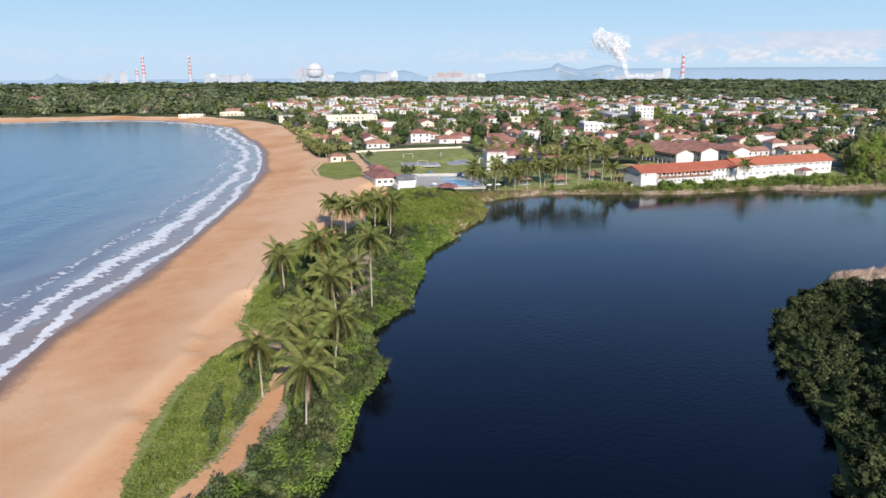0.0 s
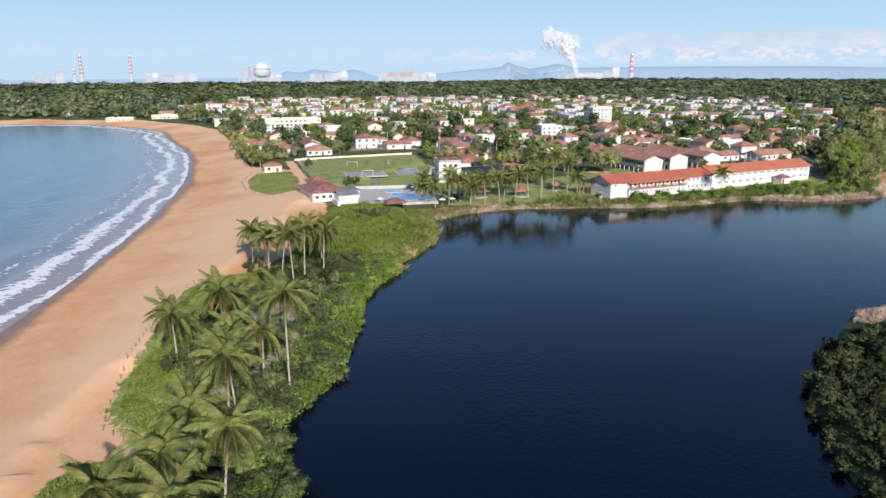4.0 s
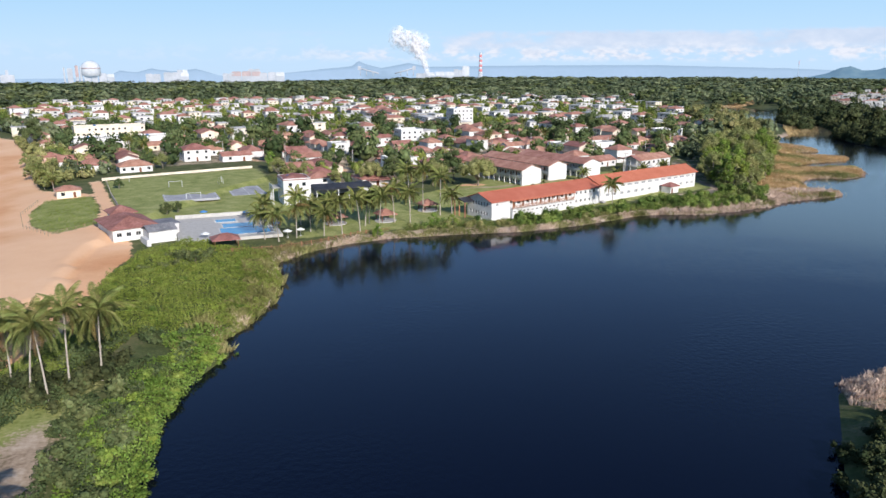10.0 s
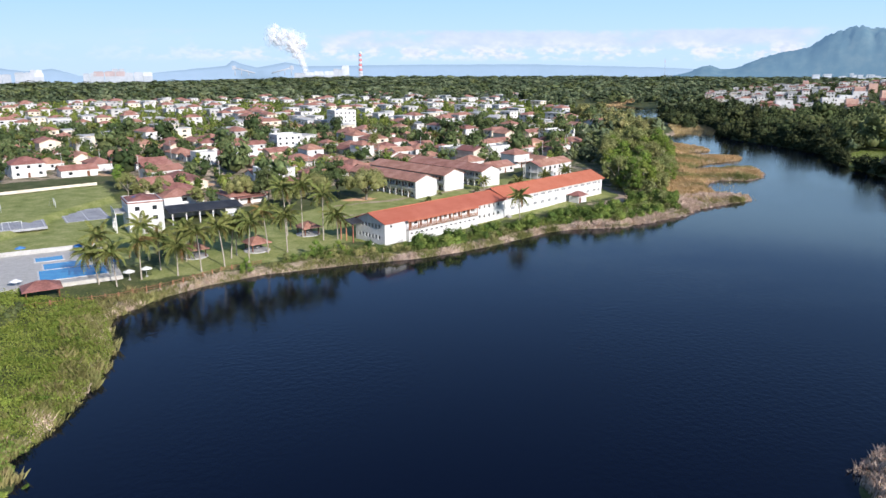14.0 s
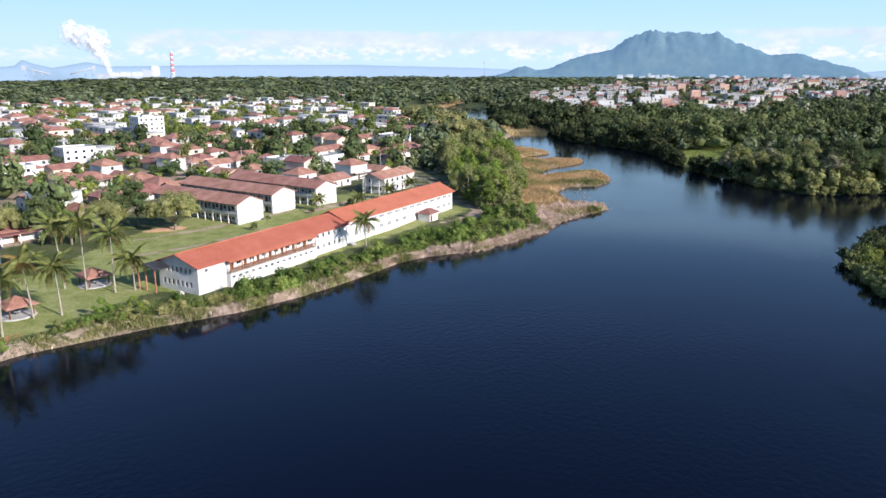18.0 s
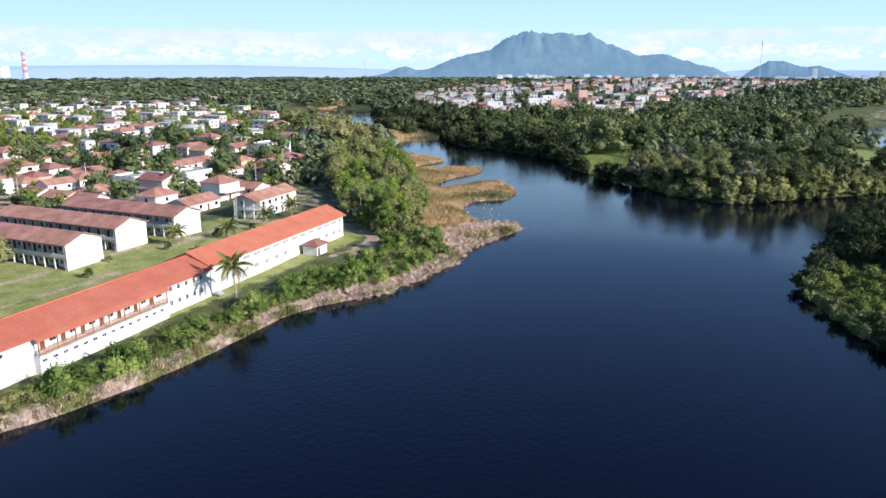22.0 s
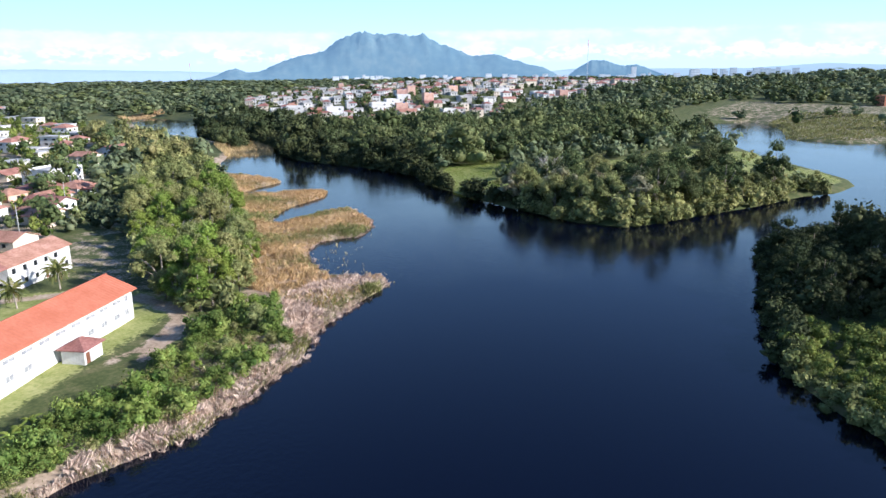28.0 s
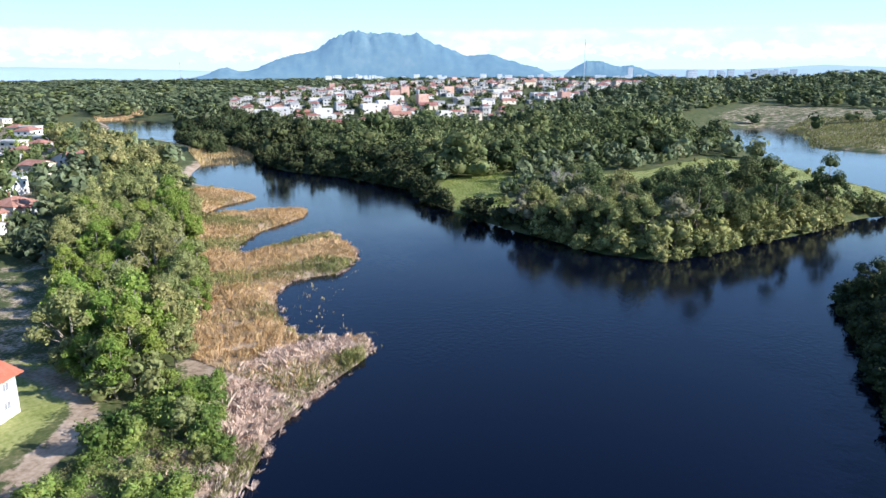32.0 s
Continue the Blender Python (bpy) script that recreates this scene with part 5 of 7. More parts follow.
M["line_white"] = mat("line_white", [(0.62, 0.62, 0.62), (0.75, 0.75, 0.75)], 1.0, 0.8)


def court(at, w, d, label):
    t = thing("sports_court", label, "sports court", "sports courts", at)
    part("slab", box(0, w, 0, d, -0.6, 0.08), M["court"], t)
    for q in ((0.5, w - 0.5, 0.5, 0.65), (0.5, w - 0.5, d - 0.65, d - 0.5), (0.5, 0.65, 0.65, d - 0.65), (w - 0.65, w - 0.5, 0.65, d - 0.65), (w / 2 - 0.07, w / 2 + 0.07, 0.65, d - 0.65)):
        part("line", box(*q, 0.084, 0.094), M["line_white"], t)
    return t


def goal(at, w=5.0, h=2.3):
    t = thing("goal", "white tubular goal frame on the grass", "goal", "goals", at)
    part("post", tube([(0, 0, -0.2), (0, 0, h)], [0.07, 0.07], 6), M["line_white"], t)
    part("post", tube([(w, 0, -0.2), (w, 0, h)], [0.07, 0.07], 6), M["line_white"], t)
    part("crossbar", tube([(0, 0, h), (w, 0, h)], [0.07, 0.07], 6), M["line_white"], t)
    for x in (0, w):
        part("stay", tube([(x, 0, h), (x, 1.0, h - 0.1), (x, 1.6, -0.1)], [0.04] * 3, 5), M["line_white"], t)


court(spot(-51, 319, 14), 19, 27, "grey concrete futsal court with white lines")
court(spot(-29, 333, 14), 13, 21, "grey concrete court on the club lawn")
for x, y, a in ((-55, 350, 14), (-44, 322, 14), (-79, 368, 14), (-35, 356, 104)):
    goal(spot(x, y, a))


def wall_run(name, pts, h, material, label, category, thick=0.18):
    t = thing(name, label, category)
    for (xa, ya), (xb, yb) in zip(pts, pts[1:]):
        ln = math.hypot(xb - xa, yb - ya)
        n = max(1, int(ln / 3.0))
        ang = math.atan2(yb - ya, xb - xa)
        zz = float(land_height(np.array([(xa + xb) / 2]), np.array([(ya + yb) / 2]))[0])
        for i in range(n):
            u = (i + 0.0) / n
            plain("panel", (name, round(ln / n, 2)), lambda: box(0.12, ln / n - 0.0, 0.03, thick - 0.03, -0.9, h), material, t, Matrix.Translation((xa + (xb - xa) * u, ya + (yb - ya) * u, zz)) @ Matrix.Rotation(ang, 4, "Z"))
            plain("pillar", (name, "p"), lambda: box(-0.12, 0.12, 0, thick, -0.9, h + 0.12), material, t, Matrix.Translation((xa + (xb - xa) * u, ya + (yb - ya) * u, zz)) @ Matrix.Rotation(ang, 4, "Z"))
    return t


wall_run("boundary_wall", [(-86, 374), (-56, 390), (-27, 404)], 1.0, M["cream_wall"], "long low cream pillared wall behind the playing field", "wall")
wall_run("boundary_wall", [(-84, 372), (-73, 335), (-61, 299)], 1.5, M["concrete"], "grey concrete wall along the sandy track", "wall")


def post_fence(pts, gap, h, label, material, rails=(0.5, 0.95), stout=1.0):
    t = thing("post_fence", label, "fence", "fences")
    for (xa, ya), (xb, yb) in zip(pts, pts[1:]):
        ln = math.hypot(xb - xa, yb - ya)
        n = max(1, int(ln / gap))
        for i in range(n):
            u = i / n
            x, y = xa + (xb - xa) * u, ya + (yb - ya) * u
            plain("post", ("fpost", h, stout), lambda: tube([(0, 0, -0.6), (0, 0, h)], [0.11 * stout, 0.09 * stout], 6), material, t, spot(x, y))
        za = float(land_height(np.array([xa]), np.array([ya]))[0])
        zb = float(land_height(np.array([xb]), np.array([yb]))[0])
        for z in rails:
            part("rail", tube([(xa, ya, za + z), (xb, yb, zb + z)], [0.04 * stout, 0.04 * stout], 5), material, t)


M["post_wood"] = mat("post_wood", [(0.26, 0.19, 0.12), (0.38, 0.29, 0.20)], 1.5, 0.9)
post_fence([(-52, 93), (-56, 108), (-59, 126), (-62, 148), (-58, 163), (-50, 171)], 2.6, 0.9, "weathered wooden post fence along the dune grass", M["post_wood"], ())
post_fence([(-44, 84), (-50, 88), (-52, 93)], 2.4, 0.9, "weathered wooden posts by the sand gap", M["post_wood"], ())
post_fence([(-26, 247), (-8, 250.5), (3, 256), (14, 264.5), (24, 268)], 2.5, 1.3, "brown post fence along the lagoon bank", M["wood_rail"], (0.45, 0.95), 1.7)
post_fence([(-65, 282), (-74, 270), (-86, 285), (-94, 306), (-96, 330)], 2.6, 1.1, "weathered post fence round the grass patch", M["post_wood"], (0.9,))
post_fence([(64, 273), (80, 276), (104, 287), (128, 291), (150, 300), (172, 318)], 3.6, 1.2, "thin wire fence below the school", M["post_wood"], (1.0,))

# pale beach hut
house(spot(-91, 333, 22), 8, 6, 1, "hip", "cream_wall", "small yellow beach hut with a brown roof", name="beach_hut", seed=12, group="", category="hut")

# hotel and known town buildings
house(spot(-146, 547, 22), 42, 13, 3, "flat", "cream_wall", "long cream three-storey hotel with rows of windows", name="hotel", seed=4, group="", category="hotel")
house(spot(-132, 496, 24), 30, 18, 2, "flat", "white_wall", "white two-storey complex with a flat roof", name="house", seed=14, group="town houses")
house(spot(-100, 507, 24), 24, 14, 2, "flat", "white_wall", "white building with a dark flat roof", name="house", seed=15, group="town houses")
house(spot(112, 626, 14), 17, 14, 5, "flat", "white_wall", "white five-storey apartment block in the town", name="apartment_block", seed=16, group="", category="apartment block")
house(spot(56, 506, 16), 15, 12, 3, "flat", "white_wall", "white three-storey cube house", seed=17)
for x, y, w, d, fl, rf, lb in ((232, 510, 20, 14, 2, "flat", "large white villa with terraces"), (292, 562, 17, 12, 2, "gable", "white villa with a broad low roof"), (-104, 404, 13, 11, 1, "hip", "white bungalow with old red roof"), (-84, 396, 14, 10, 1, "hip", "white bungalow with red hipped roof"),
                               (-62, 432, 13, 11, 2, "hip", "white two-storey house with red roof"), (-118, 424, 16, 11, 1, "gable", "white bungalow with red gable roof")):
    house(spot(x, y, 22), w, d, fl, rf, "white_wall", lb, seed=int(x + y))


# ---- town houses ----
TAKEN = [(58, 276, 15), (80, 290, 16), (105, 300, 16), (130, 312, 16), (150, 324, 14), (95, 360, 26), (112, 372, 26), (128, 376, 26), (160, 372, 14), (142, 390, 10), (-5, 317, 14), (12, 327, 14), (-48, 268, 14),
         (-125, 555, 16), (-145, 550, 12), (-112, 562, 14), (-118, 506, 18), (-90, 516, 14), (120, 634, 14), (62, 512, 11), (240, 520, 14), (300, 570, 12), (-98, 410, 10), (-78, 402, 10), (-56, 438, 10), (-111, 431, 11), (-87, 337, 8)]
TOWN = [(-128, 440), (-70, 418), (-24, 440), (2, 352), (30, 342), (62, 372), (84, 402), (130, 412), (178, 402), (225, 470), (300, 580), (400, 760), (420, 1000), (100, 1120), (-330, 1040), (-340, 820), (-215, 660), (-160, 580)]
TOWN_EAST = [(478, 590), (540, 570), (600, 500), (800, 545), (930, 565), (1150, 800), (1050, 1150), (680, 920), (560, 800)]
town_rng = random.Random(77)
KINDS = [(11, 9, 1, "hip", "white_wall", "white bungalow with weathered red hipped roof", True), (13, 9, 1, "gable", "cream_wall", "cream bungalow with red gable roof", False), (10, 9, 2, "hip", "white_wall", "white two-storey house with red hipped roof", True),
         (12, 10, 2, "flat", "white_wall", "white flat-roofed house with a water tank", False), (9, 8, 1, "hip", "pink_wall", "salmon-pink cottage with old red roof", False), (12, 8, 1, "gable", "white_wall", "low white house with faded red roof", False),
         (11, 9, 2, "gable", "cream_wall", "cream two-storey house with tiled gable roof", True), (14, 11, 2, "flat", "grey_wall", "grey rendered house with a flat roof", False), (10, 9, 1, "gable", "brick_wall", "unrendered brick house with a low tiled roof", False),
         (10, 8, 3, "flat", "pink_wall", "pink three-storey house with a flat roof", False), (11, 9, 1, "hip", "blue_wall", "pale blue cottage with old tiled roof", False)]
PROTO = {}


def settle(poly, cell, turn, chance, pool, group, limit):
    """Houses on a loose grid of streets, turned by its angle, inside a piece of the plan."""
    p = np.array(poly, float)
    c = p.mean(0)
    rad = np.abs(p - c).max() * 1.5
    ca, sa = math.cos(radians(turn)), math.sin(radians(turn))
    out = []
    for iu in np.arange(-rad, rad, cell[0]):
        for iv in np.arange(-rad, rad, cell[1]):
            u, v = iu + town_rng.uniform(-2.5, 2.5), iv + town_rng.uniform(-2, 2)
            if int(round(iu / cell[0])) % 5 == 0:
                continue
            out.append((c[0] + u * ca - v * sa, c[1] + u * sa + v * ca))
    q = np.array(out)
    q = q[inside(poly, q[:, 0], q[:, 1])]
    order = np.random.RandomState(3).permutation(len(q))
    n = 0
    for x, y in q[order]:
        if n >= limit or town_rng.random() > chance(x, y) or any((x - a) ** 2 + (y - b_) ** 2 < (r_ + 6.5) ** 2 for a, b_, r_ in TAKEN):
            continue
        k = town_rng.choice(pool)
        ang = turn + town_rng.choice((0, 90, 180, 270)) + town_rng.uniform(-5, 5)
        w, d = KINDS[k][0], KINDS[k][1]
        m = spot(x, y, ang) @ Matrix.Translation((-w / 2, -d / 2, 0))
        key = (k, group)
        if key in PROTO:
            copy_thing(PROTO[key], m @ Matrix.Diagonal((town_rng.uniform(0.85, 1.3), town_rng.uniform(0.85, 1.2), town_rng.uniform(0.92, 1.15), 1)))
        else:
            PROTO[key] = house(m, *KINDS[k][:5], KINDS[k][5], seed=k + 40, veranda=KINDS[k][6], group=group, pitch=5.6, fill=0.5)
        TAKEN.append((x, y, 6.5))
        n += 1


settle(TOWN, (15.5, 14.5), 22, lambda x, y: 0.9 if y < 500 else 0.5 if y < 570 else 0.0, (0, 0, 1, 1, 4, 5, 5, 6, 0, 2, 3, 0, 5), "town houses", 190)
settle(TOWN_EAST, (19, 17), 50, lambda x, y: 0.95 if x + y < 1350 else 0.25, (2, 3, 3, 7, 8, 9, 6, 3, 1), "houses across the water", 56)
settle([(-420, 700), (-300, 690), (-240, 720), (-260, 860), (-420, 860)], (34, 30), 10, lambda x, y: 0.7, (0, 3, 1), "houses by the bay", 9)
for x, y, w, fl, rf in ((-650, 912, 34, 2, "hip"), (-600, 950, 34, 2, "hip"), (-328, 674, 24, 1, "flat"), (-290, 686, 24, 1, "flat"), (-500, 1035, 22, 2, "gable"), (-440, 840, 14, 2, "hip")):
    house(spot(x, y, 10), w, 11, fl, rf, "white_wall" if fl == 2 else "cream_wall", "pale house among trees above the bay", seed=int(w + fl), group="houses by the bay")
    TAKEN.append((x + w / 2, y + 5, 15))
    TAKEN.append((x + w / 2 + 2, y - 14, 12))
for x, y, k in ((880, 262, 9), (905, 240, 10)):
    house(spot(x, y, 40), 14, 10, 3, "flat", "brick_wall", "brick house on the wooded slope", seed=k, group="")

# the rest of the town, too far to pick apart
def far_houses(poly, n, turn, label, near, k=1.0, room=7):
    """Small houses joined into one object: walls with shaded openings, hipped or flat roofs."""
    x, y = sprinkle_plan(poly, n)
    v, q, mi = [], [], []
    z = land_height(x, y)
    for i in range(len(x)):
        if math.hypot(x[i] - 60, y[i] - 150) < near or any((x[i] - a) ** 2 + (y[i] - b_) ** 2 < (r_ + room) ** 2 for a, b_, r_ in TAKEN):
            continue
        TAKEN.append((x[i], y[i], 6.5 * k))
        w, d, h = k * town_rng.uniform(9, 17), k * town_rng.uniform(8, 12), town_rng.choice((3.0, 3.2, 3.1, 5.9, 6.1, 6.2))
        a = radians(turn + town_rng.choice((0, 90)) + town_rng.uniform(-8, 8))
        flat_top = town_rng.random() < 0.55
        c, s = math.cos(a), math.sin(a)
        wall_i, roof_i = town_rng.choice((0, 0, 0, 0, 1, 1, 4)), 4 if flat_top else 3

        def corner(px_, py_, pz):
            v.append((x[i] + px_ * c - py_ * s, y[i] + px_ * s + py_ * c, z[i] + pz))
            return len(v) - 1

        lo = [corner(sx * w / 2, sy * d / 2, -2) for sx, sy in ((-1, -1), (1, -1), (1, 1), (-1, 1))]
        hi = [corner(sx * w / 2, sy * d / 2, h) for sx, sy in ((-1, -1), (1, -1), (1, 1), (-1, 1))]
        for j in range(4):
            q.append((lo[j], lo[(j + 1) % 4], hi[(j + 1) % 4], hi[j]))
            mi.append(wall_i)
        for j, (ax, ay, bx, by) in enumerate(((-1, -1, 1, -1), (1, -1, 1, 1), (1, 1, -1, 1), (-1, 1, -1, -1))):
            for fl in range(int(h / 2.9)):
                for u in (0.22, 0.62):
                    g = [corner((ax + (bx - ax) * uu) * (w / 2 + 0.05), (ay + (by - ay) * uu) * (d / 2 + 0.05), fl * 2.9 + zz) for uu, zz in ((u, 1.0), (u + 0.15, 1.0), (u + 0.15, 2.2), (u, 2.2))]
                    q.append(tuple(g))
                    mi.append(5)
        e = 0.6
        ro = [corner(sx * (w / 2 + e), sy * (d / 2 + e), h) for sx, sy in ((-1, -1), (1, -1), (1, 1), (-1, 1))]
        up = 0.5 if flat_top else d * 0.22
        k_in = 0.98 if flat_top else 0.02
        rt = [corner(sx * (w / 2 + e - (0.2 if flat_top else d / 2)), sy * (d / 2 + e) * k_in, h + up) for sx, sy in ((-1, -1), (1, -1), (1, 1), (-1, 1))]
        for j in range(4):
            q.append((ro[j], ro[(j + 1) % 4], rt[(j + 1) % 4], rt[j]))
            mi.append(roof_i)
        q.append(tuple(rt))
        mi.append(roof_i)
        q.append(tuple(ro[::-1]))
        mi.append(roof_i)
    me = bpy.data.meshes.new("far_houses")
    me.from_pydata(v, [], q)
    for nm in ("white_wall", "cream_wall", "pink_wall", "roof_old", "grey_wall", "glass_dark"):
        me.materials.append(M[nm])
    me.polygons.foreach_set("material_index", mi)
    return tagged(new("far_houses", me), label, "houses", kind="stuff")


def sprinkle_plan(poly, n):
    p = np.array(poly, float)
    lo, hi = p.min(0), p.max(0)
    rs = np.random.RandomState(91)
    x, y = rs.uniform(lo[0], hi[0], n), rs.uniform(lo[1], hi[1], n)
    ok = inside(poly, x, y)
    return x[ok], y[ok]


far_houses([(-150, 500), (-330, 820), (-330, 1040), (-60, 1150), (330, 1250), (520, 1150), (420, 900), (360, 720), (300, 600), (225, 490), (0, 490)], 1100, 22, "scattered white and red-roofed houses of the outer town", 340)
far_houses(TOWN_EAST + [(560, 800)], 1100, 50, "crowded pale houses of the town across the water", 400, 0.66, 4.0)
far_houses([(900, 560), (1500, 600), (2400, 1300), (1900, 1900), (1000, 1300)], 1500, 50, "far pale houses towards the mountain", 700, 0.9, 5)

# street poles and wires
M["pole"] = mat("pole", [(0.34, 0.33, 0.31), (0.46, 0.45, 0.42)], 1.0, 0.9)
pole_rng = random.Random(5)
POLES = [(143, 366), (129, 470), (178, 420), (210, 455), (-30, 452), (-12, 418), (20, 400), (60, 420), (98, 440), (-70, 425), (-44, 440), (250, 520), (165, 440), (30, 470), (75, 490), (112, 530), (0, 480)]
for i, (x, y) in enumerate(POLES):
    t = thing("utility_pole", "slim grey concrete utility pole with a crossarm", "utility pole", "utility poles", spot(x, y, 20))
    part("shaft", tube([(0, 0, -1), (0, 0, 9.5)], [0.17, 0.11], 8), M["pole"], t)
    part("crossarm", box(-1.1, 1.1, -0.06, 0.06, 8.7, 8.86), M["wood_dark"], t)
    for s in (-1, 0, 1):
        plain("insulator", "ins", lambda: tube([(0, 0, 0), (0, 0, 0.22)], [0.06, 0.04], 6), M["glass_dark"], t, pose(s * 0.95, 0, 8.86))

# ---- plants ----
vr = np.random.RandomState(11)


def mesh_of(name, verts, quads, materials, smooth=False):
    me = bpy.data.meshes.new(name)
    me.vertices.add(len(verts))
    me.vertices.foreach_set("co", np.asarray(verts, np.float32).ravel())
    q = np.asarray(quads, np.int32)
    k = q.shape[1]
    me.loops.add(q.size)
    me.loops.foreach_set("vertex_index", q.ravel())
    me.polygons.add(len(q))
    me.polygons.foreach_set("loop_start", np.arange(0, q.size, k))
    if smooth:
        me.polygons.foreach_set("use_smooth", np.ones(len(q), bool))
    me.update()
    for m in materials:
        me.materials.append(m)
    return me


def leaves(points, normals, size, rs, narrow=0.55, rough=0.60):
    """Leaf blades: a pointed four-cornered blade at each point, turned about its normal."""
    n = len(points)
    r = rs.normal(size=(n, 3))
    nn = normals + rough * r
    nn /= np.linalg.norm(nn, axis=1)[:, None]
    a = np.cross(nn, rs.normal(size=(n, 3)))
    a /= np.linalg.norm(a, axis=1)[:, None]
    b_ = np.cross(nn, a)
    s = (size * rs.uniform(0.6, 1.35, n))[:, None]
    v = np.stack([points - a * s, points - b_ * s * narrow + nn * s * 0.12, points + a * s, points + b_ * s * narrow + nn * s * 0.12], 1).reshape(-1, 3)
    return v, np.arange(4 * n).reshape(-1, 4)


ICO = bmesh.new()
bmesh.ops.create_icosphere(ICO, subdivisions=2, radius=1.0)
ICO_V = np.array([v.co[:] for v in ICO.verts])
ICO_F = np.array([[v.index for v in f.verts] for f in ICO.faces])
ICO.free()
ICO = bmesh.new()
bmesh.ops.create_icosphere(ICO, subdivisions=1, radius=1.0)
ICO1_V = np.array([v.co[:] for v in ICO.verts])
ICO1_F = np.array([[v.index for v in f.verts] for f in ICO.faces])
ICO.free()


def crown_arrays(lobes, count, size, rs, core=0.82, iv=ICO_V, fi=ICO_F, rough=0.60):
    """A crown: uneven lobes wrapped in many leaf blades. Returns vertices and four-cornered faces."""
    c = np.array([l[:3] for l in lobes])
    r = np.array([l[3] for l in lobes])
    which = rs.choice(len(lobes), count, p=r ** 2 / (r ** 2).sum())
    d = rs.normal(size=(count, 3))
    d[:, 2] = np.abs(d[:, 2]) * 1.0 - 0.35 * rs.rand(count)
    d /= np.linalg.norm(d, axis=1)[:, None]
    p = c[which] + d * (r[which] * rs.uniform(0.72, 1.18, count))[:, None]
    v, f = leaves(p, d, size, rs, rough=rough)
    vs, fs, off = [v], [f], len(v)
    for cc, rr in zip(c, r):
        k = iv * rr * core * (1 + 0.16 * rs.normal(size=(len(iv), 1)))
        k[:, 2] *= 0.85
        vs.append(k + cc)
        fs.append(np.concatenate([fi, fi[:, 2:3]], 1) + off)
        off += len(iv)
    return np.concatenate(vs), fs


def crown_mesh(name, lobes, count, size, rs, material, core=0.82):
    v, fs = crown_arrays(lobes, count, size, rs, core, ICO1_V, ICO1_F)
    q = [tuple(x) for x in fs[0]] + [tuple(x[:3]) for g in fs[1:] for x in g]
    me = bpy.data.meshes.new(name)
    me.from_pydata(v.tolist(), [], q)
    me.materials.append(material)
    return me


def tree_proto(seed, height, spread, material, leaf_n=2900, leaf=0.23):
    """A broadleaf tree: tapered trunk with limbs, crown of lobes."""
    rs = np.random.RandomState(seed)
    lobes = []
    base = height * 0.26
    for k in range(24):
        a, rad = rs.uniform(0, 6.28), spread * math.sqrt(rs.rand()) * 0.9
        z = base + (height - base) * rs.uniform(0.05, 0.85) * (1 - 0.45 * (rad / spread) ** 2)
        lobes.append((rad * math.cos(a), rad * math.sin(a), z, spread * rs.uniform(0.15, 0.36)))
    lobes.append((0, 0, height - spread * 0.35, spread * 0.4))
    lean = (rs.uniform(-0.5, 0.5), rs.uniform(-0.5, 0.5))
    bm = tube([(0, 0, -0.8), (lean[0] * 0.4, lean[1] * 0.4, base * 0.5), (lean[0], lean[1], base), (lean[0] * 0.5, lean[1] * 0.5, height * 0.8)], [0.30, 0.24, 0.18, 0.06], 7)
    for l in lobes[:7]:
        tube([(lean[0] * 0.8, lean[1] * 0.8, base * 0.8), ((l[0] + lean[0]) * 0.5, (l[1] + lean[1]) * 0.5, (base + l[2]) * 0.5), (l[0], l[1], l[2])], [0.13, 0.09, 0.04], 5, bm)
    tm = bpy.data.meshes.new("trunk")
    bm.to_mesh(tm)
    bm.free()
    tm.materials.append(M["trunk"])
    return tm, crown_mesh("crown", lobes, leaf_n, leaf, rs, material, 0.70)


def dome_proto(seed):
    """A spreading tree with a broad round dome on a short forked trunk."""
    rs = np.random.RandomState(seed)
    lobes = [(0, 0, 5.6, 2.2)]
    for k in range(34):
        a, e = rs.uniform(0, 6.28), math.asin(rs.uniform(-0.05, 1.0))
        lobes.append((4.0 * math.cos(a) * math.cos(e), 4.0 * math.sin(a) * math.cos(e), 3.9 + 2.7 * math.sin(e), rs.uniform(0.9, 1.6)))
    bm = tube([(0, 0, -0.6), (0.1, 0, 1.2), (0.0, 0.1, 2.6), (0.1, 0.1, 5.4)], [0.34, 0.27, 0.22, 0.08], 8)
    for k in range(6):
        a = k * 1.05
        tube([(0, 0, 1.6), (1.2 * math.cos(a), 1.2 * math.sin(a), 2.9), (3.0 * math.cos(a), 3.0 * math.sin(a), 4.6)], [0.17, 0.12, 0.05], 6, bm)
    tm = bpy.data.meshes.new("trunk")
    bm.to_mesh(tm)
    bm.free()
    tm.materials.append(M["trunk"])
    return tm, crown_mesh("crown", lobes, 5200, 0.17, rs, M["leaf"], 0.78)


# kinds 6 and 7 carry shade in their leaf colour
TREES = [tree_proto(101, 10, 4.4, M["leaf"]), tree_proto(102, 12, 5.0, M["leaf_dark"], 3300), tree_proto(103, 8, 4.0, M["leaf"]), tree_proto(104, 11, 4.2, M["leaf_bright"]), tree_proto(105, 13, 4.6, M["leaf_dark"], 3300), tree_proto(106, 7, 3.4, M["leaf_dark"], 1800), tree_proto(107, 11, 4.8, M["leaf_shade"]), tree_proto(108, 13, 4.6, M["leaf_shade"]), tree_proto(109, 10, 4.0, M["leaf_grey"], 1500, 0.17), dome_proto(110)]
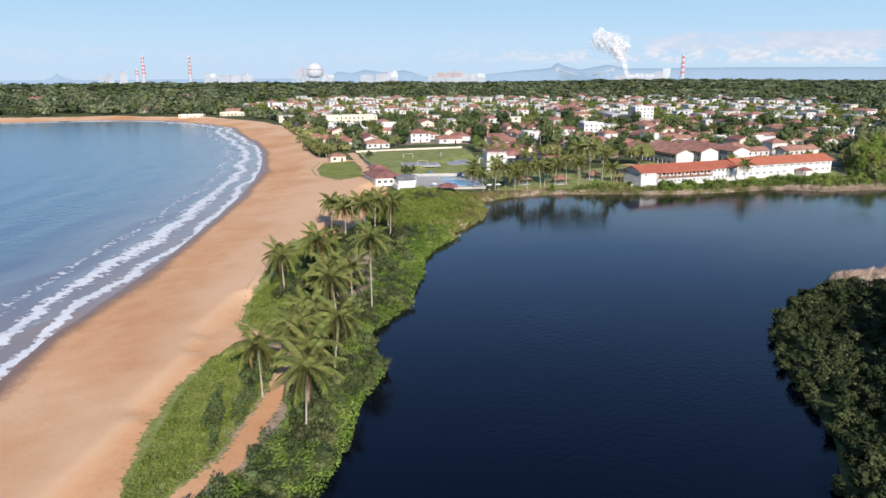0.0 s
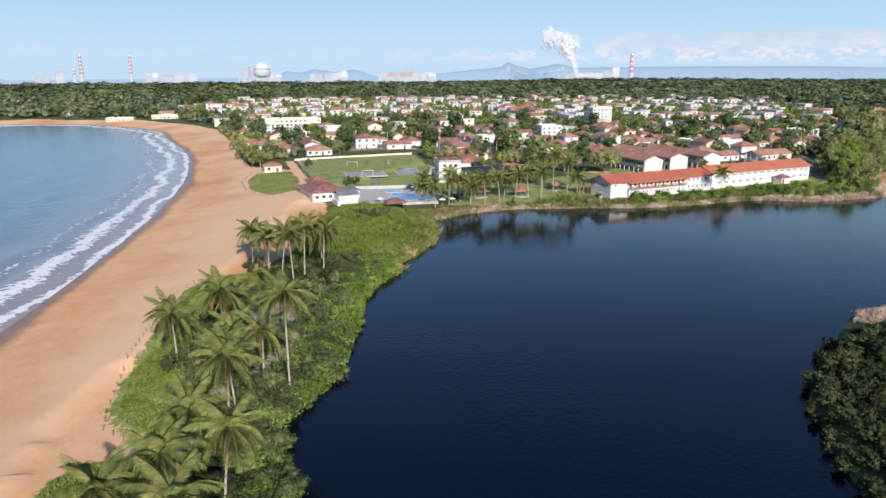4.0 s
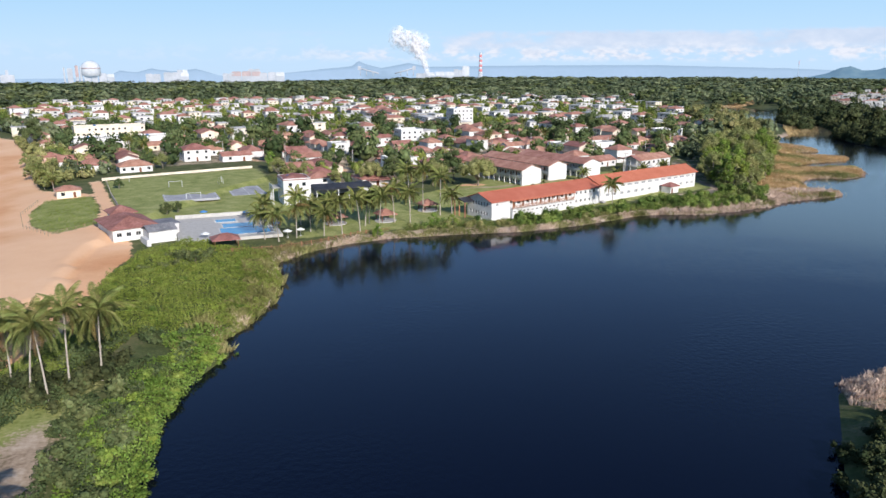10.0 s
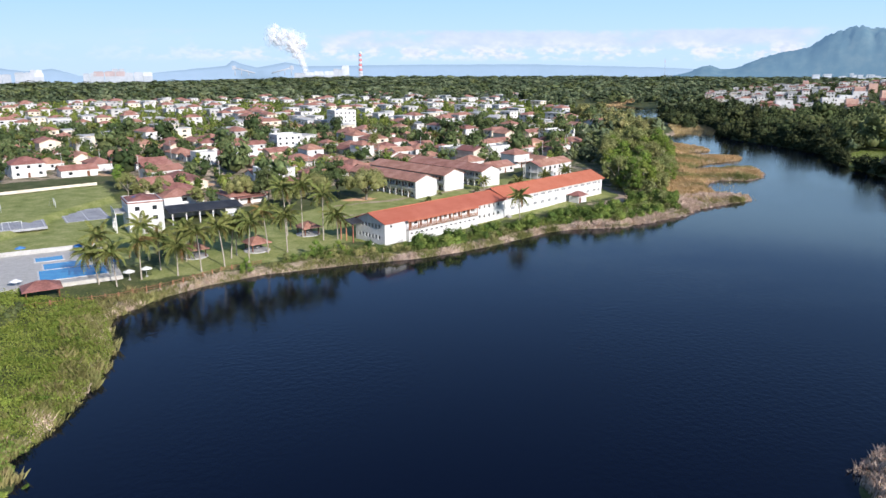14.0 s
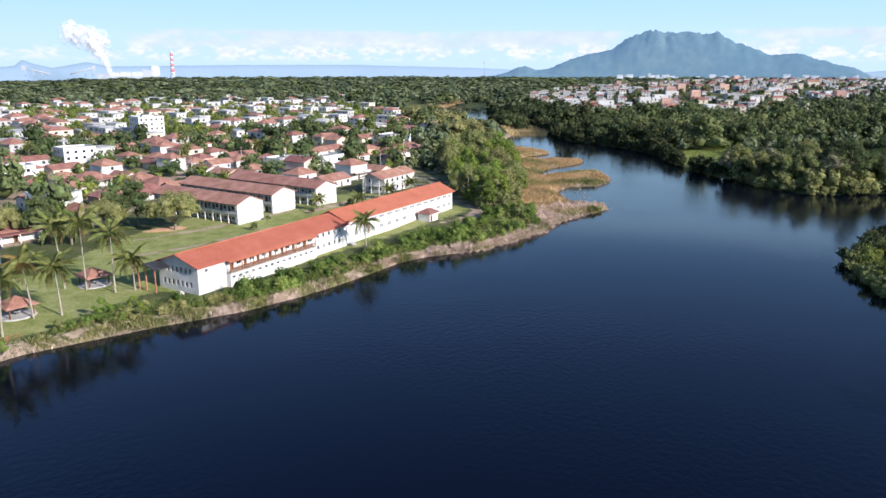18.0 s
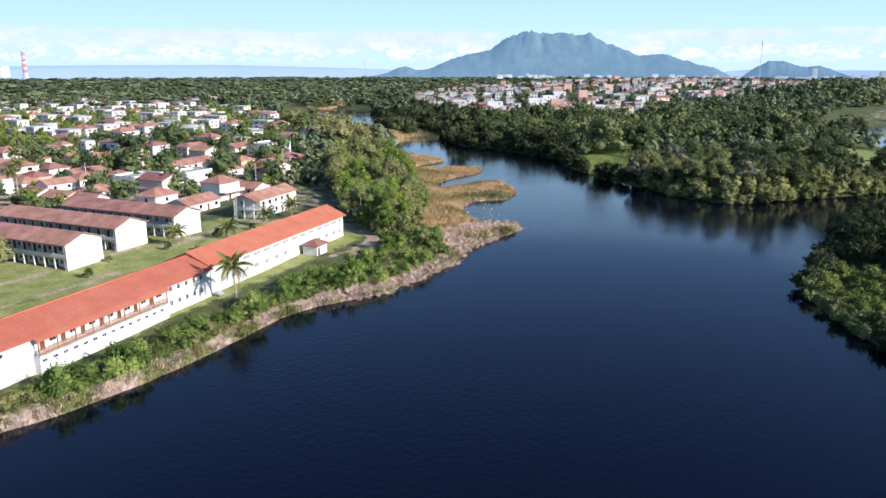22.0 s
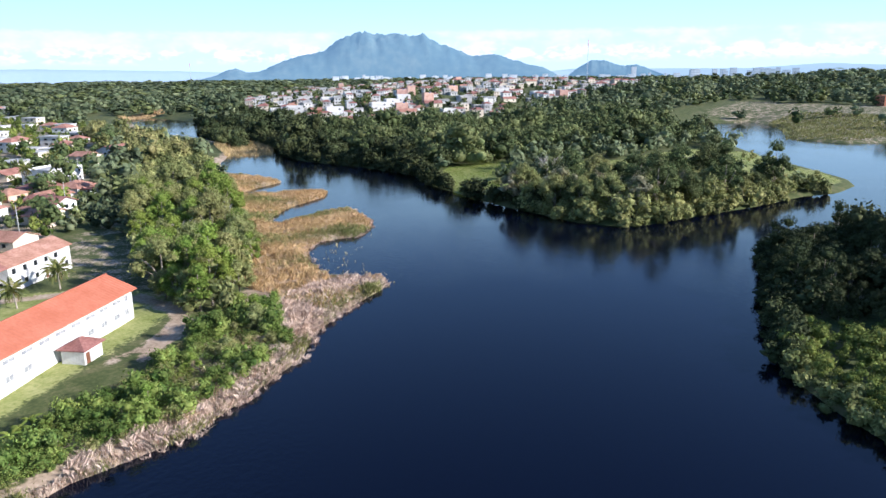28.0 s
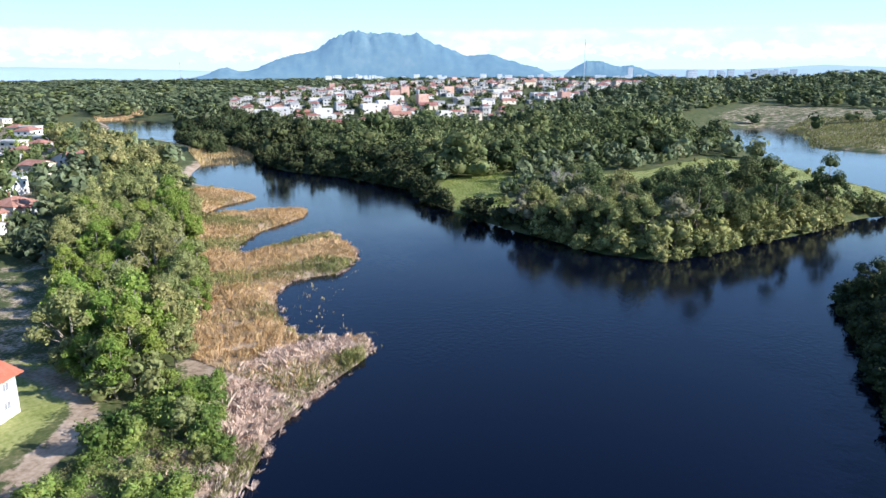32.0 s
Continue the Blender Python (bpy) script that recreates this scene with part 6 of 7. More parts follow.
TREE_WORDS = ["green broadleaf tree with a rounded crown", "tall dark green broadleaf tree", "bushy green broadleaf tree by the water", "bright green broadleaf tree in full leaf", "tall dense dark green tree", "low dark green tree with a dense crown", "tree on the bank, its leaf colour darkened for shade", "tall tree on the bank, its leaf colour darkened for shade", "sparse grey-green tree with bare pale twigs", "broad round-domed green tree on the lawn"]


def plant_tree(x, y, z, k, s, group, label=None):
    t = thing("tree", label or TREE_WORDS[k], "tree", group, pose(x, y, z, 0, 0, vr.uniform(0, 360)) @ Matrix.Diagonal((s, s, s * vr.uniform(0.9, 1.15), 1)))
    a, b_ = new("trunk", TREES[k][0]), new("crown", TREES[k][1])
    a.parent = b_.parent = t
    return t


def scatter(poly, gap, rs, edge=0.0, jitter=0.38):
    p = np.array(poly, float)
    x0_, y0_ = p.min(0)
    x1_, y1_ = p.max(0)
    X, Y = np.meshgrid(np.arange(x0_, x1_, gap), np.arange(y0_, y1_, gap * 0.9))
    X = X + (np.arange(X.shape[0]) % 2)[:, None] * gap * 0.5
    x, y = (a.ravel() + rs.uniform(-jitter, jitter, a.size) * gap for a in (X, Y))
    ok = inside(poly, x, y)
    if edge:
        ok &= reach(poly, x, y, True) > edge
    return x[ok], y[ok]


def clear_of_houses(x, y, add):
    ok = np.ones(len(x), bool)
    for a, b_, r_ in TAKEN:
        ok &= (x - a) ** 2 + (y - b_) ** 2 > (r_ + add) ** 2
    return ok


W_RIVER = [(164, 316), (174, 317), (198, 341), (208, 354), (230, 387), (258, 424), (282, 452), (306, 500), (340, 558), (316, 560), (272, 512), (240, 462), (218, 428), (197, 392), (176, 354), (166, 330)]
W_POINT = [(300, 312), (308, 332), (328, 330), (352, 312), (380, 290), (404, 266), (402, 243), (354, 262), (328, 274), (306, 282)]
W_KNOLL = [(356, 412), (366, 452), (366, 492), (384, 525), (420, 580), (480, 540), (560, 460), (620, 390), (570, 345), (532, 332), (484, 376), (434, 388), (398, 390), (368, 402)]
W_BANK = [(292, 236), (262, 229), (240, 225), (230, 214), (231, 196), (240, 180), (262, 172), (310, 178), (330, 205)]
W_NEAR = [(56, 102), (67, 119.5), (79, 134), (100, 130), (120, 120), (110, 90), (90, 40), (70, 0), (42, 0), (45, 42), (50, 57), (52, 80)]
n_tree = 0
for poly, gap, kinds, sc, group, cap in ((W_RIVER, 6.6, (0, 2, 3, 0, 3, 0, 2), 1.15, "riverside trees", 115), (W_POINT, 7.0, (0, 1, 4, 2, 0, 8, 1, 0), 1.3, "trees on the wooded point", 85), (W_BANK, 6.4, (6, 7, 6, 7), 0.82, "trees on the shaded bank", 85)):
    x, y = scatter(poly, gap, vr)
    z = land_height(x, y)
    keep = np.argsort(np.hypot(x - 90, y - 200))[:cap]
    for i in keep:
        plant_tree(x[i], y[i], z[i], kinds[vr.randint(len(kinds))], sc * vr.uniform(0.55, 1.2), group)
for x, y, k, s in ((68, 341, 9, 1.55), (60, 352, 1, 1.1), (50, 345, 9, 1.2), (40, 337, 9, 1.1), (34, 347, 1, 1.0), (25, 352, 9, 1.1), (10, 350, 2, 0.9), (88, 330, 5, 0.35), (112, 343, 5, 0.3), (96, 340, 2, 0.25), (118, 338, 2, 0.25), (140, 350, 5, 0.3), (-2, 362, 0, 0.8), (-14, 380, 0, 0.9), (-8, 372, 2, 0.9), (-18, 396, 3, 0.8),
                   (128, 348, 5, 0.45), (-74, 352, 5, 0.55), (-47, 300, 5, 0.6), (-44, 303, 5, 0.5), (-68, 408, 0, 0.7), (-96, 418, 2, 0.7), (-110, 372, 2, 0.7), (-118, 388, 0, 0.7), (-104, 366, 5, 0.7), (-124, 410, 0, 0.8), (-136, 434, 2, 0.8), (-160, 520, 1, 1.3), (-168, 540, 0, 0.9)):
    plant_tree(x, y, float(land_height(np.array([float(x)]), np.array([float(y)]))[0]), k, s, "garden trees", None)


def joined(name, parts, material, label, category):
    vs, q4, q3, off = [], [], [], 0
    tones = []
    for v, fs, tone in parts:
        vs.append(v)
        tones.append(np.full(len(v), tone, np.float32))
        q4.append(fs[0] + off)
        q3 += [g[:, :3] + off for g in fs[1:]]
        off += len(v)
    v = np.concatenate(vs).astype(np.float32)
    a4 = np.concatenate(q4).astype(np.int32)
    a3 = np.concatenate(q3).astype(np.int32) if q3 else np.zeros((0, 3), np.int32)
    me = bpy.data.meshes.new(name)
    me.vertices.add(len(v))
    me.vertices.foreach_set("co", v.ravel())
    me.loops.add(a4.size + a3.size)
    me.loops.foreach_set("vertex_index", np.concatenate([a4.ravel(), a3.ravel()]))
    me.polygons.add(len(a4) + len(a3))
    me.polygons.foreach_set("loop_start", np.concatenate([np.arange(0, a4.size, 4), a4.size + np.arange(0, a3.size, 3)]))
    me.update()
    me.attributes.new("tone", "FLOAT", "POINT").data.foreach_set("value", np.concatenate(tones))
    me.materials.append(material)
    return tagged(new(name, me), label, category, kind="stuff")


def core_shape():
    bm = bmesh.new()
    bmesh.ops.create_icosphere(bm, subdivisions=1, radius=0.84)
    v = np.array([q.co[:] for q in bm.verts])
    f = np.array([[q.index for q in g.verts] for g in bm.faces])
    bm.free()
    return v, f


def mid_kinds(rs, n, count, size, iv, fi, lobes_n, rough=0.60):
    out = []
    for k in range(n):
        lobes = [(rs.uniform(-0.55, 0.55), rs.uniform(-0.55, 0.55), rs.uniform(0.6, 1.45), rs.uniform(0.26, 0.60)) for _ in range(lobes_n)] + [(0, 0, 0.5, 0.75)]
        out.append(crown_arrays(lobes, count, size, rs, 0.76, iv, fi, rough))
    return out


ICO0_V, ICO0_F = core_shape()
MID = mid_kinds(vr, 8, 170, 0.15, ICO0_V, ICO0_F, 6)
BUSH = mid_kinds(vr, 8, 330, 0.095, ICO0_V, ICO0_F, 6)
BIG = mid_kinds(vr, 10, 340, 0.10, ICO0_V, ICO0_F, 9)
MID_SMALL = mid_kinds(vr, 8, 80, 0.20, ICO0_V, ICO0_F, 3)
FAR = mid_kinds(vr, 8, 42, 0.25, ICO0_V, ICO0_F, 2, 0.35)


def wood(name, x, y, size, kinds, material, label, z=None, squash=(0.8, 1.15), flat=None):
    z = land_height(x, y) if z is None else z
    parts = []
    for i in range(len(x)):
        v, fs = kinds[vr.randint(len(kinds))]
        a = vr.uniform(0, 6.28)
        c, s = math.cos(a), math.sin(a)
        k = size[i] * vr.uniform(0.75, 1.25)
        h = k * vr.uniform(*squash) if flat is None else min(k, vr.uniform(*flat))
        w = np.stack([(v[:, 0] * c - v[:, 1] * s) * k + x[i], (v[:, 0] * s + v[:, 1] * c) * k + y[i], v[:, 2] * h + z[i]], 1)
        parts.append((w, fs, vr.uniform(-0.42, 0.42)))
    return joined(name, parts, material, label, "woods")


x, y = scatter(W_KNOLL, 9.0, vr)
# most trees near the west shore get the shade-coloured leaf
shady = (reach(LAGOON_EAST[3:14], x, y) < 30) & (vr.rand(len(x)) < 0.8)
for pick, mt, words in ((shady, "leaf_shade", "woods along the lagoon shore, leaf colour darkened for shade"), (~shady, "leaf_dark", "dense dark green woods on the point across the lagoon")):
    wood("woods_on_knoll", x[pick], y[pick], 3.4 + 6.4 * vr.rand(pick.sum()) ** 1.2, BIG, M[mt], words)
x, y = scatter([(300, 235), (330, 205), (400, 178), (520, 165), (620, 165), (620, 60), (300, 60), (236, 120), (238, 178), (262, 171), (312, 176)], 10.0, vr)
wood("woods_on_bank", x, y, vr.uniform(5.0, 8.5, len(x)), BIG, M["leaf_shade"], "woods on the lagoon bank, leaf colour darkened for shade")
# trees out of view, added so that their shadows fall on the scrub
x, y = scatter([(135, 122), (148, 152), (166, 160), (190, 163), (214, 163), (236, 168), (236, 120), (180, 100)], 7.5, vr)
wood("woods_on_bank", x, y, vr.uniform(5.0, 7.5, len(x)), MID, M["leaf_shade"], "trees out of view that shade the low scrub of the bank")
# trees out of view, added to cast shade over the near thicket
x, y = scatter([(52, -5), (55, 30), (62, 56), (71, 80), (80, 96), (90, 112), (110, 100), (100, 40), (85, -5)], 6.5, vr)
wood("woods_on_bank", x, y, vr.uniform(4.6, 6.6, len(x)), BIG, M["leaf_shade"], "trees out of view that shade the near thicket")
# the near thicket has its shade put into the leaf colour
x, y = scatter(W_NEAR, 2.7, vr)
wood("thicket", x, y, vr.uniform(0.8, 2.1, len(x)), MID, M["leaf_shade"], "green thicket on the lagoon shore, leaf colour darkened for shade", squash=(0.5, 0.9))
x, y = scatter([(376, 574), (436, 690), (480, 720), (540, 790), (560, 800), (478, 590), (430, 604)], 8.5, vr)
wood("woods_upstream", x, y, vr.uniform(4.0, 7.0, len(x)), BIG, M["leaf_shade"], "dense woods along the upper channel")
x, y = scatter([(312, 530), (345, 562), (400, 640), (412, 720), (430, 790), (380, 760), (330, 640), (290, 560)], 8.5, vr)
ok = (reach(LAGOON_NORTH[34:], x, y) > 38) | (x < 350)
x, y = x[ok], y[ok]
wood("woods_by_channel", x, y, vr.uniform(3.6, 6.4, len(x)), BIG, M["leaf"], "green woods along the channel")
# bushes that hang over the water along the wooded shores
def shore_points(line, per_m, lo, hi, left):
    xs_, ys_ = [], []
    for (xa, ya), (xb, yb) in zip(line, line[1:]):
        ln = math.hypot(xb - xa, yb - ya)
        n = max(1, int(ln * per_m))
        u, o_ = vr.rand(n), vr.uniform(lo, hi, n) * (1 if left else -1)
        xs_.append(xa + (xb - xa) * u - (yb - ya) / ln * o_)
        ys_.append(ya + (yb - ya) * u + (xb - xa) / ln * o_)
    return np.concatenate(xs_), np.concatenate(ys_)


x, y = shore_points(LAGOON_EAST[2:29], 0.75, -1.4, 6.0, True)
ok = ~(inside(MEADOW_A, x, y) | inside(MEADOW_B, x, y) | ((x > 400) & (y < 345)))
# bushes beyond y 318 get the shade-coloured leaf
for pick, mt, words in ((ok & (y <= 318), "leaf", "green bushes overhanging the water on the wooded point"), (ok & (y > 318), "leaf_shade", "bushes overhanging the shore, leaf colour darkened for shade")):
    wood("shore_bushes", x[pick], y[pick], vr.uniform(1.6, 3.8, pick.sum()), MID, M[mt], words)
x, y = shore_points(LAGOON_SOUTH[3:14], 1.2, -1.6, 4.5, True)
# lit and shade-coloured bushes, parted by y
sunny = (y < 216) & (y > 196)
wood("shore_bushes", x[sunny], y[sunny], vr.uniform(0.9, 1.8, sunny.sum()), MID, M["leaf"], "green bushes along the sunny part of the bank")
wood("shore_bushes", x[~sunny], y[~sunny], vr.uniform(1.2, 2.6, (~sunny).sum()), MID, M["leaf_shade"], "bushes along the bank, leaf colour darkened for shade")
x, y = scatter([(226, 222), (212, 218), (196, 207), (184, 192), (172, 180), (158, 173), (150, 158), (180, 150), (215, 160), (236, 180), (230, 212)], 3.0, vr)
mx, my = scatter(MEADOW_B, 9.0, vr, 2.0)
ok = vr.rand(len(mx)) < 0.5
wood("meadow_bushes", mx[ok], my[ok], vr.uniform(0.7, 1.8, ok.sum()), MID, M["leaf"], "scattered green bushes in the meadow")
wood("low_scrub", x, y, vr.uniform(0.9, 2.1, len(x)), BUSH, M["leaf_bank"], "low green scrub on the sunny side of the bank")
x, y = shore_points(LAGOON_SOUTH[13:], 1.8, -0.8, 10.0, True)
ok = (y > -30) & (y < 128)
wood("shore_bushes", x[ok], y[ok], vr.uniform(0.8, 1.6, ok.sum()), MID, M["leaf_shade"], "olive bushes along the near shore, leaf colour darkened for shade")
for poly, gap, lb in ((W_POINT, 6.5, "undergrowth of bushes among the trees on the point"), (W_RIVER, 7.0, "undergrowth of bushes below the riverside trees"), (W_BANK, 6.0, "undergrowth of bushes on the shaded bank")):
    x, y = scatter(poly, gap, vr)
    wood("undergrowth", x, y, vr.uniform(1.6, 3.4, len(x)), MID, M["leaf_shade" if poly is W_BANK else "leaf"], lb)
x, y = scatter([(-104, 356), (-122, 400), (-138, 454), (-158, 495), (-190, 570), (-176, 580), (-140, 500), (-112, 440), (-92, 385)], 6.0, vr)
wood("beach_scrub", x, y, vr.uniform(1.6, 3.6, len(x)), MID_SMALL, M["leaf"], "green trees and scrub behind the beach")
# gardens between the houses
x, y = scatter(TOWN, 10.0, vr)
ok = clear_of_houses(x, y, -1.0) & (vr.rand(len(x)) < 0.85)
x, y = x[ok], y[ok]
big = vr.rand(len(x)) < 0.5
big &= y < 640
wood("garden_trees", x[big], y[big], 2.4 + 4.2 * vr.rand(big.sum()) ** 1.5, MID, M["leaf_dark"], "dense garden trees between the town houses")
wood("garden_trees", x[~big], y[~big], vr.uniform(1.8, 3.6, (~big).sum()), MID_SMALL, M["leaf_bank"], "green garden trees between the town houses")
x, y = scatter(TOWN_EAST, 13, vr)
ok = clear_of_houses(x, y, -1.5) & (vr.rand(len(x)) < 0.6)
wood("garden_trees", x[ok], y[ok], vr.uniform(2.0, 4.4, ok.sum()), MID_SMALL, M["leaf_dark"], "garden trees between far houses")

# woods out to the horizon
az, rr = [], []
rad = 330.0
while rad < 4300:
    gap = 0.023 if rad < 1300 else 0.031
    n = int(2.75 / gap)
    az += list(-0.95 + 2.75 * (np.arange(n) + vr.rand(n)) / n)
    rr += [rad * (1 + vr.uniform(-0.012, 0.012)) for _ in range(n)]
    rad *= 1 + gap
az, rr = np.array(az), np.array(rr)
x, y = 60 + np.sin(az) * rr, 100 + np.cos(az) * rr
d_lag, d_sea = -signed(LAGOON, x, y), -signed(VEG_POLY, x, y)
ok = (d_lag > 8) & (d_sea > 10) & clear_of_houses(x, y, 1.0)
for p in (TOWN, TOWN_EAST, [(900, 560), (1500, 600), (1500, 1000), (1000, 1000)], W_KNOLL, W_POINT, W_RIVER, W_BANK, LAWN_SCHOOL, LAWN_CLUB, MEADOW_A, MEADOW_B, MARSH):
    ok &= ~inside(p, x, y)
ok &= ~((reach(LAGOON_NORTH[34:], x, y) < 40) & (x > 350) & (y > 560))
ok &= ~((x < 190) & (y < 440) & (y > 200) & (x > -90)) & ~((x > 590) & (x < 880) & (y > 200) & (y < 420) & (vr.rand(len(x)) < 0.97))
x, y, rr = x[ok], y[ok], rr[ok]
kind_n = vr.rand(len(x))
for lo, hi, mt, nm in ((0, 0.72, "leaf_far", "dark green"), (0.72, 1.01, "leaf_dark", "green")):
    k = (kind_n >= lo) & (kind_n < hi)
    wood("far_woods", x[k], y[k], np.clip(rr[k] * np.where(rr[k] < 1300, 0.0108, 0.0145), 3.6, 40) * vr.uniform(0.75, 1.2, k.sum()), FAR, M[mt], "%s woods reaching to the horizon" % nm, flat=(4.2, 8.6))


# ---- palms ----
def frond_mesh(seed, length, droop, material):
    """A feather palm leaf: arched midrib with two rows of narrow leaflets."""
    rs = np.random.RandomState(seed)
    n = 30
    pts = []
    for i in range(n + 1):
        u = i / n
        pts.append(np.array([length * (u - 0.16 * u * u * droop), 0.0, length * (0.34 * u - (0.30 + 0.36 * droop) * u * u)]))
    v, q = [], []
    for i in range(1, n + 1):
        u = i / n
        t = pts[i] - pts[i - 1]
        t /= np.linalg.norm(t)
        ln = length * 0.23 * (math.sin(math.pi * min(1, u * 0.86 + 0.14)) ** 0.6) * rs.uniform(0.85, 1.1)
        for s in (-1, 1):
            d = np.array([t[0] * 0.55, s * 0.80, t[2] * 0.55 - 0.28 - 0.3 * rs.rand() * droop])
            w = 0.046 * length / 4
            a = pts[i]
            k = len(v)
            v += [a - t * w, a + t * w, a + d * ln * 0.6 + t * w * 0.9, a + d * ln + np.array([0, 0, -0.22 * ln])]
            q.append((k, k + 1, k + 2, k + 3))
    for i in range(n):
        k = len(v)
        w = 0.05 * (1 - 0.8 * i / n)
        v += [pts[i] + (0, -w, 0.02), pts[i] + (0, w, 0.02), pts[i + 1] + (0, w * 0.8, 0.02), pts[i + 1] + (0, -w * 0.8, 0.02)]
        q.append((k, k + 1, k + 2, k + 3))
    return mesh_of("frond", np.array(v), np.array(q), [material])


FRONDS = [frond_mesh(1, 4.8, 0.55, M["palm_leaf"]), frond_mesh(2, 5.2, 1.0, M["palm_leaf"]), frond_mesh(3, 5.0, 1.35, M["palm_leaf"]), frond_mesh(4, 4.2, 1.7, M["palm_dry"])]
NUTS = None


def palm(x, y, h, group, label, seed, yellow=False, z=None, s=1.0):
    global NUTS
    r = random.Random(seed)
    z = float(land_height(np.array([float(x)]), np.array([float(y)]))[0]) if z is None else z
    t = thing("coconut_palm", label, "palm tree", group, pose(x, y, z, 0, 0, r.uniform(0, 360)))
    lean = r.uniform(0.02, 0.14) * h if h < 15 else 0.2
    pts = [(lean * (u ** 1.6), 0, -0.6 + (h + 0.6) * u) for u in (0, 0.06, 0.2, 0.4, 0.6, 0.8, 0.95, 1.0)]
    part("trunk", tube(pts, [0.30, 0.22, 0.17, 0.15, 0.14, 0.13, 0.15, 0.10], 8), M["palm_trunk"], t)
    n = r.randint(19, 25)
    for i in range(n):
        lift = 62 - 105 * (i / n) ** 0.9
        f = new("frond", FRONDS[3] if (i >= n - 2 or (yellow and i % 3 == 0)) else FRONDS[0 if lift > 35 else 1 if lift > 0 else 2])
        f.parent = t
        f.matrix_basis = Matrix.Translation((lean, 0, h)) @ Matrix.Rotation(radians(i * 137.5 + r.uniform(-12, 12)), 4, "Z") @ Matrix.Rotation(radians(-lift), 4, "Y") @ Matrix.Diagonal((s * r.uniform(0.85, 1.1), s, s, 1))
    if NUTS is None:
        bm = bmesh.new()
        for k in range(7):
            a = k * 0.9
            bmesh.ops.create_icosphere(bm, subdivisions=1, radius=0.16, matrix=Matrix.Translation((0.3 * math.cos(a), 0.3 * math.sin(a), -0.25 - 0.12 * (k % 3))))
        NUTS = bpy.data.meshes.new("coconut_cluster")
        bm.to_mesh(NUTS)
        bm.free()
        NUTS.materials.append(M["palm_dry"])
    c = new("coconut_cluster", NUTS)
    c.parent = t
    c.location = (lean, 0, h)
    return t


SPIT_PALMS = [(-25.5, 47, 11), (-28, 57, 10), (-31, 64, 11), (-27, 70, 10), (-33, 77, 9), (-30, 86, 12), (-34, 94, 10), (-26.1, 99.5, 17), (-31, 103, 9), (-41, 115, 12), (-48, 111, 9), (-40, 121, 9), (-34, 171, 9),
              (-37, 163, 13), (-38.5, 158, 12.5), (-42, 161, 12), (-52, 172, 10), (-33, 166, 12), (-46, 165, 10), (-36, 60, 9), (-37, 108, 8)]
for i, (x, y, h) in enumerate(SPIT_PALMS):
    palm(x, y, h, "palms on the sand spit", "tall coconut palm with a slender pale trunk on the spit" if h > 14 else "coconut palm with arching green fronds on the spit", 200 + i, s=1.15)
LAWN_PALMS = [(9.4, 266, 10), (15, 269, 10), (21, 270.6, 10.5), (17, 276, 9), (4, 264, 7), (18.5, 278.5, 8), (26.6, 278, 11), (31.5, 277, 10), (38, 293, 15), (43, 287.5, 13), (47, 287, 7), (-4, 263, 9), (-9, 259, 8), (-13, 262, 7.5),
              (0, 270, 8), (34, 296, 14), (-15, 277, 8), (-3, 280, 9), (6, 277, 8)]
for i, (x, y, h) in enumerate(LAWN_PALMS):
    palm(x, y, h, "palms on the lawn", "yellowing coconut palm on the lawn" if i in (6, 11) else "coconut palm with green fronds on the lawn", 300 + i, yellow=i in (6, 11), s=1.1)
palm(105.8, 291.0, 8.5, "", "coconut palm in front of the school wing", 341)
for i in range(26):
    x, y = vr.uniform(-100, 260), vr.uniform(380, 620)
    if inside(TOWN, np.array([x]), np.array([y]))[0] and clear_of_houses(np.array([x]), np.array([y]), -2.0)[0]:
        palm(x, y, vr.uniform(6, 10), "town palms", "coconut palm among the town houses", 400 + i, s=0.85)
for x, y, h in ((-104, 360, 6), (-98, 352, 5), (-112, 380, 6), (130, 345, 3.5), (158, 358, 4.5), (146, 352, 4), (116, 346, 4)):
    palm(x, y, h, "garden palms", "short young coconut palm with broad fronds", int(900 + x), s=0.8)

# bushes round the feet of the palms, the shade put into their leaf colour
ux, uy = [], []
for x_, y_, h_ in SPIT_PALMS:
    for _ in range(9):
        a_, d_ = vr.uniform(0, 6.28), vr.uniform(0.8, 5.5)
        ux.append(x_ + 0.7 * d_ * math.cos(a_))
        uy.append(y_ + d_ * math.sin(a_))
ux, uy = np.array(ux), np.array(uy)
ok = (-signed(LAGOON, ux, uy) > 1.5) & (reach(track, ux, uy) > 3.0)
wood("palm_bushes", ux[ok], uy[ok], vr.uniform(0.8, 1.9, ok.sum()), MID, M["leaf_shade"], "green bushes round the palm trunks, leaf colour darkened for shade")

# ---- scrub, reeds and grass ----
def carpet(name, x, y, top, size, material, label, category, layers=(0.25, 1.0), narrow=0.6, up=0.8):
    """Leafy ground cover: blades at uneven heights up to top over the ground."""
    z = land_height(x, y) + top * vr.uniform(layers[0], layers[1], len(x))
    nrm = np.stack([vr.normal(size=len(x)) * 0.6, vr.normal(size=len(x)) * 0.6, np.full(len(x), up)], 1)
    v, f = leaves(np.stack([x, y, z], 1), nrm, size, vr, narrow)
    return tagged(new(name, mesh_of(name, v, f, [material])), label, category, kind="stuff")


def sprinkle(poly, n, rs=vr):
    p = np.array(poly, float)
    lo, hi = p.min(0), p.max(0)
    x, y = rs.uniform(lo[0], hi[0], n), rs.uniform(lo[1], hi[1], n)
    ok = inside(poly, x, y)
    return x[ok], y[ok]


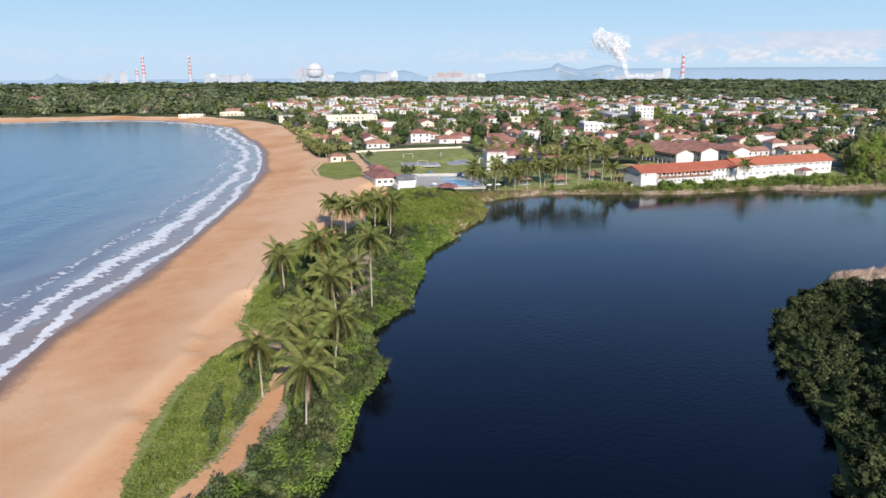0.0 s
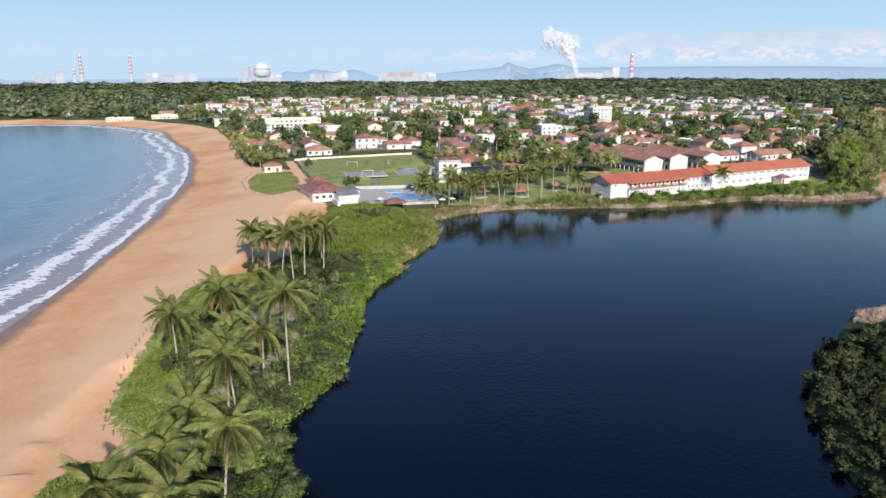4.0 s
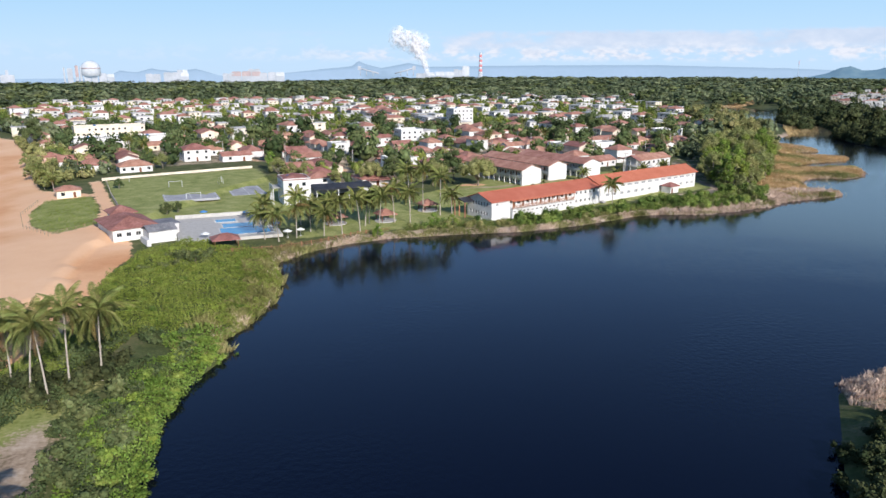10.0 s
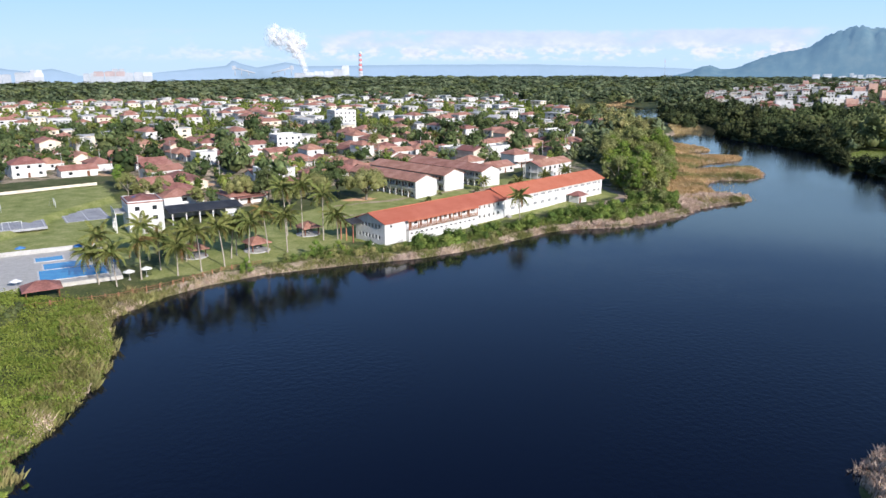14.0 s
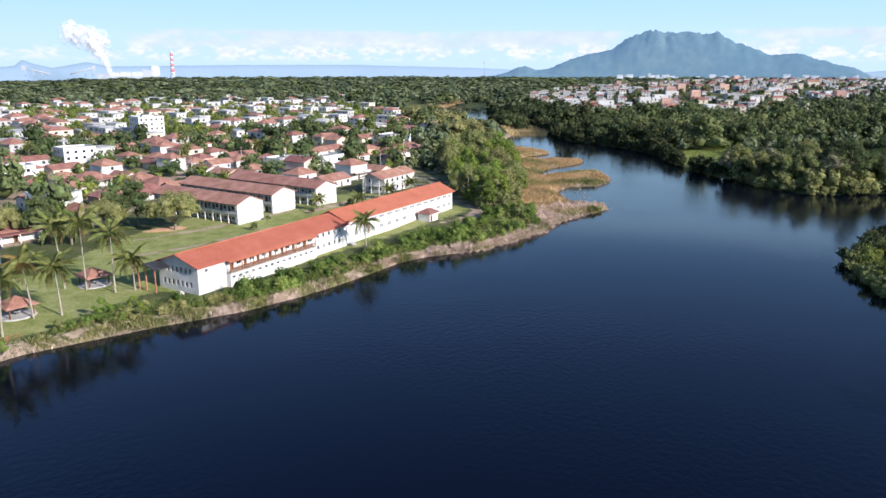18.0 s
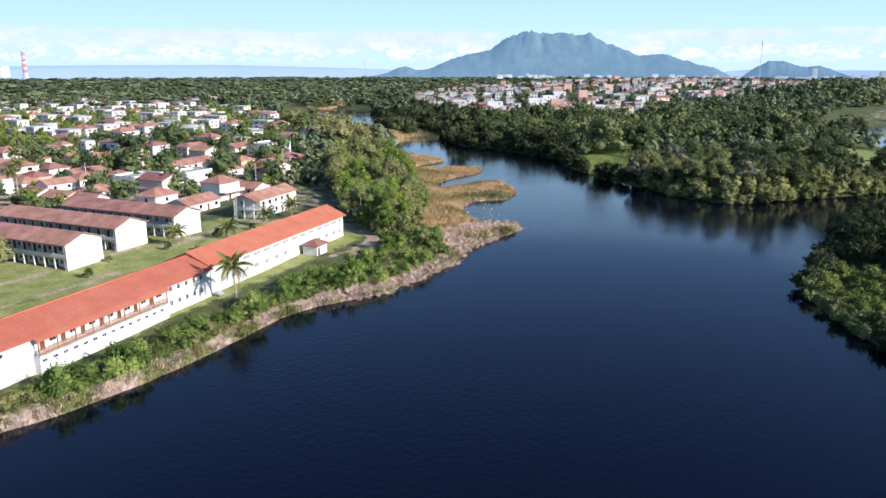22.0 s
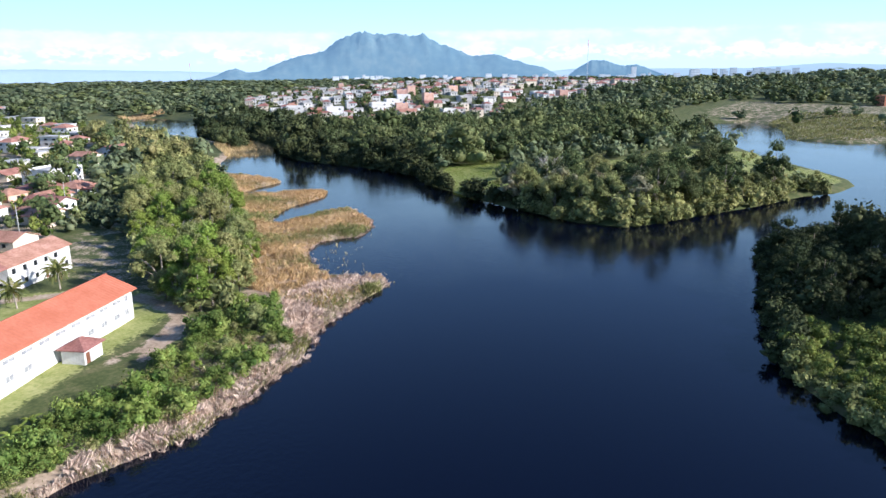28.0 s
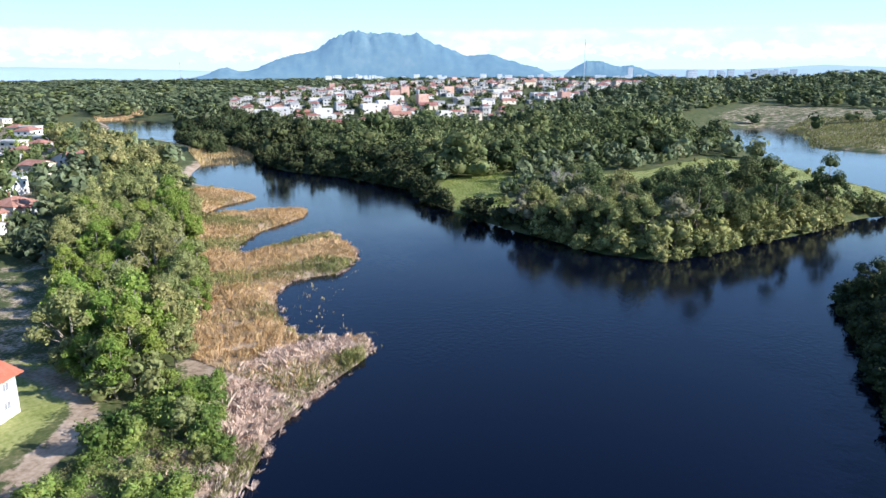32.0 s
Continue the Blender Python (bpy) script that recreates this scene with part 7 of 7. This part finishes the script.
def mounds(x, y, size, low, high, seed):
    return low + (high - low) * np.clip(0.5 + 0.5 * wave_noise(x, y, size, seed), 0, 1)


SPIT = [(-40, -20), (-44, 31), (-49, 60), (-50, 79), (-40, 84), (-50, 92), (-55, 110), (-60, 150), (-50, 172), (-46, 190), (-48, 225), (-47, 246), (-34, 262), (-12, 246), (-4, 222), (-6, 205), (-14, 186), (-18, 165), (-20, 140), (-19, 112), (-24, 95), (-19, 74), (-20, 50), (-22, 0), (-24, -20)]
x, y = sprinkle(SPIT, 380000)
lag = -signed(LAGOON, x, y)
veg = -signed(VEG_POLY, x, y)
on_track = reach(track, x, y) < 2.0
bulge = y > 186
edge_w = (lag < 9) & (lag > -1.2) & ~on_track
k = edge_w & ~bulge
carpet("shore_shrubs", x[k], y[k], mounds(x[k], y[k], 9, 0.4, 2.2, 31), 0.21, M["leaf_bright"], "bright green broad-leaved shrubs along the water's edge", "shrubs")
k = (lag > 4) & (veg > 7) & ~bulge & ~on_track & (wave_noise(x, y, 9, 9) > -0.1) & (np.hypot((x + 37) * 1.2, (y - 138) * 0.5) > 5.5)
carpet("spit_scrub", x[k], y[k], mounds(x[k], y[k], 8, 0.3, 2.4, 32), 0.22, M["leaf_dark"], "green scrub and vines under the palms", "scrub")
k = bulge & (lag > -0.5) & (veg > 1)
carpet("vine_thicket", x[k], y[k], mounds(x[k], y[k], 10, 0.5, 1.7, 33), 0.17, M["leaf_bright"], "low bright green thicket between beach and lagoon", "scrub")
k2 = k & (wave_noise(x, y, 9, 36) > 0.25)
carpet("thicket_bushes", x[k2], y[k2], mounds(x[k2], y[k2], 6, 1.0, 2.8, 37), 0.14, M["leaf_bright"], "taller green bushes in the thicket", "scrub")
k = (veg > 0.3) & (veg < 14) & (lag > 8) & ~bulge & ~on_track
carpet("dune_grass", x[k], y[k], np.full(k.sum(), 0.45), 0.24, M["leaf_bright"], "low green dune grass and creepers", "grass", (0.05, 1.0), 0.3)
x, y = sprinkle(SAND_PATCH, 6000)
carpet("dune_grass", x, y, np.full(len(x), 0.5), 0.24, M["leaf_bright"], "low green dune creepers on the sand patch", "grass", (0.05, 1.0), 0.3)

# rounded bushes on the spit: along the water, and strewn over the thicket
x, y = shore_points(LAGOON_WEST[2:16], 1.7, -1.2, 7.5, True)
ok = (y > -25) & (y < 186) & (reach(track, x, y) > 2.5)
near_tall = np.exp(-(((x + 24) / 9) ** 2 + ((y - 108) / 22) ** 2)) + np.exp(-(((x + 24) / 9) ** 2 + ((y - 52) / 26) ** 2)) > 0.3
for pick, mt, lo, hi, words in ((ok & ~near_tall, "leaf_bright", 0.5, 1.3, "low bright green bushes along the spit's lagoon shore"), (ok & near_tall, "leaf_dark", 0.8, 1.9, "dense green bushes hanging over the lagoon by the palms")):
    wood("spit_bushes", x[pick], y[pick], vr.uniform(lo, hi, pick.sum()), BUSH, M[mt], words, squash=(0.6, 1.0))
x, y = sprinkle([(-44, 190), (-46, 225), (-44, 243), (-33, 258), (-16, 246), (-12, 222), (-12, 205), (-18, 188)], 420)
ok = wave_noise(x, y, 14, 91) > 0.15
wood("spit_bushes", x[ok], y[ok], vr.uniform(0.6, 1.4, ok.sum()), BUSH, M["leaf_bright"], "low rounded bushes in the green thicket", squash=(0.45, 0.7))
x, y = sprinkle([(-44, 228), (-38, 246), (-28, 252), (-22, 240), (-30, 232)], 60)
wood("spit_bushes", x, y, vr.uniform(0.9, 1.8, len(x)), MID, M["leaf_dark"], "dark bushes at the head of the thicket", squash=(0.6, 0.9))
x, y = sprinkle([(-34, 135), (-28, 132), (-24, 142), (-25, 156), (-31, 160), (-36, 150)], 70)
wood("spit_bushes", x, y, vr.uniform(0.8, 1.8, len(x)), MID, M["leaf_dark"], "dark bushes beside the dry grass of the spit", squash=(0.7, 1.0))

# bank below the school
BANANAS = [(120.5, 295.6), (122.6, 296.8), (118.8, 294.4)]
BANK = [(24, 264), (46, 266), (63, 266), (78, 269), (98, 277), (120, 284), (136, 282), (152, 287), (166, 292), (180, 312), (176, 322), (158, 309), (140, 301), (118, 293), (102, 286), (80, 277), (60, 272), (40, 272)]
x, y = sprinkle(BANK, 300000)
lag = -signed(LAGOON, x, y)
k = (lag > 3.5) & (wave_noise(x, y, 11, 41) > 0.0)
carpet("bank_scrub", x[k], y[k], mounds(x[k], y[k], 9, 0.3, 2.4, 42), 0.13, M["leaf_bank"], "bright green bushes and tall weeds on the school bank", "scrub")
k = (lag > 3.0) & (wave_noise(x, y, 7, 45) > -0.15)
carpet("bank_bushes", x[k], y[k], mounds(x[k], y[k], 6, 0.6, 2.6, 46), 0.13, M["leaf_bank"], "green bushes on the school bank", "scrub")
k = (lag > 2.0) & (wave_noise(x, y, 11, 41) <= -0.2)
carpet("bank_weeds", x[k], y[k], np.full(k.sum(), 1.4), 0.22, M["reed_green"], "yellow-green tall grass on the bank", "grass", (0.2, 1.0), 0.12, 0.1)
x, y = sprinkle(BANK, 3000)
lag = -signed(LAGOON, x, y)
k = (lag > 2.7) & (wave_noise(x, y, 15, 47) > -0.25)
wood("bank_bushes", x[k], y[k], 0.7 + 1.6 * vr.rand(k.sum()) ** 1.4, BUSH, M["leaf_bank"], "leafy green bushes of uneven height on the bank", squash=(0.7, 1.2))
k = (lag > 2.7) & (wave_noise(x, y, 15, 47) <= -0.25)
k[vr.rand(len(k)) < 0.6] = False
wood("bank_bushes", x[k], y[k], vr.uniform(0.6, 1.5, k.sum()), BUSH, M["leaf"], "olive green bushes among the tall bank grass", squash=(0.7, 1.2))
for i, (x, y, s) in enumerate(((30, 268, 0.42), (38, 270, 0.5), (44, 271, 0.45), (52, 271, 0.42), (70, 273, 0.4), (88, 279, 0.45), (128, 289, 0.45), (136, 290, 0.5), (148, 296, 0.45), (168, 304, 0.75), (172, 309, 0.6), (20, 263, 0.42), (158, 300, 0.5))):
    plant_tree(x, y, float(land_height(np.array([float(x)]), np.array([float(y)]))[0]) - 1.6, 3 if i % 3 else 2, s, "bank bushes", "rounded green bush on the lagoon bank")
plant_tree(-28.6, 237.0, 1.2, 5, 0.5, "bank bushes", "small dark tree in the low thicket")
carpet_x, carpet_y = sprinkle([(-26, 240), (-8, 238), (2, 250), (26, 263), (24, 268), (0, 258), (-24, 250)], 9000)
carpet("bank_weeds", carpet_x, carpet_y, np.full(len(carpet_x), 1.0), 0.26, M["reed_green"], "dry yellow-green grass along the club bank", "grass", (0.1, 1.0), 0.12, 0.1)


def blades(name, x, y, height, material, label, lean=0.35, wide=0.09):
    """Standing reeds: one bent blade each."""
    n = len(x)
    z = np.maximum(land_height(x, y), -0.3)
    a = 3.5 * wave_noise(x, y, 7.0, 71) + vr.uniform(-2.0, 2.0, n)
    h = height * vr.uniform(0.55, 1.2, n) * np.clip(0.8 + 0.4 * wave_noise(x, y, 2.6, 72) + 0.4 * wave_noise(x, y, 8.0, 73), 0.2, 2.2)
    d = np.stack([np.cos(a), np.sin(a)], 1)
    w = wide * vr.uniform(0.7, 1.6, n)
    side = np.stack([-d[:, 1], d[:, 0]], 1) * w[:, None]
    off = d * (h * lean * vr.uniform(0.2, 1.3, n))[:, None]
    p = np.stack([x, y], 1)
    v = np.stack([np.c_[p - side, z - 0.2], np.c_[p + side, z - 0.2], np.c_[p + off * 0.45 + side * 0.8, z + h * 0.65], np.c_[p + off, z + h]], 1).reshape(-1, 3)
    return tagged(new(name, mesh_of(name, v, np.arange(4 * n).reshape(-1, 4), [material])), label, "reeds", kind="stuff")


x, y = sprinkle(MARSH, 1000000)
lag = -signed(LAGOON, x, y)
patch = wave_noise(x, y, 30, 51) + 0.35 * vr.normal(size=len(x))
ok_top = lag < 5.0 + np.clip(x - 125, 0, 60) * 0.16 + 2.0 * wave_noise(x, y, 8, 86)
dead = (x < 184) | ((y < 316) & (x < 206) & (patch > 0.0))
ok = (lag > -0.6) & (vr.rand(len(x)) < 0.9)
k = ok & dead & (ok_top | (x > 190))
blades("dead_reeds", x[k], y[k], 1.1, M["reed_dead"], "flattened pale dead reeds at the water's edge", 0.8, 0.024)
k = ok & ~dead & (patch > -0.5)
blades("golden_reeds", x[k], y[k], 0.95, M["reed"], "golden-brown reed bed in the marsh", 0.5, 0.028)
k = ok & ~dead & (patch <= -0.5)
blades("green_reeds", x[k], y[k], 1.0, M["reed_green"], "olive green reeds in the marsh", 0.5, 0.036)
sx_, sy_ = [], []
for (xa, ya), (xb, yb) in list(zip(LAGOON_WEST[15:], LAGOON_WEST[16:])) + list(zip([LAGOON_WEST[-1]] + LAGOON_NORTH[:12], LAGOON_NORTH[:13])):
    n = int(math.hypot(xb - xa, yb - ya) * 190)
    u = vr.rand(n)
    nx_, ny_ = -(yb - ya), xb - xa
    ln = math.hypot(nx_, ny_)
    o_ = vr.uniform(-0.3, 3.4, n) * vr.uniform(0.3, 1.0, n) * (1 + 0.5 * wave_noise(xa + (xb - xa) * u, ya + (yb - ya) * u, 9, 61))
    sx_.append(xa + (xb - xa) * u + nx_ / ln * o_)
    sy_.append(ya + (yb - ya) * u + ny_ / ln * o_)
x, y = np.concatenate(sx_), np.concatenate(sy_)
olive = wave_noise(x, y, 12, 63) + 0.4 * vr.normal(size=len(x)) > 0.1
k = ~olive & (wave_noise(x, y, 17, 64) > -0.55)
blades("shore_reeds", x[k], y[k], 0.9, M["reed_dead"], "dry buff reeds along the lagoon bank", 0.6, 0.026)
blades("shore_reeds", x[olive], y[olive], 1.0, M["reed_green"], "olive green reeds along the lagoon bank", 0.6, 0.035)
x, y = sprinkle([(80, 138), (84, 146), (92, 149), (106, 153), (128, 163), (124, 148), (104, 134), (86, 128)], 60000)
blades("dead_reeds", x, y, 0.9, M["reed_dead"], "pale pinkish dead reeds on the near point", 0.6, 0.035)
x, y = sprinkle([(350, 546), (371, 530), (400, 562), (424, 588), (412, 630), (385, 604)], 14000)
blades("golden_reeds", x, y, 2.0, M["reed"], "golden reeds along the upper channel", 0.4, 0.12)
x, y = sprinkle([(496, 896), (512, 930), (575, 950), (585, 935), (540, 905)], 9000)
blades("golden_reeds", x, y, 1.6, M["reed"], "tan reed flat at the head of the channel", 0.4, 0.3)
x, y = sprinkle([(616, 300), (690, 318), (740, 340), (800, 330), (780, 250), (660, 235), (612, 262)], 16000)
blades("golden_reeds", x, y, 1.2, M["reed_green"], "tan and olive reed flats in the inner lagoon", 0.4, 0.3)
x, y = sprinkle([(203, 302), (216, 306), (213, 316), (226, 330), (246, 342), (232, 348), (214, 336), (206, 322)], 2600)
k = wave_noise(x, y, 5, 81) > 0.35
blades("sparse_reeds", x[k], y[k], 0.8, M["reed"], "thin reed stalks standing in the shallows", 0.6, 0.05)
x, y = shore_points(LAGOON_NORTH[3:24], 90, -1.5, 0.8, True)
k = wave_noise(x, y, 3.0, 83) + 0.5 * wave_noise(x, y, 9.0, 84) > 0.35
blades("shore_reeds", x[k], y[k], 0.8, M["reed_dead"], "ragged tufts of dry reeds standing in the water", 0.8, 0.022)
x, y = shore_points(LAGOON_WEST[14:21], 260, -1.0, 8.0, True)
k = wave_noise(x, y, 6.0, 85) > -0.35
blades("shore_reeds", x[k], y[k], 1.3, M["reed_green"], "olive green reeds round the low thicket", 0.6, 0.024)
# grass of the meadows
for poly, n in ((MEADOW_A, 16000), (MEADOW_B, 26000)):
    x, y = sprinkle(poly, n)
    carpet("meadow_grass", x, y, np.full(len(x), 0.9), 0.3, M["leaf_bright"], "bright rough grass on the wooded point", "grass", (0.05, 1.0), 0.25)


def banana_plant(x, y, seed):
    """A short green stem with broad arched leaves."""
    r = random.Random(seed)
    t = thing("banana_plant", "yellow-green banana plant with broad arching leaves", "banana plant", "banana plants", spot(x, y))
    part("stem", tube([(0, 0, -0.4), (0.05, 0, 1.0), (0.0, 0.05, 2.0)], [0.17, 0.14, 0.09], 7), M["leaf_bright"], t)
    for k in range(9):
        a, ln, up = k * 2.4 + r.uniform(-0.3, 0.3), r.uniform(1.7, 2.6), r.uniform(0.5, 1.3)
        bm = bmesh.new()
        rows = []
        for i in range(8):
            u = i / 7
            rad, z = ln * (0.15 * u + 0.75 * u * u ** 0.3), 1.9 + up * u * 1.9 - 1.9 * u * u
            w = 0.34 * math.sin(math.pi * min(1.0, 0.08 + u * 0.92)) ** 0.7
            c = Vector((math.cos(a) * rad, math.sin(a) * rad, z))
            side = Vector((-math.sin(a), math.cos(a), 0)) * w
            rows.append([bm.verts.new(c - side - Vector((0, 0, w * 0.35))), bm.verts.new(c), bm.verts.new(c + side - Vector((0, 0, w * 0.35)))])
        for p_, q_ in zip(rows, rows[1:]):
            for j in range(2):
                bm.faces.new((p_[j], p_[j + 1], q_[j + 1], q_[j]))
        part("leaf", bm, M["leaf_bright"], t)


for i, (x, y) in enumerate(BANANAS):
    banana_plant(x, y, 60 + i)
stone = bmesh.new()
bmesh.ops.create_icosphere(stone, subdivisions=3, radius=1.0)
for v in stone.verts:
    v.co = v.co * (1 + 0.25 * noise.fractal(v.co * 1.3, 1.0, 2.0, 3))
    v.co = Vector((v.co.x * 1.1, v.co.y * 0.8, v.co.z * 0.7))
boulder = part("boulder", stone, M["white_wall"])
boulder.matrix_world = spot(54.6, 279.0, 20)
tagged(boulder, "pale weathered boulder at the corner of the school", "rock")


def bare_tree(x, y, h, seed):
    """A leafless grey tree of forking limbs."""
    r = random.Random(seed)
    z = float(land_height(np.array([float(x)]), np.array([float(y)]))[0])
    t = thing("dead_tree", "leafless pale grey dead tree", "dead tree", "dead trees", pose(x, y, z))
    part("trunk", tube([(0, 0, -0.5), (0.1, 0, h * 0.3), (0.2, 0.1, h * 0.55)], [0.28, 0.2, 0.12], 7), M["dead_twig"], t)
    for k in range(9):
        a, z0_ = r.uniform(0, 6.28), h * r.uniform(0.25, 0.55)
        e = (math.cos(a) * h * 0.34, math.sin(a) * h * 0.34, h * r.uniform(0.75, 1.05))
        bm = tube([(0.12, 0.05, z0_), (e[0] * 0.5, e[1] * 0.5, (z0_ + e[2]) * 0.5), e], [0.12, 0.08, 0.03], 5)
        for _ in range(4):
            u = r.uniform(0.4, 0.9)
            s = [0.12 + (e[0] - 0.12) * u, e[1] * u, z0_ + (e[2] - z0_) * u]
            tube([s, (s[0] + r.uniform(-1.4, 1.4), s[1] + r.uniform(-1.4, 1.4), s[2] + r.uniform(0.6, 1.8))], [0.06, 0.02], 4, bm)
        part("limb", bm, M["dead_twig"], t)


for i, (x, y, h) in enumerate(((366, 350, 10), (372, 344, 9), (362, 345, 9), (360, 340, 8), (338, 322, 10), (396, 300, 10), (402, 296, 9), (214, 372, 10), (222, 384, 9), (196, 366, 9), (262, 210, 9), (240, 412, 9))):
    bare_tree(x, y, h, i)
